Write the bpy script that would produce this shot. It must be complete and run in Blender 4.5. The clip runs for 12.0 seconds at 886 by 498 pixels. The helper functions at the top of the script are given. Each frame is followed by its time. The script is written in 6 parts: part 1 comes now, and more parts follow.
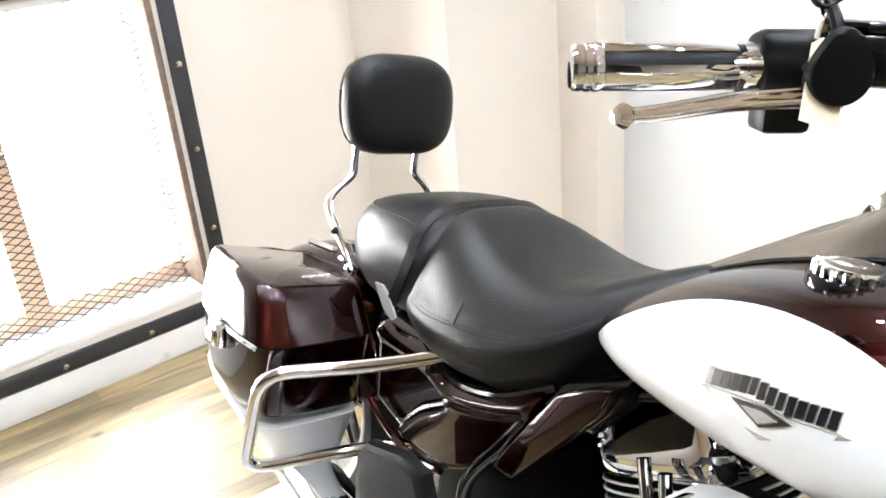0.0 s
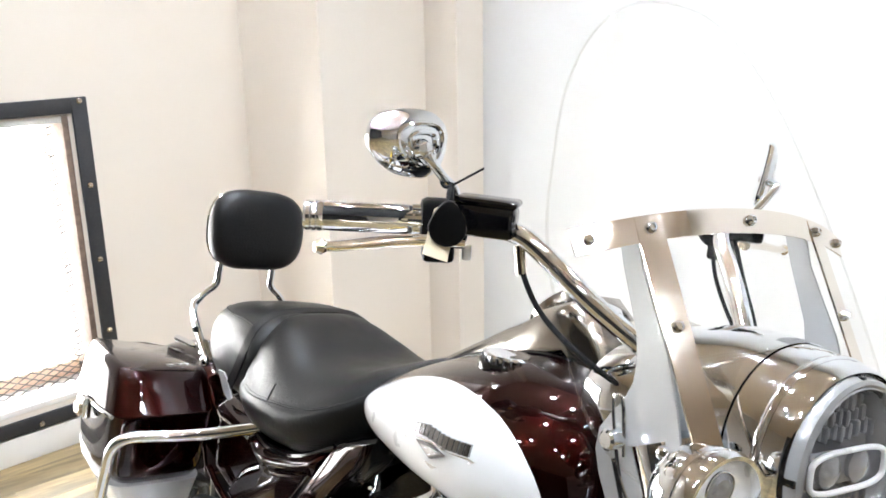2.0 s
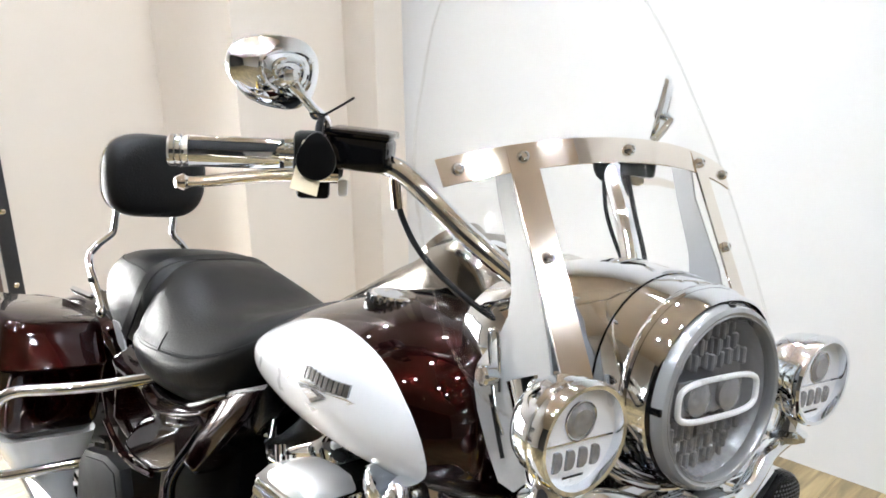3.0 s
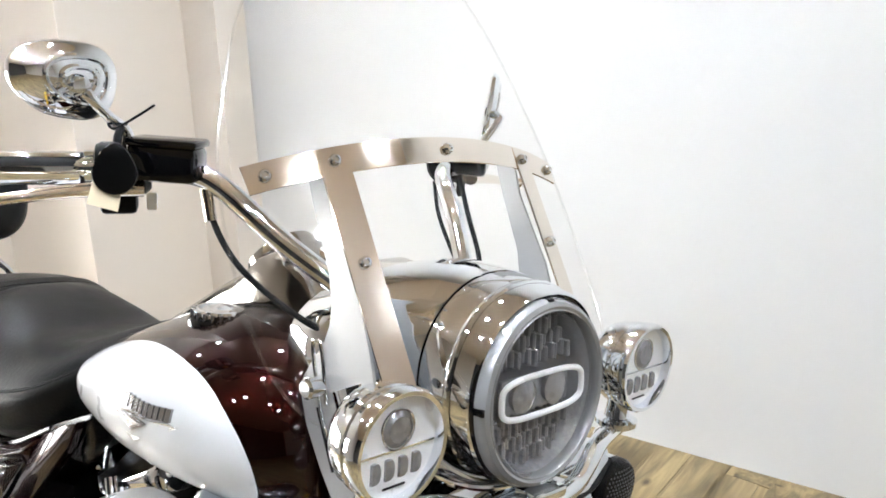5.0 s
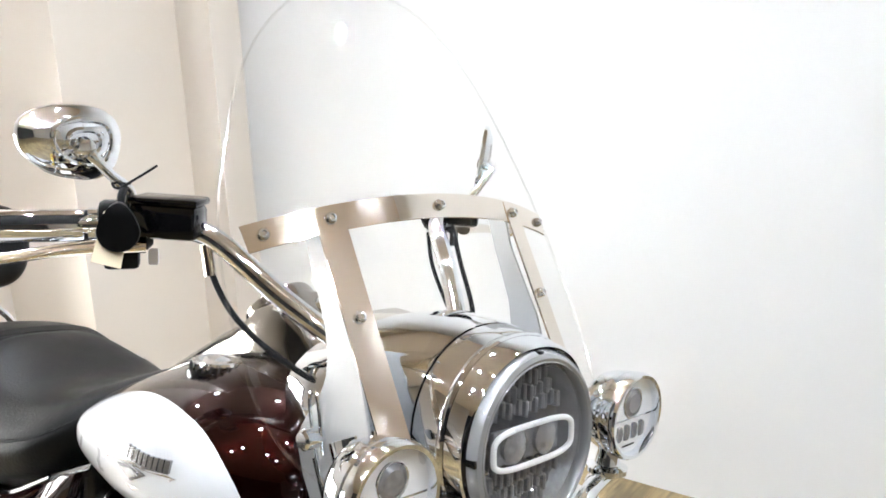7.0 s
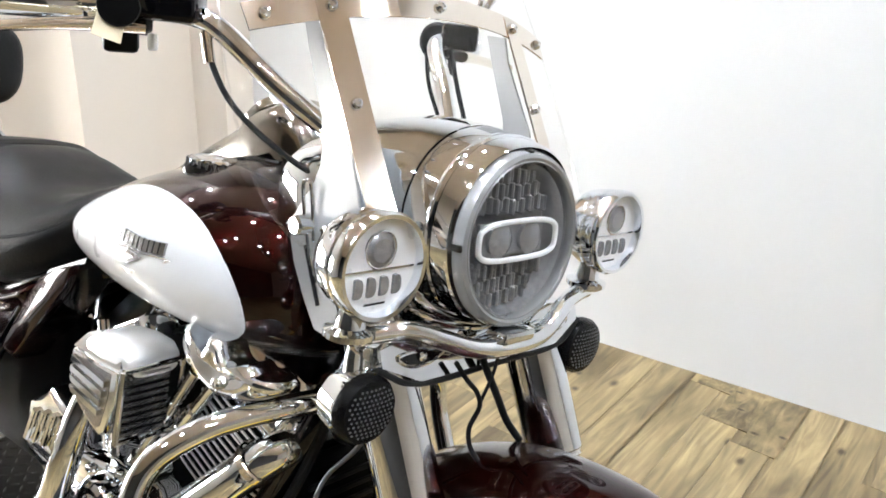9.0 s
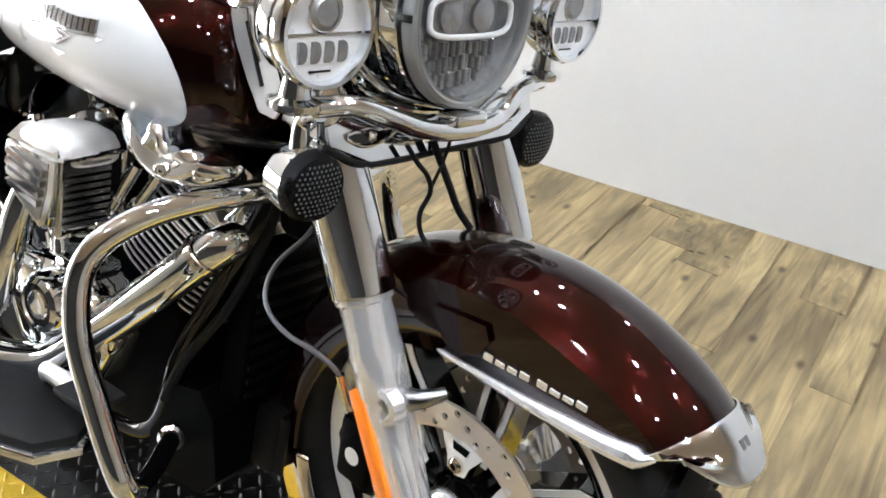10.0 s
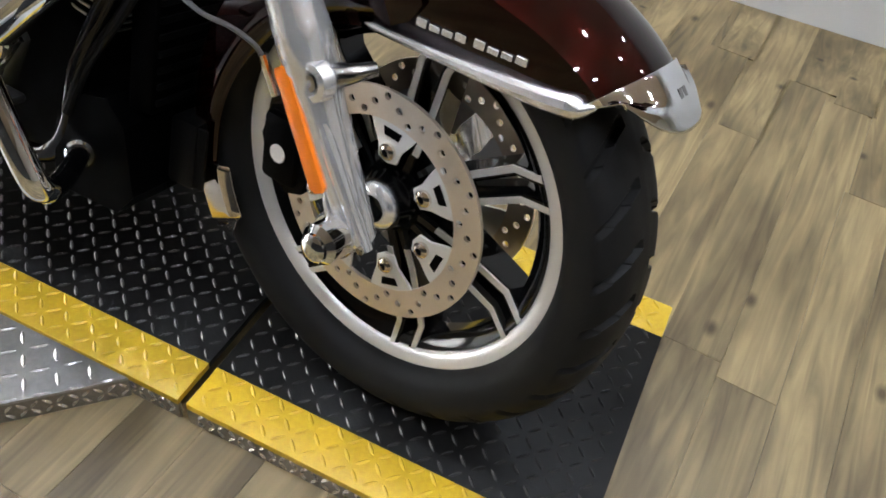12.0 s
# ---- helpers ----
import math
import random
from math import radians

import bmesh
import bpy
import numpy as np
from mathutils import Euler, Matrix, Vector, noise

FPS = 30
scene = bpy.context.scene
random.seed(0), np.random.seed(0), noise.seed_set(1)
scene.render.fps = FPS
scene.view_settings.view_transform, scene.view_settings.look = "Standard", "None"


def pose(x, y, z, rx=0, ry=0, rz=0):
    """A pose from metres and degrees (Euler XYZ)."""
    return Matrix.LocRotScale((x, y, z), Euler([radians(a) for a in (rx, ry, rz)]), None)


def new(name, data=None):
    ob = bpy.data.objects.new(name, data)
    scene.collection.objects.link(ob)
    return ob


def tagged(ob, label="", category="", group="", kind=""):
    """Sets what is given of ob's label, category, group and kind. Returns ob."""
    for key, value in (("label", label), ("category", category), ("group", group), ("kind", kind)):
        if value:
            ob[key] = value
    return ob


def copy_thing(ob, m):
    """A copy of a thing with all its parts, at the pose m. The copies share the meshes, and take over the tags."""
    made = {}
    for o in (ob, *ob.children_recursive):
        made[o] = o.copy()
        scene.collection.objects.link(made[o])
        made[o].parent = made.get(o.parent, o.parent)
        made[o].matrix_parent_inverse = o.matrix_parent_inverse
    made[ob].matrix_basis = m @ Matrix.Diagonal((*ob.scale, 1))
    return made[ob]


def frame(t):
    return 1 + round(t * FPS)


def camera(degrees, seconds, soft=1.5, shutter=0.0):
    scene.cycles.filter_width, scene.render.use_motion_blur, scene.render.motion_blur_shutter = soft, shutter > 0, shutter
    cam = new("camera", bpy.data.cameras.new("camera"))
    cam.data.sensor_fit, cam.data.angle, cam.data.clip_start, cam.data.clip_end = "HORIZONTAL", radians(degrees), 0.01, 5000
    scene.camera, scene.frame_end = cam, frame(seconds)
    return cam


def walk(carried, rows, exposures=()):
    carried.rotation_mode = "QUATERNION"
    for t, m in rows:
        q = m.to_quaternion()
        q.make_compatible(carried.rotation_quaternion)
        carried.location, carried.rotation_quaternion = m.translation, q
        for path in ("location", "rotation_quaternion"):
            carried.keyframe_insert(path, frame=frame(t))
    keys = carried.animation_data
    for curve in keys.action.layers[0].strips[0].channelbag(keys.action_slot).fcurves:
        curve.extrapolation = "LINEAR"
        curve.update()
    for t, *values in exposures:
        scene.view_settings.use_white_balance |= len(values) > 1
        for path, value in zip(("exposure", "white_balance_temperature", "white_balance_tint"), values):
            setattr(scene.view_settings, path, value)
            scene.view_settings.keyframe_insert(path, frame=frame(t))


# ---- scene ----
cam = camera(55.47, 12.0, soft=1.7)
# seconds, eye, Euler degrees
PATH = [
    (0, -0.2583, -0.5850, 1.2406, 65.911, 4.781, 49.326),
    (0.5, -0.0253, -0.5364, 1.2593, 67.498, 2.126, 56.098),
    (1, 0.0725, -0.5871, 1.2905, 69.720, 4.115, 52.305),
    (1.5, 0.1069, -0.7078, 1.3233, 72.878, 2.901, 47.340),
    (2, 0.1512, -0.6658, 1.3324, 74.236, 1.010, 45.921),
    (2.5, 0.1781, -0.6104, 1.3254, 74.613, 1.058, 44.127),
    (3, 0.1913, -0.5882, 1.2988, 71.056, 0.780, 42.140),
    (3.5, 0.2070, -0.5678, 1.2853, 69.729, 1.230, 39.215),
    (5.5, 0.2273, -0.5268, 1.3004, 72.387, 0.858, 32.494),
    (6, 0.2225, -0.5337, 1.3225, 74.083, 0.721, 32.604),
    (6.5, 0.2308, -0.5368, 1.3237, 74.044, 1.302, 32.960),
    (8.5, 0.2692, -0.5890, 1.2587, 69.755, -0.397, 33.332),
    (9, 0.2729, -0.5941, 1.2227, 66.581, -2.063, 33.552),
    (9.5, 0.2844, -0.5934, 1.1812, 61.061, -3.485, 33.332),
    (10, 0.2896, -0.6016, 1.1485, 56.462, -3.672, 31.087),
    (10.5, 0.3118, -0.6177, 1.0925, 53.528, -4.620, 29.370),
    (11, 0.3134, -0.6453, 1.0596, 49.794, -5.038, 27.621),
    (11.5, 0.3088, -0.6743, 1.0340, 47.290, -5.932, 26.138),
    (12, 0.3033, -0.6711, 1.0098, 44.421, -6.758, 25.085),
]
EXPOSURES = [(0, 1.05), (2.5, 0.74), (3.5, 0.66), (6, 0.68), (8.5, 0.82), (9.5, 0.74), (10, 0.62), (10.5, 0.40), (12, 0.0)]
walk(cam, [(t, pose(x, y, z, rx, ry, rz)) for t, x, y, z, rx, ry, rz in PATH], EXPOSURES)

# ---- light ----
world = bpy.data.worlds.new("sky")
scene.world = world
world.use_nodes = True
wn = world.node_tree
sky = wn.nodes.new("ShaderNodeTexSky")
sky.sky_type, sky.sun_disc, sky.sun_elevation, sky.sun_rotation = "NISHITA", False, radians(40), radians(200)
wn.nodes["Background"].inputs["Strength"].default_value = 0.12
wn.links.new(sky.outputs[0], wn.nodes["Background"].inputs[0])


# ---- materials ----
def material(name, color, rough=0.5, metal=0.0, coat=0.0, grain=0.0, grain_scale=200.0, stain=0.15, stain_scale=6.0, bump=0.0, bump_scale=300.0, spec=0.5):
    """Principled surface with a fine grain, broad stains and bump."""
    m = bpy.data.materials.new(name)
    m.use_nodes = True
    nt = m.node_tree
    b = nt.nodes["Principled BSDF"]
    b.inputs["Roughness"].default_value, b.inputs["Metallic"].default_value = rough, metal
    b.inputs["Coat Weight"].default_value, b.inputs["Coat Roughness"].default_value = coat, 0.03
    geo = nt.nodes.new("ShaderNodeTexCoord")

    def noise_at(scale, detail):
        n = nt.nodes.new("ShaderNodeTexNoise")
        n.inputs["Scale"].default_value, n.inputs["Detail"].default_value = scale, detail
        nt.links.new(geo.outputs["Object"], n.inputs["Vector"])
        return n.outputs["Fac"]

    mix = nt.nodes.new("ShaderNodeMix")
    mix.data_type = "RGBA"
    mix.inputs["A"].default_value = (*[c * (1 - stain) for c in color], 1)
    mix.inputs["B"].default_value = (*[min(1, c * (1 + stain)) for c in color], 1)
    nt.links.new(noise_at(stain_scale, 4), mix.inputs["Factor"])
    out = mix.outputs["Result"]
    if grain:
        g = nt.nodes.new("ShaderNodeMix")
        g.data_type, g.blend_type = "RGBA", "OVERLAY"
        g.inputs["Factor"].default_value = grain
        nt.links.new(out, g.inputs["A"])
        nt.links.new(noise_at(grain_scale, 3), g.inputs["B"])
        out = g.outputs["Result"]
    nt.links.new(out, b.inputs["Base Color"])
    r = nt.nodes.new("ShaderNodeMapRange")
    r.inputs["To Min"].default_value, r.inputs["To Max"].default_value = max(0.0, rough * 0.75), min(1.0, rough * 1.25)
    nt.links.new(noise_at(stain_scale * 3, 5), r.inputs["Value"])
    nt.links.new(r.outputs[0], b.inputs["Roughness"])
    if bump:
        bp = nt.nodes.new("ShaderNodeBump")
        bp.inputs["Strength"].default_value, bp.inputs["Distance"].default_value = bump, 0.002
        nt.links.new(noise_at(bump_scale, 4), bp.inputs["Height"])
        nt.links.new(bp.outputs[0], b.inputs["Normal"])
    b.inputs["Specular IOR Level"].default_value = spec
    return m


def glass(name, tint, rough=0.0, gloss=0.35, least=0.03):
    """Clear sheet: mostly straight-through, with a mirror gloss that grows at grazing angles."""
    m = bpy.data.materials.new(name)
    m.use_nodes = True
    nt = m.node_tree
    nt.nodes.remove(nt.nodes["Principled BSDF"])
    out = nt.nodes["Material Output"]
    tr, gl, lw, mx = [nt.nodes.new(n) for n in ("ShaderNodeBsdfTransparent", "ShaderNodeBsdfGlossy", "ShaderNodeLayerWeight", "ShaderNodeMixShader")]
    tr.inputs[0].default_value = (*tint, 1)
    gl.inputs["Roughness"].default_value = rough
    lw.inputs["Blend"].default_value = 0.15
    rg = nt.nodes.new("ShaderNodeMapRange")
    rg.inputs["To Min"].default_value, rg.inputs["To Max"].default_value = least, gloss
    nt.links.new(lw.outputs["Facing"], rg.inputs["Value"])
    nt.links.new(rg.outputs[0], mx.inputs[0])
    nt.links.new(tr.outputs[0], mx.inputs[1])
    nt.links.new(gl.outputs[0], mx.inputs[2])
    nt.links.new(mx.outputs[0], out.inputs[0])
    return m


def glow(name, color, strength):
    m = bpy.data.materials.new(name)
    m.use_nodes = True
    b = m.node_tree.nodes["Principled BSDF"]
    b.inputs["Base Color"].default_value = (*color, 1)
    b.inputs["Emission Color"].default_value = (*color, 1)
    b.inputs["Emission Strength"].default_value = strength
    return m


CHROME = material("chrome", (0.82, 0.85, 0.885), 0.05, 1.0, stain=0.03, stain_scale=14)
BRUSHED = material("polished_steel", (0.82, 0.755, 0.67), 0.10, 1.0, stain=0.05, stain_scale=12)
SATIN = material("clear_coated_aluminium", (0.88, 0.87, 0.85), 0.36, 0.55, grain=0.06, stain=0.05)
ROTOR = material("brake_steel", (0.84, 0.745, 0.64), 0.38, 0.85, grain=0.15, grain_scale=300, stain=0.08, bump=0.06, bump_scale=700)
MAROON = material("maroon_metallic_paint", (0.0085, 0.00035, 0.0002), 0.25, 0.8, coat=0.85, spec=0.02, grain=0.25, grain_scale=2500, stain=0.06)
WHITE = material("white_paint", (0.62, 0.615, 0.60), 0.3, 0.0, coat=1.0, stain=0.02)
BLACK = material("black_powder_coat", (0.0012, 0.0012, 0.0013), 0.42, 0.0, stain=0.2, bump=0.12, bump_scale=700, spec=0.03)
GLOSS_BLACK = material("gloss_black_paint", (0.002, 0.002, 0.0022), 0.10, 0.0, stain=0.1, spec=0.4)
PLASTIC = material("black_plastic", (0.003, 0.003, 0.0031), 0.40, 0.0, grain=0.1, stain=0.15, bump=0.1, bump_scale=900, spec=0.10)
RUBBER = material("tyre_rubber", (0.0085, 0.0083, 0.0080), 0.58, 0.0, grain=0.25, grain_scale=300, stain=0.25, stain_scale=9, bump=0.15, bump_scale=500, spec=0.18)
LEATHER = material("black_leather", (0.0032, 0.0031, 0.0030), 0.38, 0.0, grain=0.2, grain_scale=400, stain=0.2, stain_scale=10, bump=0.35, bump_scale=230, spec=0.24)
THREAD = material("black_thread", (0.003, 0.003, 0.003), 0.9, 0.0, bump=0.2)
ORANGE = material("orange_reflector", (0.95, 0.22, 0.01), 0.25, 0.0, coat=0.6, stain=0.05, grain=0.2, grain_scale=900)
SMOKE = material("smoked_lens", (0.003, 0.003, 0.0032), 0.22, 0.0, coat=0.0, spec=0.16, grain=0.5, grain_scale=260, bump=0.5, bump_scale=420)
LAMP_WHITE = material("lamp_reflector", (0.80, 0.795, 0.78), 0.3, 0.15, stain=0.04)
LAMP_DARK = material("lamp_optic", (0.33, 0.33, 0.335), 0.2, 0.6, grain=0.5, grain_scale=180, bump=0.4, bump_scale=140)
HOSE = material("black_hose", (0.006, 0.006, 0.006), 0.5, 0.0, stain=0.2, bump=0.1, spec=0.12)
HOSE_GREY = material("grey_braided_hose", (0.075, 0.075, 0.075), 0.4, 0.2, grain=0.3, grain_scale=900, stain=0.2, bump=0.1)
TAG = material("manila_tag", (0.66, 0.56, 0.38), 0.8, 0.0, stain=0.06, bump=0.05)
GREASE = material("engine_black", (0.003, 0.003, 0.0031), 0.5, 0.0, grain=0.2, stain=0.3, bump=0.2, bump_scale=260, spec=0.06)
LAMP_RING = material("frosted_lamp_ring", (0.24, 0.24, 0.235), 0.25, 0.4, coat=0.6, stain=0.05)
CLEAR = glass("clear_acrylic", (0.993, 0.993, 0.990), 0.0, 0.09, 0.010)
LENS = glass("clear_lens", (0.95, 0.95, 0.95), 0.0, 0.12)
FORK_ALU = material("polished_aluminium", (0.92, 0.91, 0.90), 0.20, 0.75, stain=0.02, stain_scale=10)
PLATE_STEEL = material("dull_polished_steel", (0.29, 0.286, 0.278), 0.35, 0.1, grain=0.06, stain=0.06)
CONSOLE_GREY = material("brushed_grey_metal", (0.36, 0.34, 0.31), 0.16, 1.0, grain=0.06, stain=0.05)
DARK_CHROME = material("antique_chrome", (0.34, 0.34, 0.345), 0.2, 1.0, stain=0.2, stain_scale=60)
YELLOW = material("yellow_paint", (0.62, 0.40, 0.02), 0.42, 0.0, grain=0.25, grain_scale=120, stain=0.15, stain_scale=14, bump=0.1)
DECK = material("black_tread_plate", (0.0065, 0.0062, 0.0058), 0.42, 0.0, grain=0.3, grain_scale=160, stain=0.45, stain_scale=7, bump=0.12, bump_scale=250, spec=0.14)
# raised lozenges: paler and glossier than the plate between them
DECK_RAISED = material("paler_black_lozenges", (0.020, 0.0195, 0.0185), 0.30, 0.0, grain=0.4, grain_scale=90, stain=0.5, stain_scale=12, bump=0.1, spec=0.45)
BARE_STEEL = material("bare_steel_lozenges", (0.72, 0.70, 0.66), 0.25, 0.9, grain=0.2, stain=0.2, stain_scale=20, bump=0.1)
ALU = material("aluminium_tread_plate", (0.46, 0.46, 0.46), 0.33, 0.9, grain=0.2, grain_scale=140, stain=0.12, stain_scale=9, bump=0.08, bump_scale=400)
STEEL_EDGE = material("steel_edge", (0.30, 0.28, 0.255), 0.32, 0.85, grain=0.3, stain=0.25, stain_scale=12, bump=0.1)
WALL_TAN = material("beige_wall_paint", (0.70, 0.63, 0.54), 0.75, 0.0, grain=0.06, grain_scale=350, stain=0.03, stain_scale=2, bump=0.08, bump_scale=260)
WALL_WHITE = material("white_wall_paint", (0.645, 0.637, 0.615), 0.7, 0.0, grain=0.05, grain_scale=350, stain=0.03, stain_scale=2, bump=0.08, bump_scale=260)
WALL_GREY = material("grey_wall_paint", (0.07, 0.0685, 0.066), 0.8, 0.0, grain=0.06, grain_scale=350, stain=0.06, stain_scale=1.5)
CEILING = material("ceiling_paint", (0.60, 0.485, 0.36), 0.85, 0.0, stain=0.04)
WALL_BROWN = material("tan_wall_paint", (0.62, 0.575, 0.51), 0.8, 0.0, grain=0.06, grain_scale=350, stain=0.08, stain_scale=1.5)
FRAME_BLACK = material("black_steel_frame", (0.035, 0.035, 0.037), 0.5, 0.3, grain=0.25, stain=0.25, stain_scale=10, bump=0.15)
OLD_WOOD = material("weathered_wood", (0.16, 0.11, 0.08), 0.7, 0.0, grain=0.5, grain_scale=60, stain=0.45, stain_scale=9, bump=0.3, bump_scale=90)
SILL_WHITE = material("white_trim_paint", (0.74, 0.72, 0.68), 0.55, 0.0, stain=0.05)
BOARD = material("orange_board", (0.90, 0.60, 0.42), 0.7, 0.0, stain=0.2, stain_scale=5)
SNOW = glow("bright_outdoors", (0.96, 0.98, 1.0), 17.0)
BULB = glow("downlight_bulb", (0.86, 0.94, 1.075), 800.0)


def plank_wood():
    """Vinyl plank: brown-tan with long grain along local y, varied by plank."""
    m = bpy.data.materials.new("plank_wood")
    m.use_nodes = True
    nt = m.node_tree
    b = nt.nodes["Principled BSDF"]
    tc, info = nt.nodes.new("ShaderNodeTexCoord"), nt.nodes.new("ShaderNodeObjectInfo")
    add = nt.nodes.new("ShaderNodeVectorMath")
    add.operation = "MULTIPLY_ADD"
    comb = nt.nodes.new("ShaderNodeCombineXYZ")
    for k in range(3):
        nt.links.new(info.outputs["Random"], comb.inputs[k])
    nt.links.new(comb.outputs[0], add.inputs[0])
    add.inputs[1].default_value = (37, 91, 13)
    nt.links.new(tc.outputs["Object"], add.inputs[2])
    mp = nt.nodes.new("ShaderNodeMapping")
    mp.inputs["Scale"].default_value = (30, 2.2, 1)
    nt.links.new(add.outputs[0], mp.inputs[0])
    n1, n2 = nt.nodes.new("ShaderNodeTexNoise"), nt.nodes.new("ShaderNodeTexNoise")
    n1.inputs["Scale"].default_value, n1.inputs["Detail"].default_value, n1.inputs["Distortion"].default_value = 1.0, 8, 1.8
    nt.links.new(mp.outputs[0], n1.inputs["Vector"])
    mp2 = nt.nodes.new("ShaderNodeMapping")
    mp2.inputs["Scale"].default_value = (4.5, 1.1, 1)
    nt.links.new(add.outputs[0], mp2.inputs[0])
    n2.inputs["Scale"].default_value, n2.inputs["Detail"].default_value = 1.6, 4
    nt.links.new(mp2.outputs[0], n2.inputs["Vector"])
    r1, r2 = nt.nodes.new("ShaderNodeValToRGB"), nt.nodes.new("ShaderNodeValToRGB")
    e = r1.color_ramp.elements
    e[0].position, e[0].color = 0.22, (0.125, 0.090, 0.045, 1)
    e[1].position, e[1].color = 0.75, (0.390, 0.291, 0.142, 1)
    nt.links.new(n1.outputs["Fac"], r1.inputs[0])
    e = r2.color_ramp.elements
    e[0].position, e[0].color = 0.36, (0.42, 0.41, 0.40, 1)
    e[1].position, e[1].color = 0.60, (1, 1, 1, 1)
    nt.links.new(n2.outputs["Fac"], r2.inputs[0])
    mx = nt.nodes.new("ShaderNodeMix")
    mx.data_type, mx.blend_type = "RGBA", "MULTIPLY"
    mx.inputs["Factor"].default_value = 1
    nt.links.new(r1.outputs[0], mx.inputs["A"])
    nt.links.new(r2.outputs[0], mx.inputs["B"])
    # knots: few dark specks
    n3 = nt.nodes.new("ShaderNodeTexVoronoi")
    n3.voronoi_dimensions = "2D"
    n3.inputs["Scale"].default_value = 2.6
    mp3 = nt.nodes.new("ShaderNodeMapping")
    mp3.inputs["Scale"].default_value = (1.6, 0.9, 1)
    nt.links.new(add.outputs[0], mp3.inputs[0])
    nt.links.new(mp3.outputs[0], n3.inputs["Vector"])
    r3 = nt.nodes.new("ShaderNodeValToRGB")
    e = r3.color_ramp.elements
    e[0].position, e[0].color = 0.015, (0.25, 0.22, 0.2, 1)
    e[1].position, e[1].color = 0.06, (1, 1, 1, 1)
    nt.links.new(n3.outputs["Distance"], r3.inputs[0])
    mk = nt.nodes.new("ShaderNodeMix")
    mk.data_type, mk.blend_type = "RGBA", "MULTIPLY"
    mk.inputs["Factor"].default_value = 1
    nt.links.new(mx.outputs["Result"], mk.inputs["A"])
    nt.links.new(r3.outputs[0], mk.inputs["B"])
    hs = nt.nodes.new("ShaderNodeHueSaturation")
    vr = nt.nodes.new("ShaderNodeMapRange")
    vr.inputs["To Min"].default_value, vr.inputs["To Max"].default_value = 0.95, 1.05
    nt.links.new(info.outputs["Random"], vr.inputs["Value"])
    nt.links.new(vr.outputs[0], hs.inputs["Value"])
    nt.links.new(mk.outputs["Result"], hs.inputs["Color"])
    nt.links.new(hs.outputs[0], b.inputs["Base Color"])
    b.inputs["Roughness"].default_value = 0.42
    bp = nt.nodes.new("ShaderNodeBump")
    bp.inputs["Strength"].default_value, bp.inputs["Distance"].default_value = 0.15, 0.002
    nt.links.new(n1.outputs["Fac"], bp.inputs["Height"])
    nt.links.new(bp.outputs[0], b.inputs["Normal"])
    return m


PLANK = plank_wood()


# ---- mesh helpers ----
def mesh_of(name, bm, mat, smooth=True, angle=35):
    me = bpy.data.meshes.new(name)
    bmesh.ops.recalc_face_normals(bm, faces=bm.faces)
    if smooth:
        lim = radians(angle)
        for f in bm.faces:
            f.smooth = True
        for e in bm.edges:
            if len(e.link_faces) == 2 and e.calc_face_angle(0) > lim:
                e.smooth = False
    bm.to_mesh(me)
    bm.free()
    me.materials.append(mat)
    return me


def part(name, bm, mat, parent=None, label="", m=None, smooth=True, angle=35):
    ob = new(name, mesh_of(name, bm, mat, smooth, angle))
    if parent is not None:
        ob.parent = parent
    if m is not None:
        ob.matrix_basis = m
    if label:
        tagged(ob, label)
    return ob


def thing(name, label, category, m=None, group="", kind=""):
    ob = new(name)
    ob.empty_display_size = 0.1
    if m is not None:
        ob.matrix_basis = m
    return tagged(ob, label, category, group, kind)


def box(x0, x1, y0, y1, z0, z1, bevel=0.0, bm=None, seg=2):
    bm = bm or bmesh.new()
    m = Matrix.Translation(((x0 + x1) / 2, (y0 + y1) / 2, (z0 + z1) / 2)) @ Matrix.Diagonal((abs(x1 - x0), abs(y1 - y0), abs(z1 - z0), 1))
    r = bmesh.ops.create_cube(bm, size=1, matrix=m)
    if bevel:
        es = list({e for v in r["verts"] for e in v.link_edges})
        bmesh.ops.bevel(bm, geom=es, offset=bevel, segments=seg, affect="EDGES", profile=0.5)
    return bm


def rings(loops, bm=None, closed=True, cap=True):
    """Skin between loops of equally many points."""
    bm = bm or bmesh.new()
    vs = [[bm.verts.new(p) for p in loop] for loop in loops]
    n = len(vs[0])
    for a, b in zip(vs, vs[1:]):
        for k in range(n if closed else n - 1):
            q = [a[k], a[(k + 1) % n], b[(k + 1) % n], b[k]]
            if len(set(q)) == 4:
                bm.faces.new(q)
    if cap and closed:
        bm.faces.new(vs[0][::-1])
        bm.faces.new(vs[-1])
    return bm


def spline(pts, n):
    """n+1 points a span on a Catmull-Rom curve through pts."""
    P = [Vector(p) for p in pts]
    P = [2 * P[0] - P[1], *P, 2 * P[-1] - P[-2]]
    out = []
    for i in range(1, len(P) - 2):
        a, b, c, d = P[i - 1:i + 3]
        for k in range(n):
            t = k / n
            out.append(0.5 * ((2 * b) + (c - a) * t + (2 * a - 5 * b + 4 * c - d) * t * t + (3 * b - a - 3 * c + d) * t ** 3))
    out.append(P[-2])
    return out


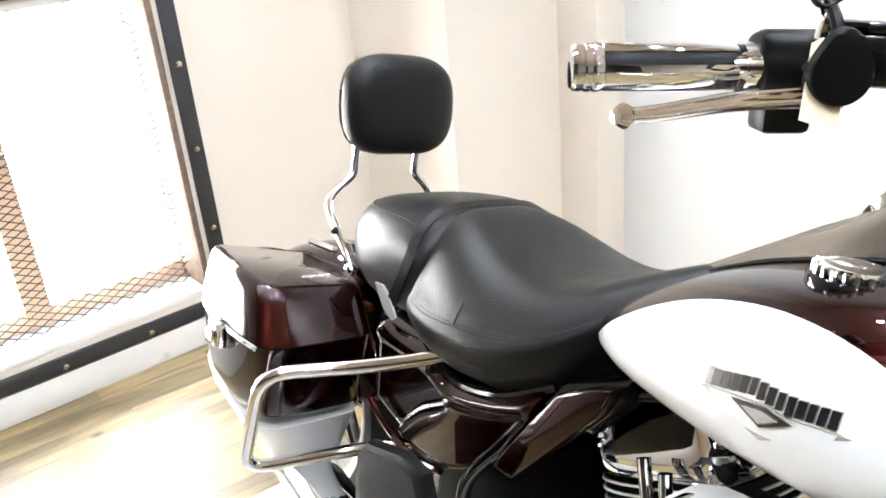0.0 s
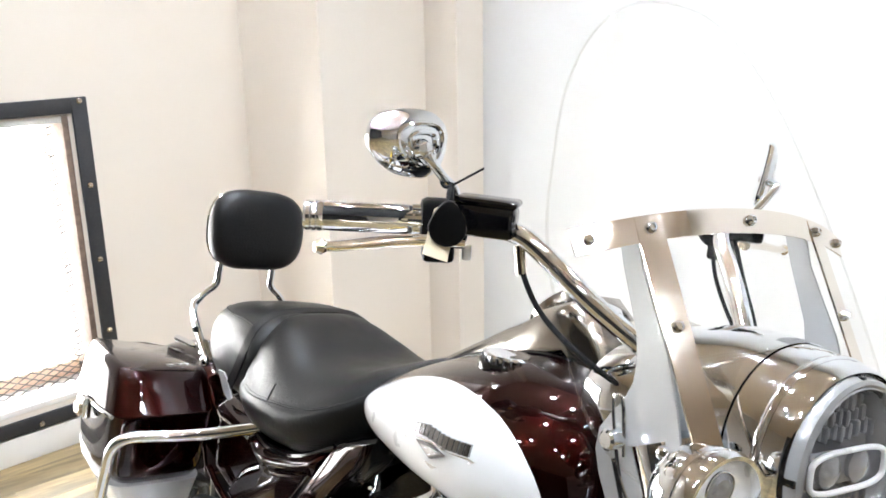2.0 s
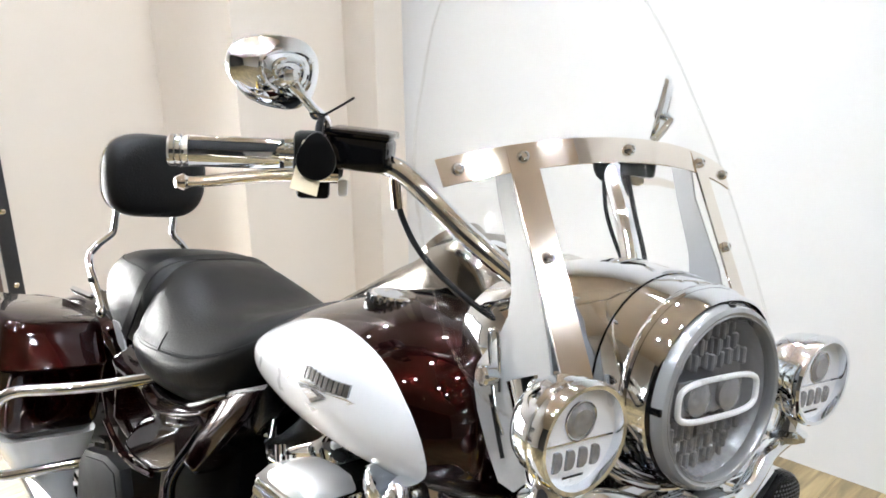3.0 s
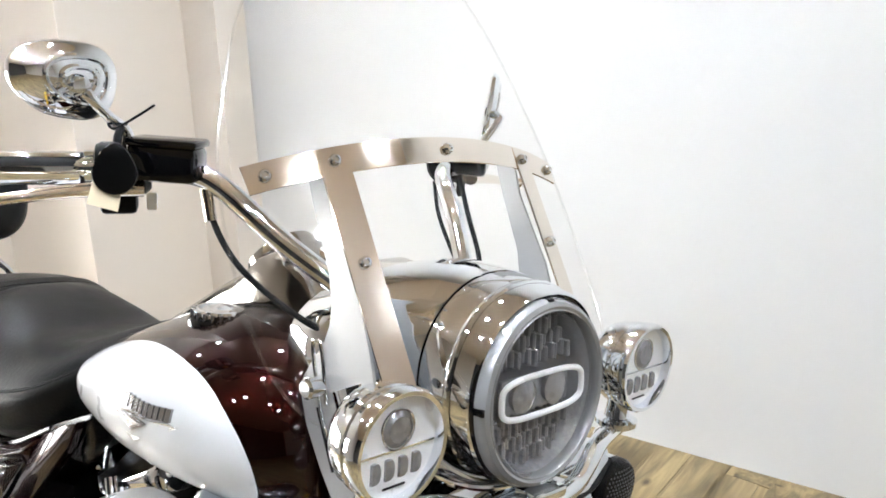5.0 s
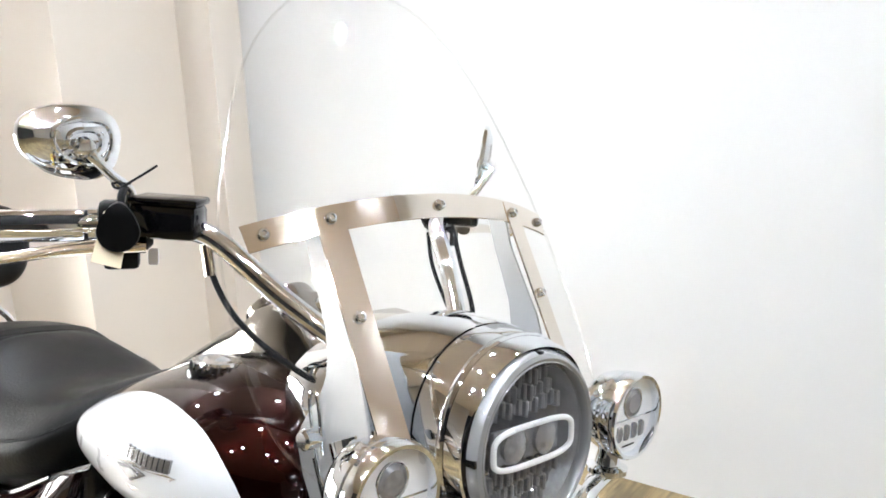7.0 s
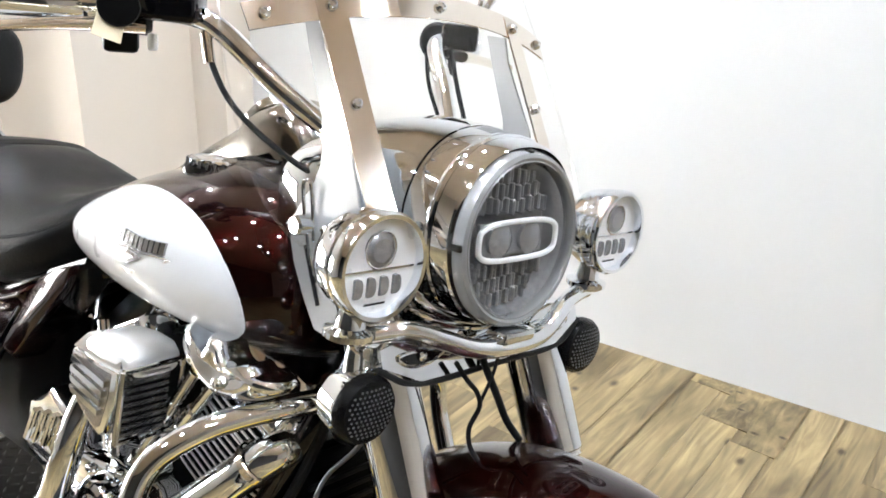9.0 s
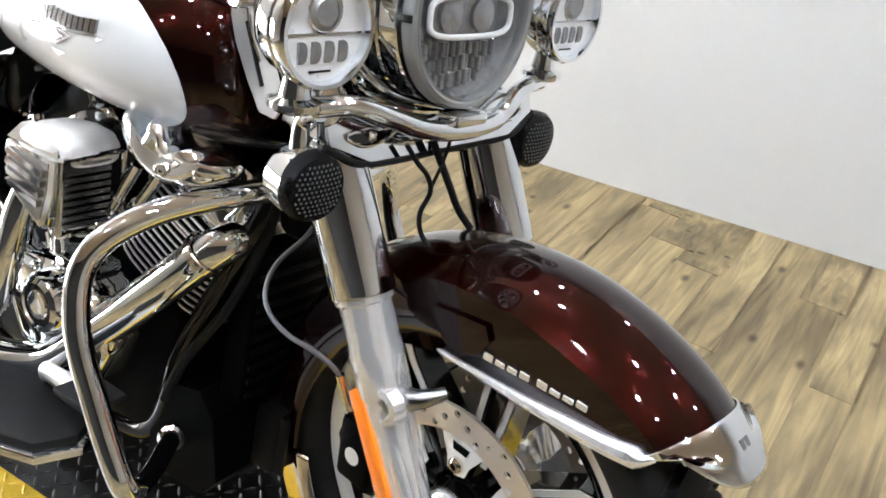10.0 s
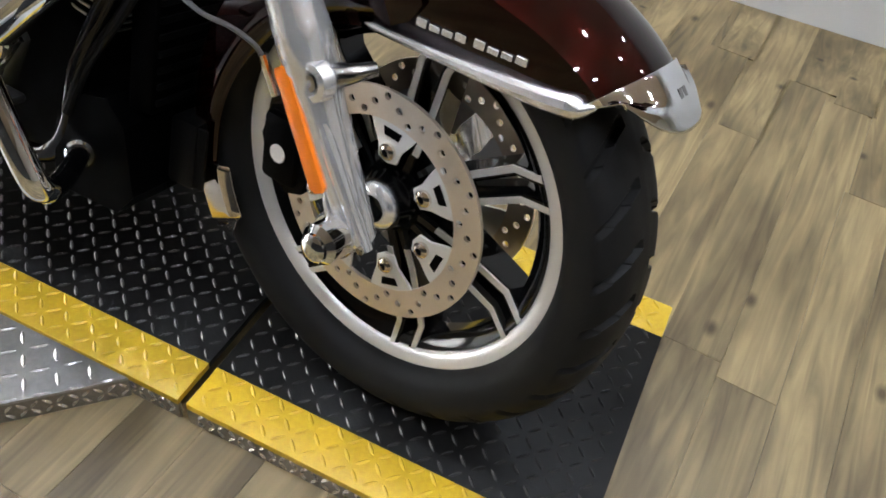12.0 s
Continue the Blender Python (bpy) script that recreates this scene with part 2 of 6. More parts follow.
def tube(pts, r, seg=16, n=8, bm=None, smooth=True, flat=1.0):
    """Round bar through pts; r may be a list, one radius a point."""
    rs = list(r) if isinstance(r, (list, tuple)) else [r] * len(pts)
    path = spline(pts, n) if smooth else [Vector(p) for p in pts]
    rad = [v.x for v in spline([(q, 0, 0) for q in rs], n)] if smooth else rs
    tang = [(path[min(i + 1, len(path) - 1)] - path[max(i - 1, 0)]).normalized() for i in range(len(path))]
    up = Vector((0, 0, 1)) if abs(tang[0].z) < 0.9 else Vector((1, 0, 0))
    side = tang[0].cross(up).normalized()
    loops = []
    for p, t, q in zip(path, tang, rad):
        side = (side - t * side.dot(t)).normalized()
        other = t.cross(side)
        loops.append([p + q * (math.cos(a) * side + flat * math.sin(a) * other) for a in [2 * math.pi * k / seg for k in range(seg)]])
    return rings(loops, bm)


def corner_path(pts, r, n=6):
    """Straight runs with rounded corners of radius r."""
    P = [Vector(p) for p in pts]
    out = [P[0]]
    for a, b, c in zip(P, P[1:], P[2:]):
        u, v = (a - b), (c - b)
        d = min(r, u.length * 0.48, v.length * 0.48)
        s, e = b + u.normalized() * d, b + v.normalized() * d
        for k in range(n + 1):
            t = k / n
            out.append((1 - t) ** 2 * s + 2 * t * (1 - t) * b + t * t * e)
    out.append(P[-1])
    return out


def bent(pts, r, corner, seg=16, bm=None):
    return tube(corner_path(pts, corner), r, seg, bm=bm, smooth=False)


def lathe(profile, m=None, seg=32, bm=None, a0=0.0, a1=360.0):
    """Turn (radius, height) pairs about local z, then place by m."""
    m = m or Matrix.Identity(4)
    full = abs(a1 - a0) > 359.9
    n = seg if full else seg + 1
    bm = bm or bmesh.new()
    vs = []
    for r, h in profile:
        if r < 1e-6:
            v = bm.verts.new(m @ Vector((0, 0, h)))
            vs.append([v] * n)
        else:
            vs.append([bm.verts.new(m @ Vector((r * math.cos(a), r * math.sin(a), h))) for a in [radians(a0 + (a1 - a0) * k / seg) for k in range(n)]])
    for a, b in zip(vs, vs[1:]):
        for k in range(seg):
            q = []
            for v in (a[k], a[(k + 1) % n], b[(k + 1) % n], b[k]):
                if v not in q:
                    q.append(v)
            if len(q) > 2:
                bm.faces.new(q)
    return bm


def aim(origin, direction, up=(0, 0, 1)):
    """Pose whose local z points along direction."""
    return Matrix.Translation(origin) @ Vector(direction).to_track_quat("Z", "Y").to_matrix().to_4x4()


def rod(a, b, r, seg=16, bm=None, bevel=0.0):
    a, b = Vector(a), Vector(b)
    L = (b - a).length
    c = min(bevel, r * 0.6)
    prof = [(0, 0), (r - c, 0), (r, c), (r, L - c), (r - c, L), (0, L)] if c else [(0, 0), (r, 0), (r, L), (0, L)]
    return lathe(prof, aim(a, b - a), seg, bm)


def dome_bolt(at, way, r, h, bm=None, seg=10):
    return lathe([(0, 0), (r, 0), (r, h * 0.5), (r * 0.72, h * 0.9), (r * 0.45, h), (r * 0.35, h * 0.7), (0, h * 0.7)], aim(at, way), seg, bm)


def plate(outline, thick, m, bevel=0.0, bm=None):
    """Flat outline (local x, y) extruded by thick along local z, placed by m."""
    bm = bm or bmesh.new()
    lo = [bm.verts.new(m @ Vector((x, y, 0))) for x, y in outline]
    hi = [bm.verts.new(m @ Vector((x, y, thick))) for x, y in outline]
    n = len(outline)
    bm.faces.new(lo[::-1])
    top = bm.faces.new(hi)
    for k in range(n):
        bm.faces.new((lo[k], lo[(k + 1) % n], hi[(k + 1) % n], hi[k]))
    if bevel:
        bmesh.ops.bevel(bm, geom=list(top.edges), offset=bevel, segments=2, affect="EDGES", profile=0.5)
    return bm


def superring(x, cy, cz, hy, hz_up, hz_dn, n=2.4, seg=32):
    """Loop across the bike at x: half width hy, heights above and below its widest line."""
    out = []
    for k in range(seg):
        a = 2 * math.pi * k / seg
        c, s = math.cos(a), math.sin(a)
        y = hy * math.copysign(abs(c) ** (2 / n), c)
        z = (hz_up if s > 0 else hz_dn) * math.copysign(abs(s) ** (2 / n), s)
        out.append((x, cy + y, cz + z))
    return out


# ---- the room ----
FLOOR_Z = -0.045
WIN_X = -2.56
CEIL_Z = 2.75


def wall(name, bm, mat, label):
    return tagged(part(name, bm, mat, smooth=False), label, "wall", kind="structure")


# window wall with an opening low in it
W0, W1, WZ0, WZ1 = -1.30, 0.325, 0.115, 1.04
bm = box(WIN_X - 0.22, WIN_X, W1, 0.955, FLOOR_Z, CEIL_Z)
box(WIN_X - 0.22, WIN_X, -4.0, W0, FLOOR_Z, CEIL_Z, bm=bm)
box(WIN_X - 0.22, WIN_X, W0, W1, FLOOR_Z, WZ0, bm=bm)
box(WIN_X - 0.22, WIN_X, W0, W1, WZ1, CEIL_Z, bm=bm)
wall("wall_west", bm, WALL_TAN, "beige painted wall with a low guarded window")
wall("pillar", box(WIN_X - 0.22, -2.09, 0.955, 1.62, FLOOR_Z, CEIL_Z), WALL_TAN, "beige painted square pillar in the corner")
wall("pillar_return", box(-2.09, -1.93, 1.41, 1.60, FLOOR_Z, CEIL_Z), WALL_TAN, "narrow beige painted boxing beside the pillar")
# long white wall, turned slightly off the lift
LONG = Matrix.Translation((0, 1.583, 0)) @ Matrix.Rotation(math.atan(0.022), 4, "Z")
ob = wall("wall_north", box(-2.2, 4.6, 0.0, 0.15, FLOOR_Z, CEIL_Z), WALL_WHITE, "long plain white painted wall")
ob.matrix_basis = LONG
# two unseen walls, their tones picked for what the bike reflects
wall("wall_east", box(4.4, 4.55, -4.0, 2.2, FLOOR_Z, CEIL_Z), WALL_BROWN, "unseen tan wall closing the room, pale to brighten chrome reflections")
wall("wall_south", box(-2.78, 4.55, -4.15, -4.0, FLOOR_Z, CEIL_Z), WALL_GREY, "unseen dark grey wall closing the room, dark to keep reflections low")
tagged(part("ceiling", box(-2.9, 4.6, -4.2, 2.3, CEIL_Z, CEIL_Z + 0.1), CEILING, smooth=False), "plain tan ceiling with small downlights", "ceiling", kind="structure")
tagged(part("floor", box(-2.78, 4.55, -4.15, 1.80, FLOOR_Z - 0.1, FLOOR_Z - 0.003), PLANK, smooth=False), "tan wood-look plank floor with dark knots", "floor", kind="structure")
FLOOR = bpy.data.objects["floor"]

# downlights in the ceiling
light = thing("ceiling_downlight", "small round ceiling downlight with added black rim, lit", "lamp", pose(0, 0, CEIL_Z), "ceiling downlights")
# unseen black rim, added to narrow each lamp's cone of light
part("can", lathe([(0.041, 0), (0.050, 0), (0.050, -0.028), (0.044, -0.028), (0.041, 0)], seg=24), PLASTIC, light, "added black rim that narrows the light")
part("bulb", lathe([(0, -0.003), (0.040, -0.003), (0.040, 0.0), (0, 0.0)], seg=20), BULB, light)
spot_rng = random.Random(8)
SPOTS = [(x + spot_rng.uniform(-0.36, 0.36), y + spot_rng.uniform(-0.34, 0.30)) for x in (-1.95, -1.1, -0.25, 0.6, 1.45, 2.3) for y in (-1.25, 0.1, 1.05)]
for k, (x, y) in enumerate(SPOTS):
    if k == 0:
        light.matrix_basis = pose(x, y, CEIL_Z - 0.001)
    else:
        copy_thing(light, pose(x, y, CEIL_Z - 0.001))

# window guard: steel frame, bolts, wooden lining, expanded metal
win = thing("window_1", "low window with bolted black steel frame and metal mesh guard", "window", kind="structure")
F0, F1, FZ0, FZ1, FW = -1.37, 0.385, 0.05, 1.095, 0.048
X = WIN_X
for nm, b in (("frame_side", (F1 - FW, F1, FZ0, FZ1)), ("frame_side", (F0, F0 + FW, FZ0, FZ1)), ("frame_top", (F0 + FW, F1 - FW, FZ1 - FW, FZ1)), ("frame_bottom", (F0 + FW, F1 - FW, FZ0, FZ0 + FW))):
    part(nm, box(X, X + 0.012, b[0], b[1], b[2], b[3], 0.002), FRAME_BLACK, win, "black painted flat steel bar")
lin = 0.02
part("lining", box(X - 0.2, X - 0.001, W1 - lin, W1, WZ0, WZ1, 0.002), OLD_WOOD, win, "worn dark wooden lining")
part("lining", box(X - 0.2, X - 0.001, W0, W0 + lin, WZ0, WZ1, 0.002), OLD_WOOD, win, "worn dark wooden lining")
part("head", box(X - 0.2, X - 0.001, W0 + lin, W1 - lin, WZ1 - lin, WZ1, 0.002), SILL_WHITE, win)
part("sill", box(X - 0.2, X - 0.001, W0 + lin, W1 - lin, WZ0, WZ0 + lin, 0.002), SILL_WHITE, win)
me = mesh_of("bolt", dome_bolt((0, 0, 0), (1, 0, 0), 0.009, 0.008), BRUSHED)
for y, z in [(0.361, zz) for zz in (1.084, 0.816, 0.569, 0.322, 0.07)] + [(0.106 - 0.253 * k, zz) for k in range(6) for zz in (1.078, 0.068)]:
    b = new("bolt", me)
    b.parent, b.matrix_basis = win, pose(X + 0.012, y, z)
# expanded metal: diamonds of thin strand
bm = bmesh.new()
dy, dz, sw = 0.0235, 0.0115, 0.0030
ny, nz = int((W1 - W0 - 2 * lin) / dy), int((WZ1 - WZ0 - 2 * lin) / dz)


def strand(bm, a, b, w, d):
    a, b = Vector(a), Vector(b)
    u = (b - a).normalized()
    s = u.cross(Vector((1, 0, 0))) * w / 2
    q = [a + s, a - s, b - s, b + s]
    f = [bm.verts.new(p + Vector((d, 0, 0))) for p in q]
    g = [bm.verts.new(p) for p in q]
    bm.faces.new(f)
    bm.faces.new(g[::-1])
    for k in range(4):
        bm.faces.new((g[k], g[(k + 1) % 4], f[(k + 1) % 4], f[k]))


for i in range(ny + 1):
    for j in range(nz + 1):
        y, z = W0 + lin + i * dy, WZ0 + lin + j * dz
        if (i + j) % 2:
            continue
        for sy in (1, -1):
            strand(bm, (X - 0.10, y, z), (X - 0.10, y + sy * dy, z + dz), sw, 0.002)
tagged(part("mesh_guard", bm, FRAME_BLACK, win, "expanded metal mesh guard", smooth=False), kind="stuff")
part("pane", box(X - 0.16, X - 0.154, W0 + lin, W1 - lin, WZ0 + lin, WZ1 - lin), CLEAR, win, smooth=False).visible_shadow = False
part("sash_bar", box(X - 0.175, X - 0.15, -0.174, -0.102, WZ0 + lin, WZ1 - lin, 0.003), BOARD, win, "orange wooden sash bar")
part("sash_bar", box(X - 0.176, X - 0.151, W0 + lin, W1 - lin, WZ0 + lin, WZ0 + lin + 0.05, 0.003), BOARD, win, "orange wooden sash bar")
tagged(part("backdrop", box(X - 1.6, X - 1.55, -4, 3, -0.6, 2.6), SNOW, smooth=False), "bright overcast daylight outside the window", "backdrop", kind="structure")
part("skirting", box(WIN_X, WIN_X + 0.008, -4.0, 0.955, FLOOR_Z, 0.045, 0.002), SILL_WHITE)
tagged(bpy.data.objects["skirting"], "white painted skirting under the window", "baseboard", kind="structure")

# ---- the lift deck ----
EDGE, STRIPE, FAR, FRONT, SEAM = -0.176, 0.072, 0.362, 0.374, -0.196
BACK = -1.74
deck = thing("lift_deck", "low motorcycle lift deck of black tread plate with yellow edges", "platform")
REAR = -1.45
part("rear_plate", box(BACK, REAR - 0.004, EDGE, FAR, -0.012, 0, 0.001), STEEL_EDGE, deck, "bare steel tread plate at the rear")
for nm, a, b in (("deck_plate", REAR, SEAM - 0.007), ("front_plate", SEAM + 0.007, FRONT)):
    part(nm, box(a, b, EDGE + STRIPE, FAR - STRIPE, -0.012, 0, 0.001), DECK, deck, "black tread plate")
    part("edge_stripe", box(a, b, EDGE, EDGE + STRIPE, -0.012, 0.0005, 0.001), YELLOW, deck, "yellow painted tread plate edge")
    part("edge_stripe", box(a, b, FAR - STRIPE, FAR, -0.012, 0.0005, 0.001), YELLOW, deck, "yellow painted tread plate edge")
    part("side_plate", box(a, b, EDGE + 0.001, EDGE + 0.006, FLOOR_Z, -0.012), STEEL_EDGE, deck, "bare steel side of the deck")
    part("side_plate", box(a, b, FAR - 0.006, FAR - 0.001, FLOOR_Z, -0.012), STEEL_EDGE, deck, "bare steel side of the deck")
part("front_side", box(FRONT - 0.006, FRONT - 0.001, EDGE + 0.006, FAR - 0.006, FLOOR_Z, -0.012), STEEL_EDGE, deck, "bare steel side of the deck")


def tread(bm, x0, x1, y0, y1, z, keep=None, pitch=0.0235, L=0.0235, w=0.006, h=0.0021, rot=45.0, zf=None):
    """Raised lozenges in a basket pattern."""
    i = 0
    y = y0 + pitch / 2
    j = 0
    while y < y1 - 0.004:
        x = x0 + pitch / 2
        i = 0
        while x < x1 - 0.004:
            if keep is None or keep(x, y):
                a = radians(rot if (i + j) % 2 else rot + 90)
                u, v = Vector((math.cos(a), math.sin(a), 0)), Vector((-math.sin(a), math.cos(a), 0))
                c = Vector((x, y, z if zf is None else zf(x, y)))
                p = [c + u * L / 2, c + u * L * 0.2 + v * w / 2, c - u * L * 0.2 + v * w / 2, c - u * L / 2, c - u * L * 0.2 - v * w / 2, c + u * L * 0.2 - v * w / 2]
                t = [c + u * L * 0.26 + Vector((0, 0, h)), c - u * L * 0.26 + Vector((0, 0, h))]
                vs = [bm.verts.new(q) for q in p]
                t0, t1 = bm.verts.new(t[0]), bm.verts.new(t[1])
                bm.faces.new((vs[0], vs[1], t0))
                bm.faces.new((vs[1], vs[2], t1, t0))
                bm.faces.new((vs[2], vs[3], t1))
                bm.faces.new((vs[3], vs[4], t1))
                bm.faces.new((vs[4], vs[5], t0, t1))
                bm.faces.new((vs[5], vs[0], t0))
            x += pitch
            i += 1
        y += pitch
        j += 1
    return bm


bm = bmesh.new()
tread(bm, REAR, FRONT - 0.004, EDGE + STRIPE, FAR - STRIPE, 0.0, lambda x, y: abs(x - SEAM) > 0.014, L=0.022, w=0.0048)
tagged(part("tread_pattern", bm, DECK_RAISED, deck, "raised tread lozenges", smooth=False), kind="stuff")
bm = bmesh.new()
for y0 in (EDGE, FAR - STRIPE):
    tread(bm, REAR, FRONT - 0.004, y0 + 0.004, y0 + STRIPE - 0.004, 0.0005, lambda x, y: abs(x - SEAM) > 0.012)
tagged(part("stripe_pattern", bm, YELLOW, deck, "raised yellow tread lozenges", smooth=False), kind="stuff")
tagged(part("rear_pattern", tread(bmesh.new(), BACK, REAR - 0.004, EDGE, FAR, 0.0), ALU, deck, "raised bare metal lozenges", smooth=False), kind="stuff")
# tread lozenges on the steel side
bm = tread(bmesh.new(), -1.0, FRONT - 0.004, FLOOR_Z + 0.002, -0.013, 0.0, lambda x, y: abs(x - SEAM) > 0.014, pitch=0.0165, L=0.0185, w=0.0052, h=0.0028)
bmesh.ops.transform(bm, matrix=Matrix.Translation((0, EDGE + 0.001, 0)) @ Matrix.Rotation(radians(90), 4, "X"), verts=bm.verts)
tagged(part("side_pattern", bm, BARE_STEEL, deck, smooth=False), kind="stuff")
# side ramp of bare tread plate
ramp = thing("side_ramp", "bare aluminium tread plate side ramp against the deck", "ramp")
RX = -0.285
outline = [(RX, EDGE - 0.002), (-1.62, EDGE - 0.002), (-1.62, -0.75), (-0.95, -0.75), (-0.52, -0.415)]
part("ramp_plate", plate(outline, 0.005, pose(0, 0, -0.008)), ALU, ramp, "bare aluminium tread plate", smooth=False)


def inside(x, y):
    ok = False
    for (ax, ay), (bx, by) in zip(outline, outline[1:] + outline[:1]):
        if (ay > y) != (by > y) and x < (bx - ax) * (y - ay) / (by - ay) + ax:
            ok = not ok
    return ok


tagged(part("ramp_pattern", tread(bmesh.new(), -1.61, RX, -0.75, EDGE - 0.004, -0.003, inside, pitch=0.030, L=0.027, w=0.006), ALU, ramp, smooth=False), kind="stuff")
bm = bmesh.new()
for (ax, ay), (bx, by) in zip(outline[3:] + outline[:1], outline[4:] + outline[:1]):
    q = [bm.verts.new(p) for p in ((ax, ay, FLOOR_Z), (bx, by, FLOOR_Z), (bx, by, -0.008), (ax, ay, -0.008))]
    if (ax, ay) != (bx, by):
        bm.faces.new(q)
part("ramp_side", bm, STEEL_EDGE, ramp, "dull bent steel edge of the ramp", smooth=False)
bm = bmesh.new()
for (ax, ay), (bx, by) in ((outline[3], outline[4]), (outline[4], outline[0])):
    d = Vector((bx - ax, by - ay, 0))
    side = tread(bmesh.new(), 0.004, d.length - 0.004, 0.002, 0.036, 0.0, None, pitch=0.0165, L=0.0185, w=0.0052, h=0.0028)
    u = d.normalized()
    M = Matrix((u, (0, 0, 1), u.cross(Vector((0, 0, 1))))).transposed().to_4x4()
    M.translation = (ax, ay, FLOOR_Z)
    for f in side.faces:
        bm.faces.new([bm.verts.new(M @ v.co) for v in f.verts])
    side.free()
tagged(part("ramp_side_pattern", bm, BARE_STEEL, ramp, "raised lozenges on the ramp edge", smooth=False), kind="stuff")

# floor planks, laid towards the long wall
PW, PL = 0.101, 0.95
rng = random.Random(4)
me = mesh_of("plank", box(-PW / 2 + 0.0003, PW / 2 - 0.0003, -PL / 2 + 0.0003, PL / 2 - 0.0003, -0.003, 0, 0.0003, seg=1), PLANK, smooth=False)
TILT_PLANK = -4.0
Rp = Matrix.Rotation(radians(TILT_PLANK), 4, "Z")
far = bmesh.new()
for i in range(-34, 50):
    off = rng.uniform(0, PL)
    for j in range(-6, 4):
        c = Rp @ Vector((i * PW, j * PL + off, 0))
        if not (-2.54 < c.x < 4.35 and -4.2 < c.y < 2.1):
            continue
        hi, lo = min(c.y + PL / 2, 1.60 + 0.022 * c.x), max(c.y - PL / 2, -4.05)
        if hi - lo < 0.03:
            continue
        c.y = (hi + lo) / 2
        cut = (hi - lo) / PL
        M = Matrix.Translation((c.x, c.y, FLOOR_Z)) @ Rp @ Matrix.Diagonal((1, cut, 1, 1))
        if c.x < 1.5 and -1.2 < c.y:
            b = new("plank", me)
            b.parent, b.matrix_basis = FLOOR, M
        else:
            q = [far.verts.new(M @ Vector((sx * (PW / 2 - 0.0007), sy * (PL / 2 - 0.0007), 0))) for sx, sy in ((-1, -1), (1, -1), (1, 1), (-1, 1))]
            far.faces.new(q)
tagged(part("far_planks", far, PLANK, FLOOR, "more planks of the same floor", smooth=False), kind="stuff")

# ---- the motorcycle ----
# bike frame: x ahead, y to its left, z up; it leans on its stand, bars turned a little to the right
LEAN_ANGLE, YAW_ANGLE, STEER_ANGLE = -14.014, -3.601, -9.84
BIKE_POSE = Matrix.Rotation(radians(YAW_ANGLE), 4, "Z") @ Matrix.Rotation(radians(LEAN_ANGLE), 4, "X")
HEAD = Vector((-0.39, 0, 0.9))
STEER = Matrix.Translation(HEAD) @ Matrix.Rotation(radians(STEER_ANGLE), 4, Vector((-math.sin(radians(26)), 0, math.cos(radians(26))))) @ Matrix.Translation(-HEAD)
bike = thing("motorcycle", "maroon and white touring motorcycle, chrome trimmed, leaning on its stand", "motorcycle", BIKE_POSE)


def body(name, bm, mat, label="", parent=None, **k):
    return part(name, bm, mat, parent or bike, label, None, **k)


def fore(name, bm, mat, label="", parent=None, **k):
    """A part that turns with the bars."""
    return part(name, bm, mat, parent or bike, label, None if parent else STEER, **k)


AXLE = Vector((0, 0, 0.318))
WHEEL_M = Matrix.Translation(AXLE) @ Matrix.Rotation(radians(90), 4, "X")  # local z points to the bike's right (-y)


def tyre_mesh(R, half, rim, seg=1080, sharp=True):
    """Rounded tread with angled grooves cut in."""
    half_prof = ((0, R), (0.028, R - 0.0025), (0.046, R - 0.009), (0.058, R - 0.018), (0.0645, R - 0.030), (0.0645, R - 0.046), (0.058, R - 0.063), (0.046, R - 0.075), (0.034, R - 0.0815))
    curve = spline([(w, r, 0) for w, r in half_prof], 6)
    n = len(curve) - 1
    prof = [(-k / n, -curve[k].x, curve[k].y) for k in range(n, 0, -1)] + [(k / n, curve[k].x, curve[k].y) for k in range(n + 1)]
    loops = []
    for i in range(seg):
        th = 2 * math.pi * i / seg
        loop = []
        for s, w, r in prof:
            g = 0.0
            if abs(s) < 0.52 and sharp:
                u = (th / (2 * math.pi) * 30 + (0.5 if s > 0 else 0.0) + 1.5 * abs(s)) % 1.0
                if 0.05 < abs(s) < 0.50 and u < 0.19:
                    g = 0.0080 if u < 0.16 else 0.0035
            loop.append(((r - g) * math.cos(th), (r - g) * math.sin(th), w))
        loops.append([WHEEL_M @ Vector(p) for p in loop])
    return rings(loops + [loops[0]], closed=False)


# front wheel
wheel = fore("front_wheel", lathe([(0.214, -0.030), (0.218, -0.026), (0.205, -0.012), (0.205, 0.012), (0.218, 0.026), (0.214, 0.030), (0.206, 0.026), (0.194, 0.012), (0.194, -0.012), (0.206, -0.026), (0.214, -0.030)], WHEEL_M, 96), GLOSS_BLACK, "black cast front wheel with machined silver edges")
bmw = tyre_mesh(0.318, 0.066, 0.229)
bmesh.ops.remove_doubles(bmw, verts=bmw.verts, dist=1e-5)
fore("tyre", bmw, RUBBER, "black rubber tyre with angled tread grooves", wheel, angle=28)
for s in (1, -1):
    fore("rim_lip", lathe([(0.212, 0.018 * s), (0.219, 0.030 * s), (0.2215, 0.0325 * s), (0.2300, 0.0356 * s), (0.2370, 0.0362 * s), (0.2395, 0.0345 * s), (0.2395, 0.028 * s), (0.218, 0.016 * s), (0.212, 0.018 * s)], WHEEL_M, 120), SATIN, "machined silver rim lip", wheel)
fore("hub", lathe([(0, -0.058), (0.034, -0.058), (0.038, -0.045), (0.046, -0.03), (0.046, 0.03), (0.038, 0.045), (0.034, 0.058), (0, 0.058)], WHEEL_M, 40), GLOSS_BLACK, "black hub", wheel)
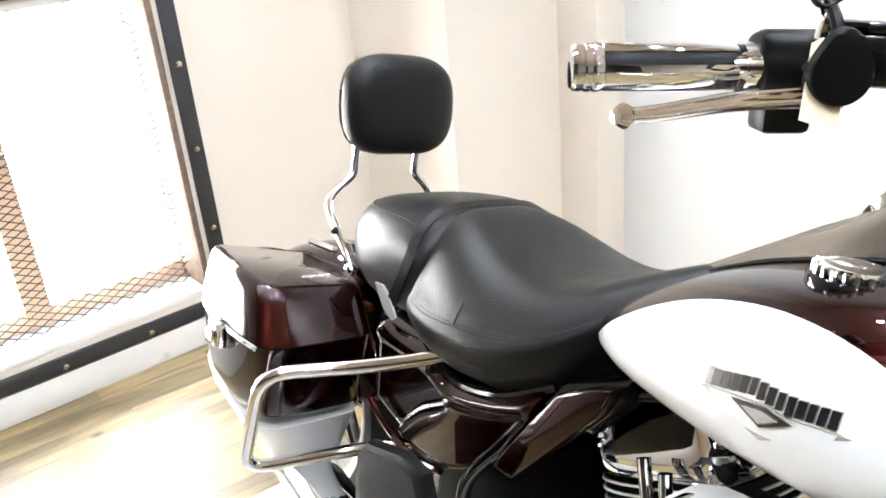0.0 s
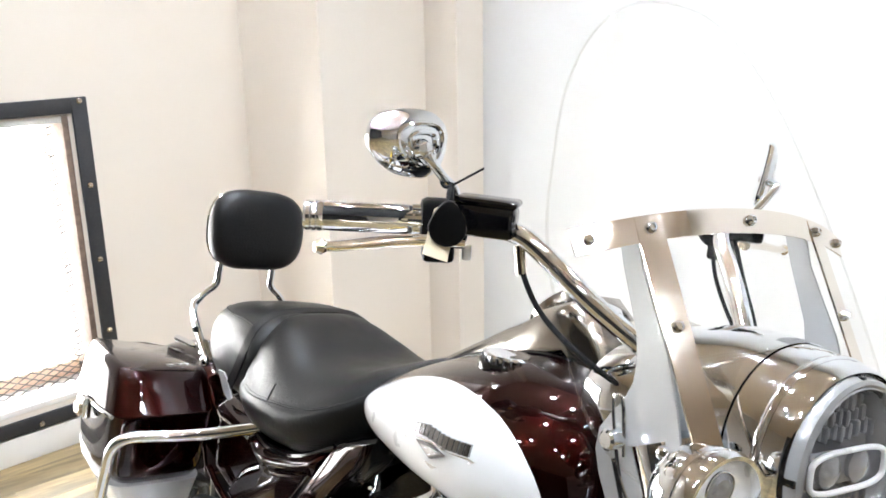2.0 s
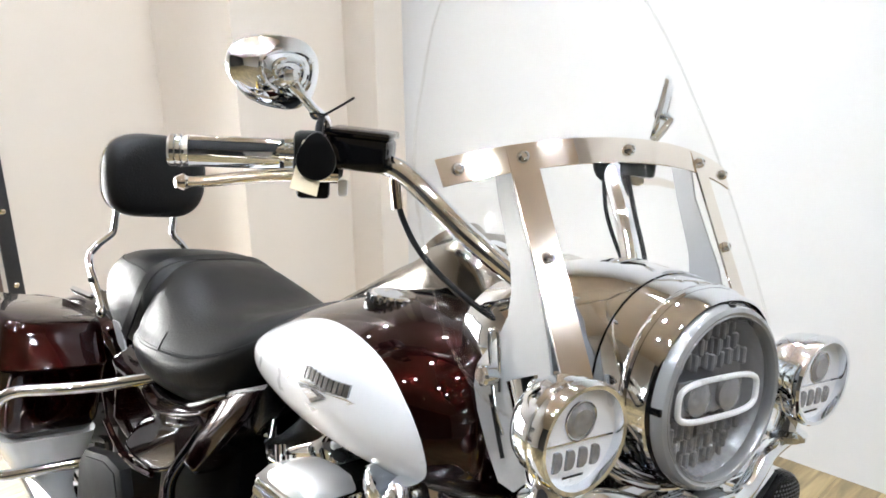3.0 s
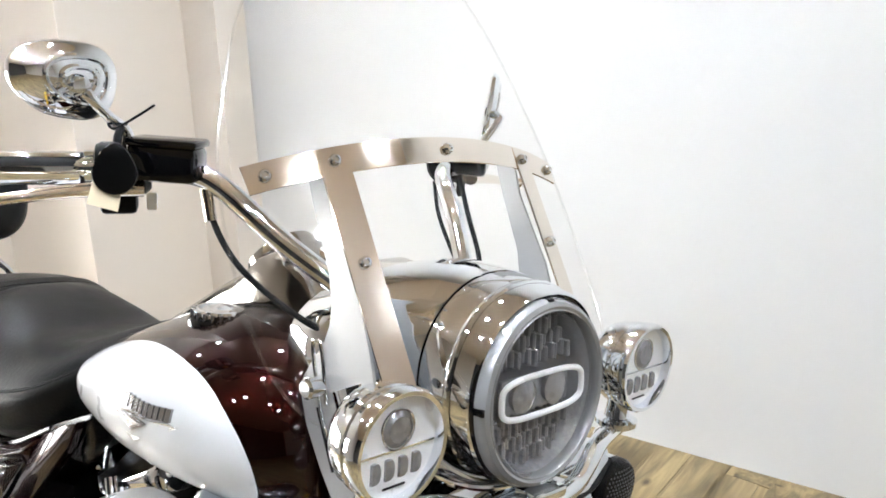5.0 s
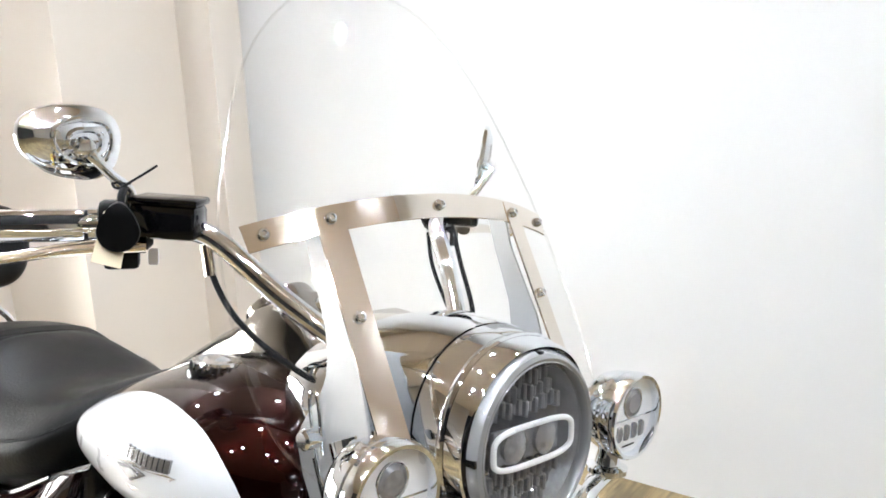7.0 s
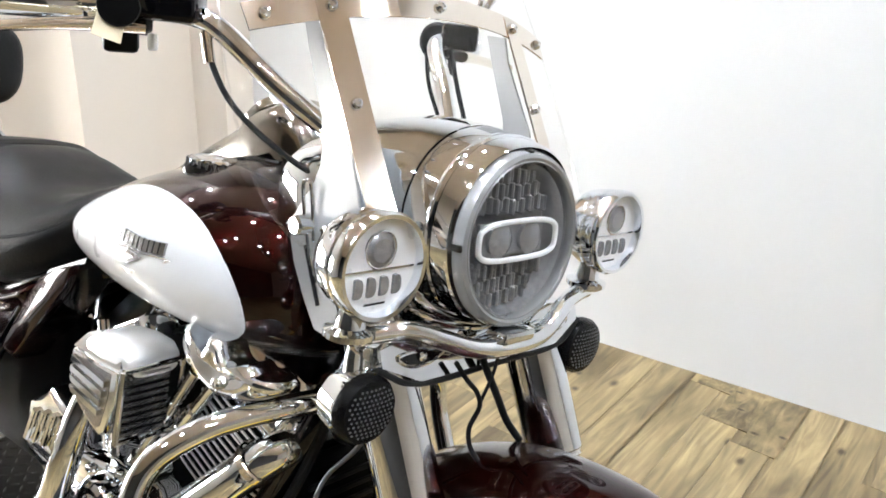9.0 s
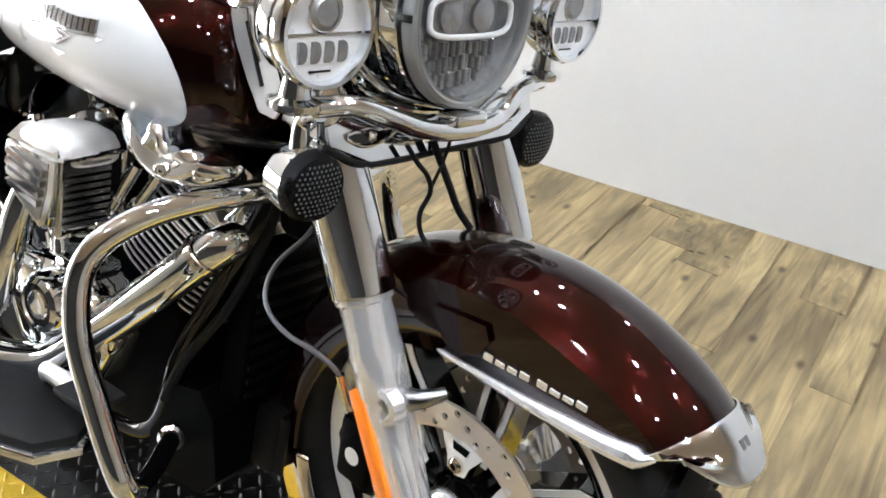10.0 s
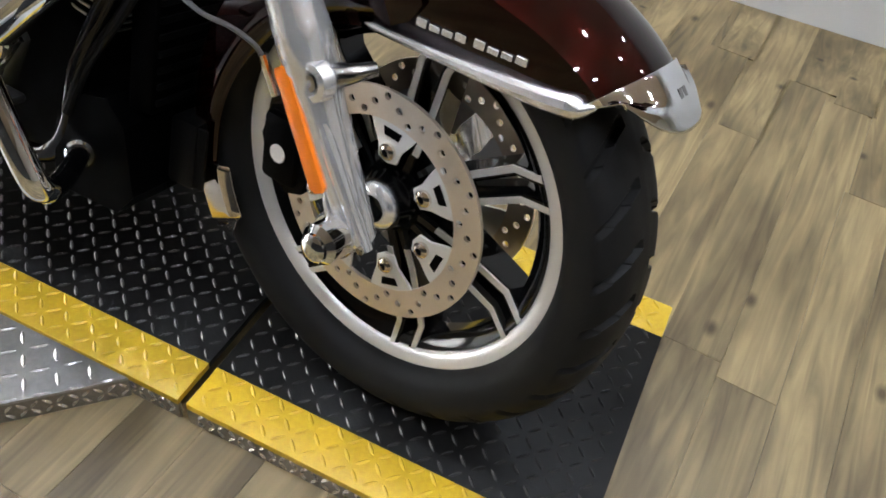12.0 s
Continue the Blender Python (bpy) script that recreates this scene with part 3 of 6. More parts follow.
for s in (1, -1):
    fore("hub_collar", lathe([(0.018, 0.056 * s), (0.030, 0.057 * s), (0.030, 0.064 * s), (0.025, 0.070 * s), (0.018, 0.072 * s)], WHEEL_M, 36), FORK_ALU, "machined hub collar", wheel)
SPOKES = 7
SP0 = 84.0
for k in range(SPOKES):
    a = radians(SP0 - k * 360 / SPOKES)
    for e in (-1, 1):
        d = Vector((math.cos(a), math.sin(a), 0))
        n = Vector((-math.sin(a), math.cos(a), 0))
        p0, p1, p2 = d * 0.040 + n * 0.008 * e, d * 0.182 + n * 0.015 * e, d * 0.217 + n * (0.015 * e - 0.014)
        bm = bmesh.new()
        loops = []
        for p, hw, z0, z1 in ((p0, 0.008, -0.034, 0.034), (d * 0.10 + n * 0.0125 * e, 0.007, -0.026, 0.027), (p1, 0.007, -0.02, 0.025), (p2, 0.009, -0.022, 0.030)):
            loops.append([WHEEL_M @ (p + n * sx * hw + Vector((0, 0, z))) for sx, z in ((-1, z0), (1, z0), (1, z1 - 0.005), (0.55, z1), (-0.55, z1), (-1, z1 - 0.005))])
        fore("spoke", rings(loops, bm), GLOSS_BLACK, "", wheel, angle=30)
        bm = bmesh.new()
        loops = []
        for p, z in ((d * 0.07 + n * 0.0105 * e, 0.031), (d * 0.10 + n * 0.0125 * e, 0.027), (p1, 0.025), (p2, 0.030)):
            q = p + n * 0.0030 * e
            loops.append([WHEEL_M @ (q + n * sx * 0.0042 + Vector((0, 0, z + zz))) for sx, zz in ((-1, -0.002), (1, -0.002), (1, 0.0009), (-1, 0.0009))])
        fore("spoke_edge", rings(loops, bm), SATIN, "machined silver edge", wheel, smooth=False)


def drilled_ring(r0, r1, z0, z1, n, hole):
    """Flat ring with a staggered row of real holes."""
    bm = bmesh.new()
    cols = {}

    def vert(key, r, a, z):
        if key not in cols:
            cols[key] = bm.verts.new(WHEEL_M @ Vector((r * math.cos(a), r * math.sin(a), z)))
        return cols[key]

    da = 2 * math.pi / n
    rm = (r0 + r1) / 2
    for i in range(n):
        rc = rm + (0.011, 0.0, -0.011, 0.0)[i % 4]
        ac = (i + 0.5) * da
        for zi, z in enumerate((z0, z1)):
            edge = []
            for key, r, t in (((i, 0), r0, 0), ((i, 0.5, 0), r0, 0.5), ((i + 1, 0), r0, 1), ((i + 1, 1), rm, 1), ((i + 1, 2), r1, 1), ((i, 0.5, 2), r1, 0.5), ((i, 2), r1, 0), ((i, 1), rm, 0)):
                k2 = (key[0] % n, *key[1:], zi)
                edge.append(vert(k2, r, (i + t) * da, z))
            hl = []
            for q, (u, v) in enumerate(((-1, -1), (0, -1.3), (1, -1), (1.3, 0), (1, 1), (0, 1.3), (-1, 1), (-1.3, 0))):
                L = math.hypot(u, v)
                hl.append(vert((i, "h", q, zi), rc + hole * v / L, ac + hole * u / L / rc, z))
            for q in range(8):
                bm.faces.new((edge[q], edge[(q + 1) % 8], hl[(q + 1) % 8], hl[q]))
        for q in range(8):
            bm.faces.new([vert((i, "h", q, 0), 0, 0, 0), vert((i, "h", (q + 1) % 8, 0), 0, 0, 0), vert((i, "h", (q + 1) % 8, 1), 0, 0, 0), vert((i, "h", q, 1), 0, 0, 0)])
        for ring in (0, 2):
            for ka, kb in (((i, ring), (i, 0.5, ring)), ((i, 0.5, ring), ((i + 1) % n, ring))):
                bm.faces.new([cols[(*ka, 0)], cols[(*kb, 0)], cols[(*kb, 1)], cols[(*ka, 1)]])
    return bm


for side in (1, -1):
    z0, z1 = (0.057, 0.062) if side > 0 else (-0.062, -0.057)
    rot = fore("brake_disc", drilled_ring(0.113, 0.150, z0, z1, 48, 0.0047), ROTOR, "drilled steel front brake disc", smooth=False)
    for k in range(SPOKES):
        a = radians(87 - k * 360 / SPOKES)
        M = WHEEL_M @ Matrix.Rotation(a, 4, "Z")
        ol = [(0.066, -0.013), (0.082, -0.016), (0.100, -0.028), (0.116, -0.036), (0.116, 0.036), (0.100, 0.028), (0.082, 0.016), (0.066, 0.013), (0.062, 0)]
        fore("disc_carrier", plate(ol, 0.004, M @ pose(0, 0, z0 + 0.0005), 0.0008), SATIN, "", rot, smooth=False)
    for k in range(SPOKES):
        bm = bmesh.new()
        a = radians(87 - k * 360 / SPOKES)
        M = WHEEL_M @ Matrix.Rotation(a, 4, "Z")
        # flat black plate in place of a cut slot's dark inside
        plate([(0.096, -0.010), (0.106, -0.013), (0.106, 0.013), (0.096, 0.010)], 0.0012, M @ pose(0, 0, (z1 - 0.0004) if side > 0 else (z0 + 0.0002 - 0.001)), 0, bm)
        fore("carrier_slot", bm, BLACK, "", rot, smooth=False)
    for k in range(SPOKES):
        a = radians(87 - k * 360 / SPOKES)
        at = WHEEL_M @ Vector((0.078 * math.cos(a), 0.078 * math.sin(a), z1 if side > 0 else z0))
        fore("disc_bolt", dome_bolt(at, (0, -side, 0), 0.0105, 0.008, seg=12), BRUSHED, "", rot)
        # black disc paints the shade in the bolt's socket
        fore("bolt_socket", lathe([(0, 0.0), (0.0045, 0.0), (0.0045, 0.0008), (0, 0.0008)], aim(at + Vector((0, -side * 0.0060, 0)), (0, -side, 0)), 6), BLACK, "", rot)

# fork legs: direction along the slider
U = Vector((-0.153, 0, 0.284)).normalized()
for s, nm in ((-1, "right"), (1, "left")):
    y = 0.127 * s
    base = Vector((0.031, y, 0.307))

    def at(d, dx=0.0, dy=0.0):
        return base + U * d + Vector((dx, dy, 0))

    leg = fore("fork_slider", lathe([(0, 0.004), (0.018, 0.004), (0.0225, 0.009), (0.0238, 0.03), (0.0250, 0.10), (0.0262, 0.16), (0.0285, 0.185), (0.0285, 0.20), (0.031, 0.205), (0.031, 0.25), (0.0295, 0.262), (0.0295, 0.305), (0.033, 0.308), (0.033, 0.318), (0, 0.318)], aim(at(0), U), 32), FORK_ALU, "clear-coated aluminium fork slider")
    fore("fork_cover", lathe([(0, 0.315), (0.0365, 0.315), (0.0375, 0.318), (0.0375, 0.64), (0, 0.64)], aim(at(0), U), 40), CHROME, "chrome upper fork cover")
    # axle clamp foot
    fore("axle_clamp", lathe([(0, -0.030), (0.024, -0.030), (0.029, -0.025), (0.029, 0.012), (0.026, 0.016), (0, 0.016)], aim((0.002, y, 0.311), (0, s, 0)), 28), FORK_ALU, "", leg)
    fore("leg_rib", tube([at(0.008, 0.019, s * 0.008), at(0.06, 0.016, s * 0.011), at(0.13, 0.012, s * 0.013), at(0.185, 0.010, s * 0.012)], [0.009, 0.0105, 0.0115, 0.007], 14, 6), FORK_ALU, "", leg)
    fore("leg_rib", tube([at(0.016, -0.012, s * 0.018), at(0.05, -0.008, s * 0.0205), at(0.075, -0.006, s * 0.0205)], [0.006, 0.008, 0.004], 12, 6), FORK_ALU, "", leg)
    fore("pinch_bolt", dome_bolt(at(0.014, 0.022, s * 0.018), (0, s, 0), 0.0052, 0.004), BRUSHED, "", leg)
    cap = rod((0.013, y + s * 0.012, 0.322), (0.013, y + s * 0.056, 0.322), 0.0245, 28, None, 0.007)
    lathe([(0.0175, 0), (0.017, 0.004), (0.013, 0.008), (0.006, 0.010), (0, 0.0105)], aim((0.013, y + s * 0.056, 0.322), (0, s, 0)), 24, cap)
    fore("axle_cap", cap, CHROME, "chrome axle cap", leg)
    # fender mount boss
    bx = at(0.205)
    fore("mount_boss", lathe([(0, 0), (0.022, 0), (0.024, 0.004), (0.021, 0.018), (0.014, 0.020), (0.013, 0.013), (0, 0.013)], aim((-0.047, y + s * 0.006, 0.484), (0, s, 0)), 24), FORK_ALU, "", leg)
    fore("mount_bolt", lathe([(0, 0), (0.009, 0), (0.009, 0.006), (0.004, 0.006), (0.004, 0.002), (0, 0.002)], aim((-0.047, y + s * 0.019, 0.484), (0, s, 0)), 12), DARK_CHROME, "", leg)
    fore("mount_arm", tube([(-0.047, y - s * 0.004, 0.484), (-0.022, y - s * 0.012, 0.496), (-0.008, y - s * 0.034, 0.502)], [0.017, 0.011, 0.008], 12), DARK_CHROME, "", leg)
    # reflector, a slim rounded bar on the outside of the slider
    r0, r1 = Vector((-0.085, y + s * 0.021, 0.487)), Vector((-0.014, y + s * 0.021, 0.366))
    bm = bmesh.new()
    ax = (r1 - r0)
    L = ax.length
    ax.normalize()
    off = Vector((0, s, 0))
    lat = ax.cross(off).normalized()
    M = Matrix((lat, ax, off)).transposed().to_4x4()
    M.translation = r0
    hw = 0.0105
    plate([(-hw * 0.8, 0), (hw * 0.8, 0), (hw, 0.004), (hw, L - 0.006), (hw * 0.4, L), (-hw * 0.5, L), (-hw, L - 0.006), (-hw, 0.004)], 0.009, M, 0.002, bm)
    fore("reflector", bm, ORANGE, "orange fork reflector", leg)
    # caliper behind the leg
    cal = fore("brake_caliper", rings([[(x, yy, z) for x, z in ((-0.150, 0.395), (-0.128, 0.405), (-0.100, 0.375), (-0.085, 0.33), (-0.092, 0.295), (-0.118, 0.285), (-0.150, 0.31), (-0.163, 0.35))] for yy in (s * 0.032, s * 0.092)]), BLACK, "black four-piston brake caliper")
    fore("caliper_lobe", box(-0.152, -0.098, min(s * 0.086, s * 0.104), max(s * 0.086, s * 0.104), 0.30, 0.392, 0.008), BLACK, "", cal)
    fore("caliper_badge", lathe([(0, 0), (0.012, 0), (0.012, 0.0015), (0, 0.0015)], aim((-0.124, s * 0.1035, 0.343), (0, s, 0)), 24), SATIN, "", cal)
    fore("caliper_bolt", dome_bolt((-0.088, s * 0.09, 0.39), (0, s, 0), 0.009, 0.01), BRUSHED, "", cal)
    fore("caliper_bolt", dome_bolt((-0.072, s * 0.09, 0.318), (0, s, 0), 0.009, 0.01), BRUSHED, "", cal)

# front fender
CURVES = {}


def smooth_at(x, pts):
    """Value at x of a smooth curve through pts."""
    if pts not in CURVES:
        q = spline([(a, b, 0) for a, b in pts], 12)
        CURVES[pts] = ([p.x for p in q], [p.y for p in q])
    return float(np.interp(x, *CURVES[pts]))


def fender_low(a):
    d = math.degrees(a)
    if d < 102:
        return min(0.366, smooth_at(d, ((30, 0.252), (40, 0.240), (46, 0.232), (52, 0.224), (62, 0.218), (78, 0.213), (104, 0.211))) / max(0.3, math.sin(a)))
    k = min(1, (d - 102) / 105)
    return 0.216 + 0.062 * k ** 1.6


def fender_ring(a, grow=0.0, low=None, hi=None, seg=18):
    d = math.degrees(a)
    top = smooth_at(d, ((30, 0.378), (45, 0.377), (64, 0.363), (78, 0.352), (94, 0.341), (112, 0.335), (140, 0.334), (175, 0.336), (216, 0.338))) + grow
    lo = fender_low(a) if low is None else low
    w = 0.076 + grow - (0.010 * max(0, (52 - d) / 20) if d < 52 else 0)
    sh = smooth_at(d, ((30, 0.338), (45, 0.337), (51, 0.335), (62, 0.322), (70, 0.313), (81, 0.308), (100, 0.303), (216, 0.298))) + grow
    if lo > sh - 0.004:
        sh = lo + 0.004
    pts = [(-w * 0.985, lo), (-w, (lo + sh) / 2)]
    for k in range(seg + 1):
        v = -1 + 2 * k / seg
        pts.append((w * v, sh + (top - sh) * (1 - abs(v) ** 2.2)))
    pts += [(w, (lo + sh) / 2), (w * 0.985, lo)]
    ends = max(0.0, 1 - (d - 37) / 11)
    out = []
    for y, r in pts:
        b = a + radians(7.5) * ends * abs(y / w) ** 3
        out.append((AXLE.x + r * math.cos(b), -y, AXLE.z + r * math.sin(b)))
    return out


def shell(bm, name, mat, label, parent, t=0.0022, m=True):
    ob = fore(name, bm, mat, label, parent)
    s = ob.modifiers.new("thickness", "SOLIDIFY")
    s.thickness, s.offset = t, -1
    return ob


A0, A1 = radians(42.5), radians(214)
fender = shell(rings([fender_ring(A0 + (A1 - A0) * k / 72) for k in range(73)], closed=False), "front_fender", MAROON, "dark maroon metallic front fender", None)
# chrome tip over the front end
TIP0 = radians(37.6)
shell(rings([fender_ring(TIP0 + (radians(47.5) - TIP0) * k / 14, 0.0030, low=fender_low(TIP0 + (radians(47.5) - TIP0) * k / 14) - 0.010) for k in range(15)], closed=False), "fender_tip", CHROME, "chrome fender tip", fender)
for s in (-1, 1):
    pts = []
    for k in range(22):
        a = radians(101 - 53.0 * k / 21)
        r = fender_low(a) + 0.007
        w = 0.0775 - (0.010 * max(0, (52 - math.degrees(a)) / 20) if math.degrees(a) < 52 else 0)
        pts.append((r * math.cos(a), s * w, AXLE.z + r * math.sin(a)))
    for d in (46.5, 44.5):
        q = fender_ring(radians(d), 0.0030, low=fender_low(radians(d)) - 0.002)
        pts.append(q[0] if s > 0 else q[-1])
    rad = [(0.0036 + 0.0085 * (k / 21) ** 1.8) * (0.35 if k == 0 else 1.0) for k in range(22)] + [0.0085, 0.0030]
    fore("fender_trim", tube(pts, rad, 10, 2, flat=1.0), FORK_ALU, "chrome fender edge trim", fender)
    # script as plain bars
    for k in range(8):
        x0 = 0.020 + 0.0160 * k + (0.006 if k > 3 else 0.0)
        h = (0.0062, 0.0036, 0.0036, 0.0052)[k % 4]
        z0 = 0.5615 + 0.0095 * (x0 - 0.02) / 0.13
        fore("script_bar", box(x0, x0 + 0.0125, s * 0.0775 - 0.0010, s * 0.0775 + 0.0010, z0 - 0.0030, z0 + h, 0.0007, seg=1), FORK_ALU, "", fender)
    # adapter plate between fork and fender
    fore("fender_bracket", rings([[(x, yy, z) for x, z in ((-0.055, 0.588), (0.018, 0.598), (0.026, 0.582), (0.014, 0.560), (-0.01, 0.546), (-0.03, 0.552), (-0.05, 0.570))] for yy in (s * 0.076, s * 0.0815)]), MAROON, "maroon fender bracket plate", fender)
    shell(rings([fender_ring(radians(195 + 22 * k / 12), 0.003 - 0.012 * max(0, k - 9) / 3, low=0.240 + 0.014 * max(0, k - 9)) for k in range(13)], closed=False), "rear_fender_tip", BRUSHED, "chrome rear fender tip", fender) if s < 0 else None

tip_n = Vector((math.cos(radians(43)), 0, math.sin(radians(43))))
for dy in (-0.0045, 0.0045):
    fore("tip_mark", plate([(-0.0036, -0.005), (0.0036, -0.005), (0.0036, 0.005), (-0.0036, 0.005)], 0.0006, aim(AXLE + tip_n * 0.3802 + Vector((0, dy, 0)), tip_n)), DARK_CHROME, "", fender, smooth=False)

# nacelle and headlamp
def barrel(profile, n=40, p=2.15, cap=True):
    return rings([superring(x, 0, cz, hy, hu, hd, p, n) for x, cz, hy, hu, hd in profile], cap=cap)


nac = fore("headlamp_nacelle", barrel([(-0.141, 0.884, 0.100, 0.099, 0.100), (-0.146, 0.884, 0.1045, 0.103, 0.1045), (-0.18, 0.886, 0.1075, 0.1045, 0.109), (-0.212, 0.888, 0.109, 0.105, 0.116)], cap=False), CHROME, "chrome headlamp nacelle")
fore("nacelle_fold", barrel([(-0.168, 0.885, 0.1072, 0.1045, 0.1083), (-0.170, 0.885, 0.1095, 0.1068, 0.1106), (-0.174, 0.885, 0.1100, 0.1072, 0.1112), (-0.178, 0.886, 0.1078, 0.1048, 0.1092)], cap=False), CHROME, "", nac)
fore("nacelle_band", barrel([(-0.2125, 0.888, 0.107, 0.103, 0.114), (-0.2142, 0.888, 0.107, 0.103, 0.114)]), GLOSS_BLACK, "", nac)
fore("nacelle_rear", barrel([(-0.2145, 0.888, 0.110, 0.106, 0.117), (-0.25, 0.889, 0.114, 0.106, 0.122), (-0.29, 0.890, 0.132, 0.102, 0.13), (-0.34, 0.892, 0.150, 0.088, 0.13), (-0.385, 0.892, 0.150, 0.07, 0.12), (-0.40, 0.890, 0.140, 0.05, 0.10)]), CHROME, "", nac)
HL = aim((-0.132, -0.003, 0.880), (math.cos(radians(4)), 0, math.sin(radians(4)) * 1.0))
lampH = fore("headlamp", lathe([(0.092, -0.014), (0.1005, -0.013), (0.1022, -0.010), (0.1018, -0.006), (0.092, -0.006), (0.092, -0.014)], HL, 64), GLOSS_BLACK, "round headlamp with black gasket and grey rim")
fore("lamp_rim", lathe([(0.0865, -0.002), (0.0870, 0.006), (0.0885, 0.0085), (0.0900, 0.0075), (0.093, 0.0090), (0.0975, 0.0065), (0.1005, 0.000), (0.1005, -0.006), (0.0865, -0.006), (0.0865, -0.002)], HL, 72), LAMP_RING, "frosted grey lamp rim", lampH)
fore("reflector_bowl", lathe([(0, -0.034), (0.05, -0.033), (0.076, -0.028), (0.0866, -0.004)], HL, 56), LAMP_DARK, "", lampH)
for t in (90, 180, 0):
    fore("gasket_tab", box(-0.004, 0.004, 0.092, 0.101, -0.008, 0.006, 0.001), GLOSS_BLACK, "", lampH).matrix_basis = HL @ Matrix.Rotation(radians(t - 90), 4, "Z")
# faceted optics above and below the middle band
for s in (1, -1):
    bm = bmesh.new()
    for i in range(-11, 12):
        for j in range(3):
            x, y = i * 0.0069 + 0.0004 * ((i * j) % 3), s * (0.0345 + j * 0.0165 + 0.002 * ((i * 5 + j) % 3))
            if math.hypot(x, y) < 0.078:
                box(x - 0.0024, x + 0.0024, y - 0.0096, y + 0.0096, -0.027, -0.010 - 0.0035 * ((i * 3 + j * 5) % 4), 0.0018, bm, 1)
    ob = fore("optic_block", bm, LAMP_DARK, "dark faceted lamp optics", lampH, angle=20)
    ob.matrix_basis = HL
bm = bmesh.new()
ol = [(0.066 * math.copysign(abs(math.cos(t)) ** 0.6, math.cos(t)), 0.0215 * math.copysign(abs(math.sin(t)) ** 0.5, math.sin(t))) for t in [2 * math.pi * k / 40 for k in range(40)]]
ring_pts = [HL @ Vector((x, y, 0.000)) for x, y in ol]
fore("band_frame", tube([*ring_pts, ring_pts[0]], 0.0033, 10, 2), LAMP_WHITE, "white band round the middle optics", lampH)
for s in (-1, 1):
    bm = lathe([(0, -0.02), (0.017, -0.018), (0.019, -0.004), (0.012, 0.0), (0, 0.001)], HL @ pose(0.026 * s, 0, 0.0), 20)
    fore("projector", bm, LAMP_DARK, "", lampH)
fore("lens", lathe([(0, 0.017), (0.03, 0.0155), (0.06, 0.011), (0.0868, 0.004)], HL, 56), LENS, "clear glass lens", lampH)
fore("lamp_bar_plate", box(-0.055, 0.055, -0.019, 0.019, -0.020, -0.014, 0.002), LAMP_DARK, "", lampH).matrix_basis = HL @ pose(0, 0, 0.004, 0, 0, 0)

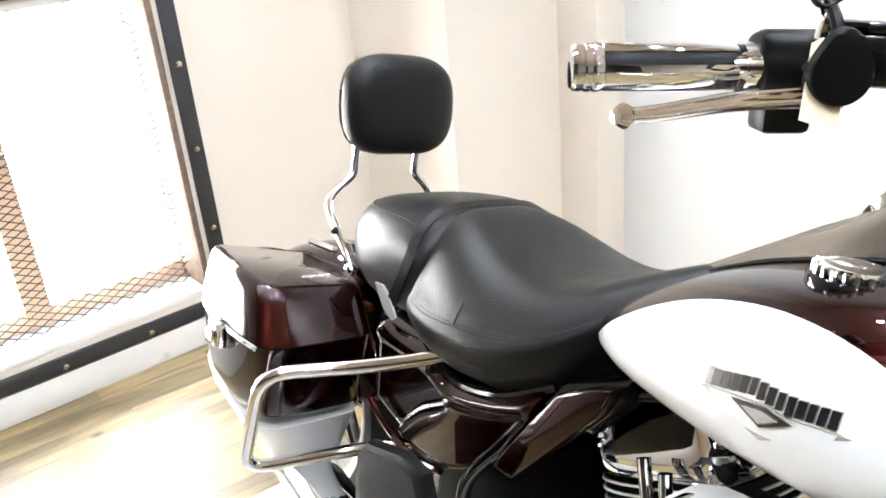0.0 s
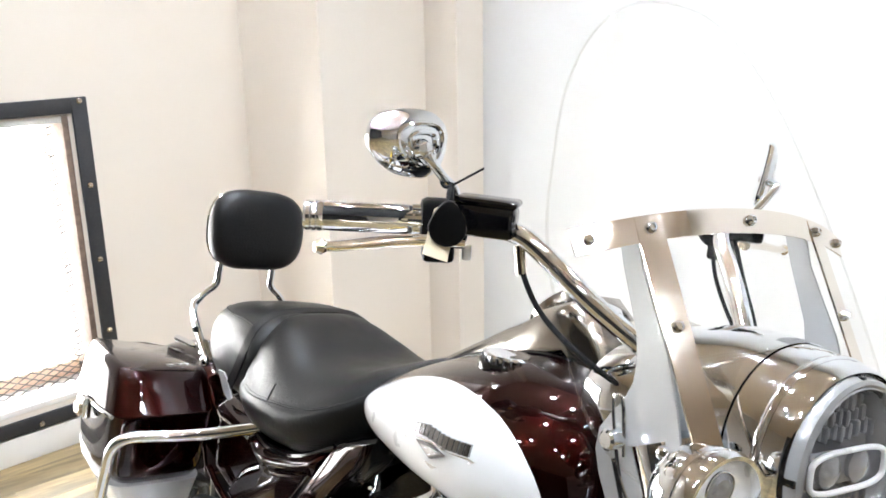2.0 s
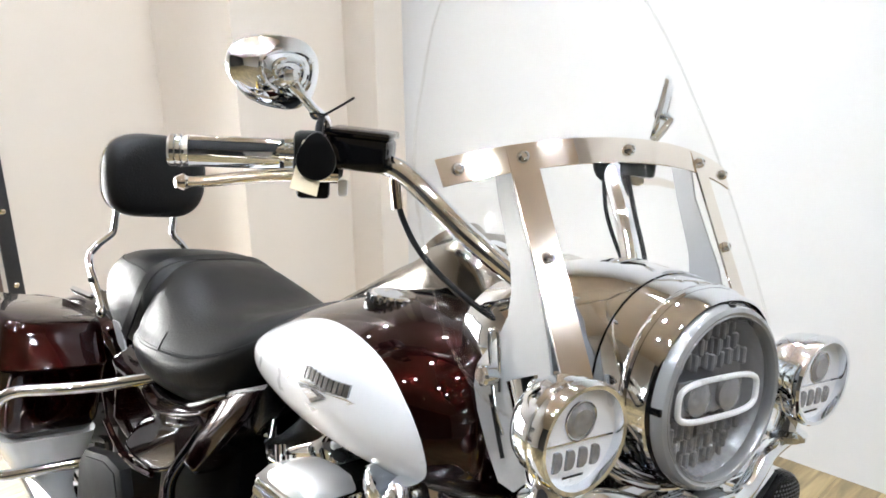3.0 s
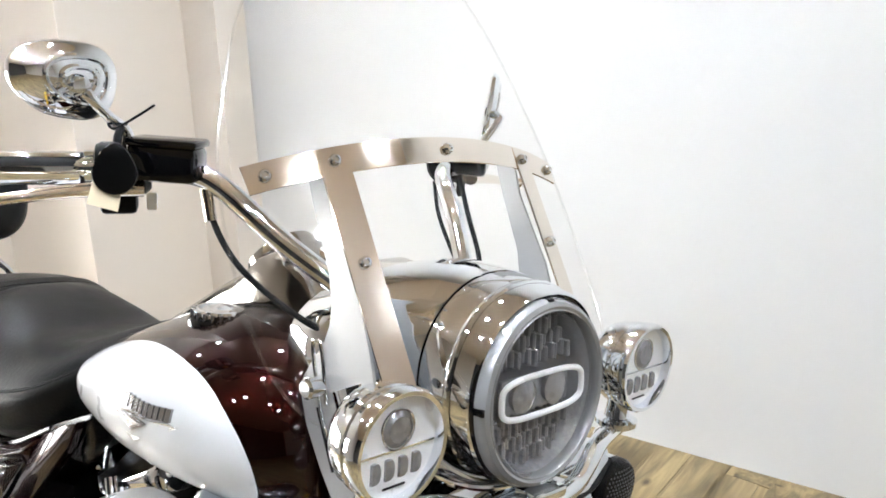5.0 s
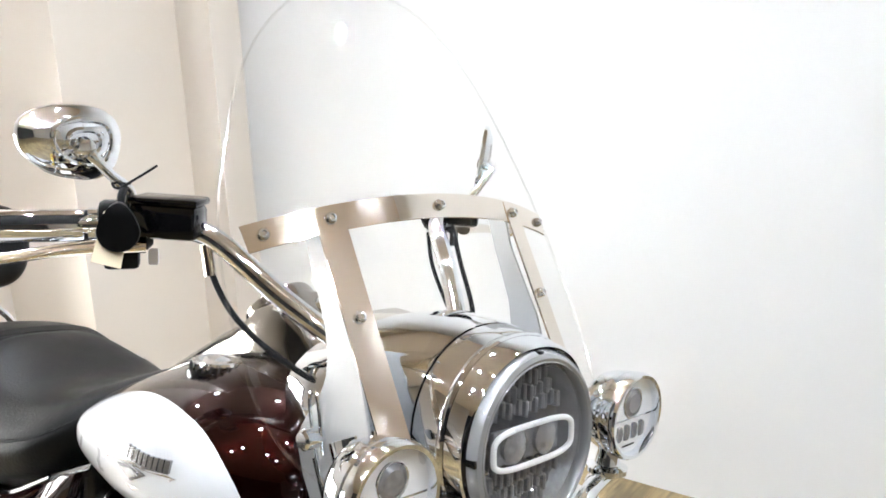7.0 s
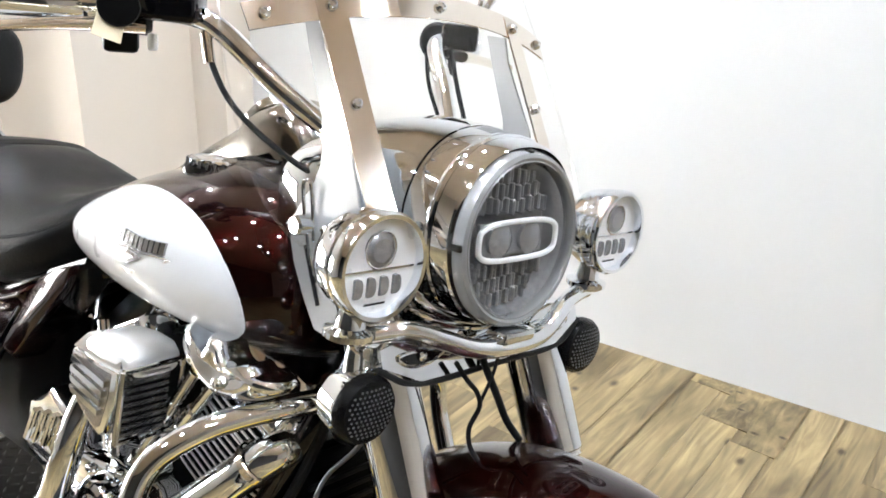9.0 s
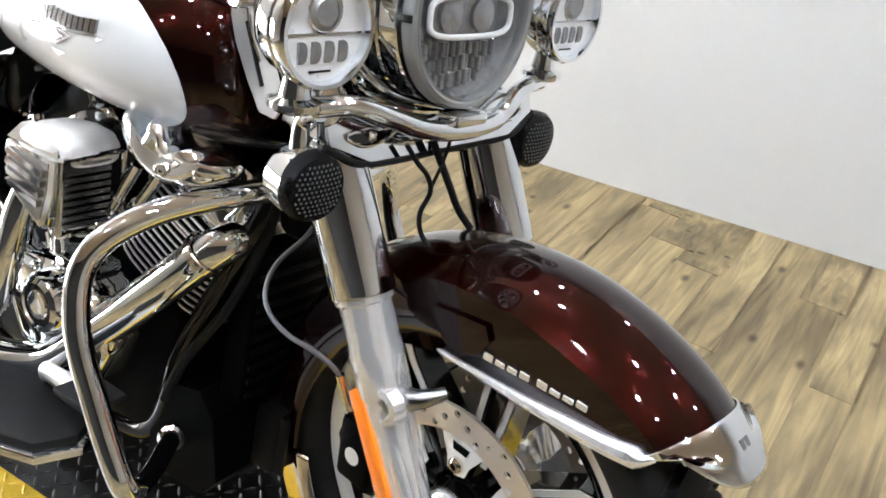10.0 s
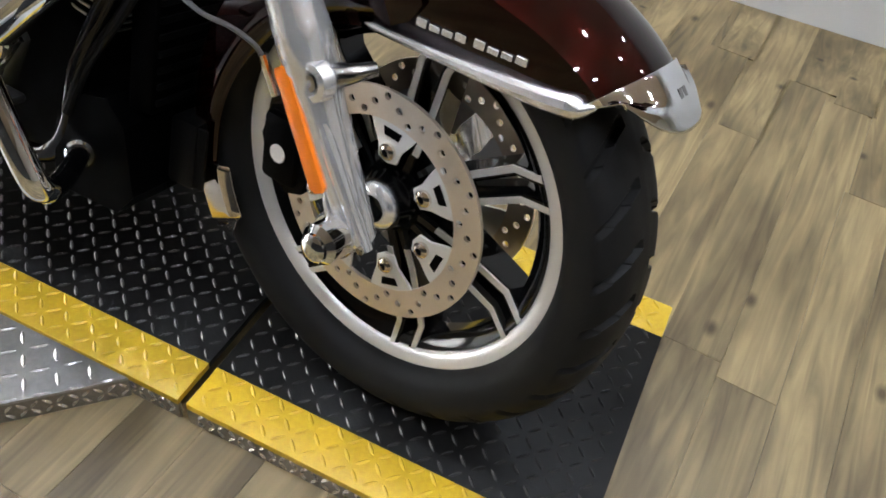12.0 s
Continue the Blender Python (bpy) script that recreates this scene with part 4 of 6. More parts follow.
# passing lamps, signals and their bar
for s in (-1, 1):
    c = Vector((-0.129, 0.1975 * s - 0.0095, 0.873))
    PL_M = aim(c, (1, 0.0, 0.02))
    lamp = fore("passing_lamp", lathe([(0, -0.064), (0.020, -0.063), (0.035, -0.057), (0.045, -0.046), (0.0500, -0.034), (0.0508, -0.022), (0.0525, -0.021), (0.0525, -0.017), (0.0510, -0.016), (0.0515, -0.009), (0.0545, -0.007), (0.0550, 0.002), (0.0525, 0.0070), (0.0485, 0.0065), (0.0475, -0.006)], PL_M, 56), CHROME, "round chrome passing lamp with four small optics under one large")
    fore("lamp_face", lathe([(0, -0.004), (0.0478, -0.004), (0.0478, -0.006), (0, -0.006)], PL_M, 40), LAMP_WHITE, "", lamp)
    FM = PL_M
    # which way is up in the face
    upv = (FM.to_3x3() @ Vector((0, 1, 0)))
    if upv.z < 0:
        FM = FM @ Matrix.Rotation(radians(180), 4, "Z")
    fore("projector", lathe([(0, 0.0), (0.012, 0.0005), (0.0165, -0.003), (0.0175, -0.0035), (0.0175, -0.005), (0, -0.005)], FM @ pose(0, 0.016, 0.0), 28), LAMP_DARK, "", lamp)
    fore("projector_ring", tube([FM @ Vector((0.0185 * math.cos(t), 0.016 + 0.0185 * math.sin(t), -0.003)) for t in [2 * math.pi * k / 24 for k in range(25)]], 0.0016, 8, 1), CHROME, "", lamp)
    for i in range(4):
        u = -0.024 + 0.016 * i
        bm = plate([(u - 0.0050, -0.030), (u + 0.0010, -0.030), (u + 0.0045, -0.0275), (u + 0.0058, -0.0225), (u + 0.0055, -0.0160), (u + 0.0035, -0.0115), (u, -0.0100), (u - 0.0050, -0.0105)], 0.004, FM @ pose(0, 0, -0.005), 0.001)
        fore("small_optic", bm, LAMP_DARK, "", lamp, smooth=False)
    fore("divider", plate([(-0.045, -0.0045), (0.045, -0.0045), (0.045, -0.0025), (-0.045, -0.0025)], 0.002, FM @ pose(0, 0, -0.0045)), CHROME, "", lamp, smooth=False)
    fore("small_mark", plate([(-0.014, -0.039), (0.012, -0.039), (0.012, -0.037), (-0.014, -0.037)], 0.001, FM @ pose(0, 0, -0.0042)), PLASTIC, "", lamp, smooth=False)
    fore("lens", lathe([(0, 0.0085), (0.03, 0.007), (0.0480, 0.003)], PL_M, 36), LENS, "", lamp)
    # stem and base
    fore("stem", lathe([(0, 0), (0.020, 0), (0.026, 0.004), (0.026, 0.010), (0.016, 0.014), (0.013, 0.03), (0.0165, 0.048), (0, 0.05)], aim(c + Vector((-0.024, -0.010, -0.080)), (0, 0, 1)), 24), CHROME, "", lamp)
    sc = Vector((-0.150, 0.1865 * s - 0.002, 0.711))
    SM = aim(sc, (1, 0, 0.02))
    sig = fore("turn_signal", lathe([(0, -0.050), (0.020, -0.048), (0.033, -0.036), (0.0365, -0.018), (0.0375, -0.004), (0.0375, 0.0)], SM, 36), CHROME, "chrome turn signal with smoked lens")
    fore("signal_lens", lathe([(0.0378, -0.006), (0.0378, 0.004), (0.034, 0.010), (0.02, 0.0135), (0, 0.0145)], SM, 36), SMOKE, "smoked grey patterned lens", sig)
    bm = bmesh.new()
    for i in range(-6, 7):
        for j in range(-5, 6):
            u, v = (i + 0.5 * (j % 2)) * 0.0056, j * 0.0050
            r = math.hypot(u, v)
            if r < 0.031:
                dome_bolt(SM @ Vector((u, v, float(np.interp(r, (0, 0.02, 0.034), (0.0142, 0.0132, 0.0097))))), SM.to_3x3() @ Vector((0, 0, 1)), 0.0015, 0.0011, bm, 6)
    fore("lens_pattern", bm, HOSE_GREY, "small raised dots on the lens", sig)
    fore("stalk", tube([sc + Vector((-0.024, 0, 0.03)), sc + Vector((-0.026, -s * 0.003, 0.06)), (-0.156, 0.182 * s - 0.002, 0.788)], [0.011, 0.009, 0.012], 14), CHROME, "", sig)
bar_pts = [(-0.158, -0.186, 0.790), (-0.150, -0.163, 0.792), (-0.142, -0.135, 0.789), (-0.132, -0.100, 0.777), (-0.123, -0.055, 0.762), (-0.119, 0, 0.757), (-0.123, 0.055, 0.7590), (-0.130, 0.090, 0.773), (-0.139, 0.120, 0.786), (-0.148, 0.155, 0.790), (-0.156, 0.182, 0.788)]
lbar = fore("lamp_bar", tube(bar_pts, 0.0112, 18, 8), CHROME, "bent chrome lamp bar below the headlamp")
fore("bar_clamp", box(-0.140, -0.108, -0.026, 0.026, 0.764, 0.778, 0.004), CHROME, "", lbar)
# lower cover between the fork legs
cover = fore("fork_bridge_cover", rings([[(x + q * (0.768 - z), y * k, z) for y, z in ((-0.170, 0.768), (-0.170, 0.751), (-0.118, 0.729), (0.118, 0.729), (0.170, 0.751), (0.170, 0.768), (0.10, 0.780), (-0.10, 0.780))] for x, k, q in ((-0.235, 0.96, 0.0), (-0.172, 1.0, 0.3), (-0.158, 0.99, 0.42))]), CHROME, "chrome cover over the lower fork bridge", angle=25)
for s in (-1, 1):
    tri = [(-0.1500, s * 0.070, 0.7585), (-0.1500, s * 0.108, 0.7600), (-0.1500, s * 0.146, 0.7580), (-0.1500, s * 0.128, 0.7465), (-0.1500, s * 0.100, 0.7470), (-0.1500, s * 0.070, 0.7585)]
    tri = [(-0.1568 + 0.42 * (0.768 - z), y, z) for x, y, z in tri]
    # no opening is cut: a flat black face gives the hole's darkness
    bm = bmesh.new()
    bm.faces.new([bm.verts.new(q) for q in tri[:-1]])
    fore("cover_slot", bm, GLOSS_BLACK, "", cover, smooth=False)
    fore("slot_rim", tube(tri, 0.0024, 8, 4), CHROME, "", cover)
    fore("slot_bolt", dome_bolt((-0.1505, s * 0.112, 0.754), (1, 0, 0), 0.006, 0.004), CHROME, "", cover)
fore("cover_gasket", tube([(-0.153, -0.174, 0.749), (-0.143, -0.119, 0.7265), (-0.142, 0.0, 0.7255), (-0.143, 0.119, 0.7265), (-0.153, 0.174, 0.749)], 0.0036, 8, 6), RUBBER, "", cover)
# swept ribs under the nacelle
for dz, dx in ((0.0, 0.0), (0.012, 0.012)):
    fore("nacelle_rib", tube([(-0.215 + dx, -0.128, 0.850 + dz), (-0.185 + dx, -0.112, 0.806 + dz), (-0.166 + dx, -0.070, 0.780 + dz), (-0.158 + dx, 0.0, 0.769 + dz), (-0.166 + dx, 0.070, 0.780 + dz), (-0.185 + dx, 0.112, 0.806 + dz), (-0.215 + dx, 0.128, 0.850 + dz)], 0.0050, 10, 8), CHROME, "", nac)
fore("bridge_bar", rod((-0.185, -0.10, 0.715), (-0.185, 0.10, 0.715), 0.016, 16), CHROME, "chrome bar between the fork legs")
# wiring under the bridge
fore("wiring", tube([(-0.135, -0.074, 0.745), (-0.127, -0.060, 0.724), (-0.124, -0.044, 0.707), (-0.124, -0.035, 0.686), (-0.126, -0.045, 0.662), (-0.122, -0.044, 0.640), (-0.110, -0.040, 0.625)], 0.0030, 10, 6), HOSE, "black wiring in a loom")
fore("wiring", tube([(-0.130, -0.008, 0.742), (-0.126, -0.018, 0.722), (-0.124, -0.031, 0.700), (-0.124, -0.037, 0.688)], 0.0022, 8, 6), HOSE, "black wiring in a loom")
fore("brake_hose", tube([(-0.136, -0.032, 0.745), (-0.128, -0.020, 0.718), (-0.125, -0.002, 0.688), (-0.122, 0.018, 0.655), (-0.112, 0.036, 0.630)], 0.0046, 10, 6), HOSE, "black brake hose")
fore("brake_hose", tube([(-0.200, -0.105, 0.680), (-0.226, -0.118, 0.612), (-0.252, -0.140, 0.566), (-0.252, -0.155, 0.534), (-0.229, -0.165, 0.516), (-0.190, -0.168, 0.508), (-0.150, -0.164, 0.507), (-0.124, -0.155, 0.496), (-0.114, -0.147, 0.480)], 0.0030, 10, 8), HOSE_GREY, "grey braided brake hose")
fore("hose_fitting", rod((-0.117, -0.149, 0.487), (-0.106, -0.136, 0.440), 0.0055, 10), BRUSHED, "steel hose fitting")

# windshield: reclined, swept back at the sides
def screen(y, z, off=0.0):
    x = -0.312 - (z - 1.113) * 0.60 - 0.95 * y * y - (0.10 * (z - 1.113) ** 2 if z > 1.113 else 0)
    return Vector((x + off, y, z + off * 0.5))


halfw = [(0.840, 0.0), (0.842, 0.10), (0.850, 0.180), (0.868, 0.230), (0.900, 0.255), (0.95, 0.266), (1.03, 0.266), (1.10, 0.256), (1.17, 0.232), (1.24, 0.202), (1.30, 0.160), (1.345, 0.108), (1.366, 0.055), (1.372, 0.0)]
outl = spline([(w, z, 0) for z, w in halfw], 5)
bm = bmesh.new()
loops = []
for p in outl[1:-1]:
    loops.append([screen(p.x * k / 12, p.y) for k in range(-12, 13)])
rings(loops, bm, closed=False)
ws = fore("windshield", bm, CLEAR, "tall clear acrylic windshield with chrome brackets")
sol = ws.modifiers.new("thickness", "SOLIDIFY")
sol.thickness, sol.offset = 0.004, 0
ws.visible_shadow = False
edge_pts = [screen(p.x, p.y) for p in outl] + [screen(-p.x, p.y) for p in outl[::-1]]
EDGE_GLASS = glass("acrylic_edge", (0.978, 0.98, 0.978), 0.12, 0.22, 0.06)
fore("polished_edge", tube(edge_pts, 0.0017, 8, 1), EDGE_GLASS, "polished edge of the acrylic", ws).visible_shadow = False


def band(path, w, t, nrm, bm=None):
    """Flat strip along path; nrm gives its face direction."""
    loops = []
    for k, p in enumerate(path):
        tg = (path[min(k + 1, len(path) - 1)] - path[max(k - 1, 0)]).normalized()
        n = nrm(p).normalized()
        sd = tg.cross(n).normalized()
        loops.append([p + sd * w / 2, p + sd * w / 2 + n * t, p - sd * w / 2 + n * t, p - sd * w / 2])
    return rings(loops, bm)


def face_n(p):
    return Vector((1, 1.9 * p.y, 0.55))


hb = [screen(y, 1.113 - 0.62 * y * y, 0.004) for y in [-0.240 + 0.48 * k / 30 for k in range(31)]]
fore("cross_band", band(hb, 0.030, 0.0025, face_n), BRUSHED, "polished horizontal bracket band", ws, smooth=False)
for y in (-0.222, -0.149, 0, 0.149, 0.222):
    q = screen(y, 1.113 - 0.62 * y * y, 0.0065)
    fore("bracket_bolt", dome_bolt(q, face_n(q), 0.0068, 0.007), CHROME, "", ws)
for s in (-1, 1):
    vb = [screen(0.149 * s + (0.0 if z > 0.93 else s * 0.0), z, 0.0045) for z in [1.111 - 0.255 * k / 16 for k in range(17)]]
    fore("upright_band", band(vb, 0.034, 0.0025, face_n), BRUSHED, "polished upright bracket band", ws, smooth=False)
    q = screen(0.149 * s, 1.003, 0.007)
    fore("bracket_bolt", dome_bolt(q, face_n(q), 0.0066, 0.007), CHROME, "", ws)
    # inner side plate: a slim arm that sweeps back and widens beside the nacelle
    arm = [(-0.361, 1.090), (-0.345, 1.052), (-0.328, 1.018), (-0.312, 0.985), (-0.305, 0.955), (-0.306, 0.930), (-0.316, 0.906), (-0.333, 0.884), (-0.347, 0.862), (-0.349, 0.835), (-0.338, 0.808), (-0.312, 0.770), (-0.288, 0.742), (-0.262, 0.742), (-0.238, 0.770), (-0.226, 0.810), (-0.224, 0.850), (-0.230, 0.890), (-0.240, 0.920), (-0.265, 0.977), (-0.300, 1.030), (-0.318, 1.058), (-0.330, 1.090)]
    bm = bmesh.new()
    lo, hi = [[bm.verts.new((x, s * (0.150 + d), z)) for x, z in arm] for d in (0.0, 0.0035)]
    bm.faces.new(lo)
    bm.faces.new(hi)
    for k in range(len(arm)):
        bm.faces.new((lo[k], lo[k - 1], hi[k - 1], hi[k]))
    fore("side_plate", bm, PLATE_STEEL, "polished swept side plate", ws, smooth=False)
    fore("plate_slot", tube([(-0.318, 0.1535 * s, 0.835), (-0.300, 0.1535 * s, 0.800), (-0.285, 0.1535 * s, 0.772)], 0.003, 8, 4), RUBBER, "", ws)
    for q in ((-0.245, 0.155 * s, 0.872), (-0.222, 0.155 * s, 0.878)):
        fore("bracket_bolt", dome_bolt(q, (0.2, s, 0), 0.009, 0.009), CHROME, "", ws)
    fore("clip_wire", tube([(-0.30, 0.157 * s, 0.845), (-0.308, 0.160 * s, 0.90), (-0.316, 0.160 * s, 0.912), (-0.324, 0.160 * s, 0.90), (-0.305, 0.158 * s, 0.83), (-0.285, 0.158 * s, 0.80)], 0.0022, 8, 6), CHROME, "wire spring clip", ws)
    fore("mount_stud", rod((-0.312, 0.13 * s, 0.862), (-0.312, 0.178 * s, 0.862), 0.012, 16, None, 0.003), CHROME, "", ws)

# handlebar
hbar = [(-0.30, -0.085, 0.93), (-0.315, -0.10, 0.945), (-0.385, -0.155, 1.00), (-0.445, -0.195, 1.052), (-0.475, -0.215, 1.068), (-0.52, -0.245, 1.070), (-0.60, -0.335, 1.064)]
full = hbar[::-1] + [(-0.30, 0, 0.925)] + [(-0.31, 0.075, 0.925), (-0.345, 0.10, 0.93), (-0.42, 0.145, 1.00), (-0.472, 0.165, 1.058), (-0.492, 0.195, 1.070), (-0.525, 0.248, 1.071), (-0.60, 0.335, 1.064)]
bars = fore("handlebar", tube(full, 0.0127, 18, 8), CHROME, "bent chrome handlebar")
for s in (-1, 1):
    g0, g1 = Vector((-0.578, 0.299 * s, 1.065)), Vector((-0.628, 0.398 * s, 1.060))
    gd = (g1 - g0).normalized()
    GM = aim(g0, gd)
    L = (g1 - g0).length
    grip = fore("grip", lathe([(0, 0.0), (0.0175, 0.0), (0.018, 0.002), (0.018, L), (0, L)], GM, 28), RUBBER, "black rubber grip with chrome bands")
    side = gd.cross(Vector((0, 0, 1))).normalized()
    for k in range(3):
        a = radians(-30 + 120 * k)
        bm = lathe([(0.0178, 0.004), (0.0188, 0.006), (0.0190, 0.5 * L), (0.0188, L - 0.002), (0.0178, L)], GM, 14, None, math.degrees(a) - 42, math.degrees(a) + 42)
        fore("chrome_band", bm, CHROME, "", grip)
    bm = lathe([(0, L - 0.001), (0.0188, L), (0.0194, L + 0.002), (0.0194, L + 0.006), (0.0180, L + 0.0075), (0.0194, L + 0.009), (0.0194, L + 0.013), (0.0180, L + 0.0145), (0.0192, L + 0.016), (0.0190, L + 0.021), (0.0165, L + 0.024), (0.006, L + 0.025), (0, L + 0.025)], GM, 32)
    fore("end_cap", bm, CHROME, "ringed chrome grip end", grip)
    bm = lathe([(0, -0.01), (0.0205, -0.01), (0.0205, 0.0), (0, 0.0)], GM, 24)
    fore("collar", bm, CHROME, "", grip)
    # switch housing
    back = -gd
    sw = fore("switch_housing", lathe([(0, -0.072), (0.024, -0.070), (0.030, -0.064), (0.030, -0.018), (0.027, -0.012), (0.020, -0.010), (0, -0.010)], GM, 24), PLASTIC, "black switch housing")
    fore("switch_block", box(-0.020, 0.020, -0.018, 0.018, -0.028, 0.024, 0.006), PLASTIC, "", sw).matrix_basis = Matrix.Translation(g0 + gd * -0.033 + Vector((0.006, 0, -0.022))) @ gd.to_track_quat("X", "Z").to_matrix().to_4x4()
    fore("switch_button", box(-0.006, 0.006, -0.004, 0.004, -0.010, 0.010, 0.003), SATIN, "", sw).matrix_basis = Matrix.Translation(g0 + gd * -0.062 + Vector((0.022, 0, -0.035))) @ gd.to_track_quat("X", "Z").to_matrix().to_4x4()
    # lever
    lv = [(-0.512, 0.262 * s, 1.050), (-0.527, 0.300 * s, 1.048), (-0.540, 0.345 * s, 1.044), (-0.552, 0.40 * s, 1.036), (-0.556, 0.43 * s, 1.034)]
    lv = [Vector(q) for q in lv]
    lever = fore("lever", tube(lv, [0.0125, 0.0115, 0.0098, 0.0085, 0.0075], 14, 8, flat=0.75), BRUSHED, "polished brake lever" if s < 0 else "polished clutch lever")
    fore("lever_ball", lathe([(0, -0.0095), (0.006, -0.0075), (0.0095, 0), (0.006, 0.0075), (0, 0.0095)], aim(lv[-1], (0, s, 0)), 20), BRUSHED, "", lever)
    if s < 0:
        fore("pivot_tab", box(-0.540, -0.527, -0.272, -0.258, 1.044, 1.060, 0.003), YELLOW, "small yellow plastic tab", lever)
    # mirror
    mc = Vector((-0.556, 0.335 * s, 1.163))
    MR = Matrix.Translation(mc) @ Matrix.Rotation(radians(16 if s < 0 else 43), 4, "Z") @ Matrix.Rotation(radians(6), 4, "Y")
    loops = []
    for d, k in ((0.0, 0.97), (0.004, 1.0), (0.010, 0.99), (0.019, 0.90), (0.026, 0.72), (0.031, 0.45), (0.033, 0.12)):
        loop = []
        for q in range(36):
            a = 2 * math.pi * q / 36
            cy, cz = math.cos(a), math.sin(a)
            wy = (0.064 if s < 0 else 0.050) * math.copysign(abs(cy) ** 0.8, cy) * (1 + 0.08 * cz)
            wz = (0.041 if s < 0 else 0.052) * math.copysign(abs(cz) ** 0.85, cz) * (1 - 0.22 * cy * 1) + 0.006 * cy
            loop.append(MR @ Vector((d * (1.0 if s < 0 else 0.55), s * wy * k, wz * k)))
        loops.append(loop)
    mir = fore("mirror", rings(loops), CHROME, "teardrop chrome mirror")
    for kk, dd in ((0.60, 0.0280), (0.34, 0.0315)):
        ridge = [MR @ Vector((dd * (1.0 if s < 0 else 0.5), (MR.inverted() @ p).y * kk, (MR.inverted() @ p).z * kk + 0.004)) for p in loops[0]]
        fore("mirror_ridge", tube([*ridge, ridge[0]], 0.0032, 8, 1), CHROME, "", mir)
    inner = [MR @ (Vector((-0.0012, 0, 0)) + (MR.inverted() @ p) * 0.93 * 1.0) for p in loops[0]]
    bm = bmesh.new()
    bm.faces.new([bm.verts.new(p) for p in inner])
    fore("mirror_glass", bm, CHROME, "", mir, smooth=False)
    stem = [(-0.520, 0.278 * s, 1.092), (-0.519, 0.279 * s, 1.112), (-0.516, 0.300 * s, 1.128), (-0.514, 0.318 * s, 1.145), (-0.522, 0.328 * s, 1.158)]
    if s > 0:
        stem = [(-0.520, 0.278, 1.092), (-0.515, 0.283, 1.102), (-0.503, 0.305, 1.139), (-0.506, 0.312, 1.146), (-0.534, 0.325, 1.150)]
    fore("mirror_stem", tube(stem, [0.008, 0.0065, 0.006, 0.006, 0.008], 12, 6), CHROME, "", mir)
    fore("ball_joint", lathe([(0, -0.012), (0.009, -0.009), (0.012, 0), (0.009, 0.009), (0, 0.012)], aim((-0.520, 0.329 * s, 1.158) if s < 0 else (-0.536, 0.326, 1.151), (1, 0, 0)), 20), CHROME, "", mir)
    # reservoir / clutch housing
    RM = Matrix.Translation((-0.500, 0.238 * s, 1.086)) @ Matrix.Rotation(math.atan2(-0.60 - -0.475, 0.335 - 0.215) * s + radians(90 if s > 0 else -90), 4, "Z")
    res = fore("master_cylinder" if s < 0 else "clutch_clamp", box(-0.026, 0.030, -0.038, 0.036, -0.026, 0.013, 0.007), GLOSS_BLACK, "black brake fluid reservoir" if s < 0 else "black clutch lever clamp")
    res.matrix_basis = STEER @ RM
    if s < 0:
        fore("reservoir_cap", box(-0.028, 0.032, -0.040, 0.038, 0.012, 0.021, 0.004), GLOSS_BLACK, "", res)
        fore("banjo_block", box(-0.012, 0.012, -0.052, -0.030, -0.030, -0.010, 0.003), PLASTIC, "", res)
# cables along the bar
fore("brake_line", tube([(-0.466, -0.210, 1.056), (-0.456, -0.208, 1.022), (-0.432, -0.198, 0.984), (-0.40, -0.182, 0.955), (-0.36, -0.158, 0.928), (-0.33, -0.135, 0.91)], 0.0036, 12, 8), HOSE, "black brake line")
fore("line_ferrule", rod((-0.466, -0.211, 1.054), (-0.457, -0.209, 1.020), 0.0068, 14), BRUSHED, "steel line ferrule")
fore("clutch_cable", tube([(-0.490, 0.215, 1.060), (-0.458, 0.205, 1.010), (-0.420, 0.195, 0.955), (-0.385, 0.165, 0.925), (-0.345, 0.120, 0.912)], 0.0036, 10, 8), HOSE, "black clutch cable")
fore("switch_cable", tube([(-0.485, 0.160, 1.052), (-0.462, 0.150, 1.010), (-0.430, 0.148, 0.965), (-0.385, 0.135, 0.930), (-0.345, 0.100, 0.915)], 0.0030, 10, 8), HOSE, "black switch cable")

# tank: sections x, half width, crest, widest line, floor
TANK = [(-0.895, 0.040, 0.728, 0.718, 0.702), (-0.875, 0.085, 0.738, 0.716, 0.688), (-0.84, 0.130, 0.757, 0.720, 0.672), (-0.78, 0.172, 0.796, 0.733, 0.660), (-0.70, 0.204, 0.836, 0.747, 0.652), (-0.62, 0.228, 0.865, 0.758, 0.648), (-0.54, 0.232, 0.886, 0.758, 0.645), (-0.47, 0.222, 0.886, 0.757, 0.643), (-0.41, 0.200, 0.874, 0.754, 0.645), (-0.365, 0.158, 0.850, 0.750, 0.655), (-0.345, 0.115, 0.825, 0.748, 0.675), (-0.338, 0.06, 0.79, 0.745, 0.71)]
TX = [t[0] for t in TANK]


def tank_at(x):
    return [smooth_at(x, tuple((t[0], t[k]) for t in TANK)) for k in range(1, 5)]


def tank_y(x, z, n=2.25):
    w, top, mid, low = tank_at(x)
    t = min(0.995, abs(z - mid) / ((top - mid) if z > mid else (mid - low)))
    return w * (1 - t ** n) ** (1 / n)


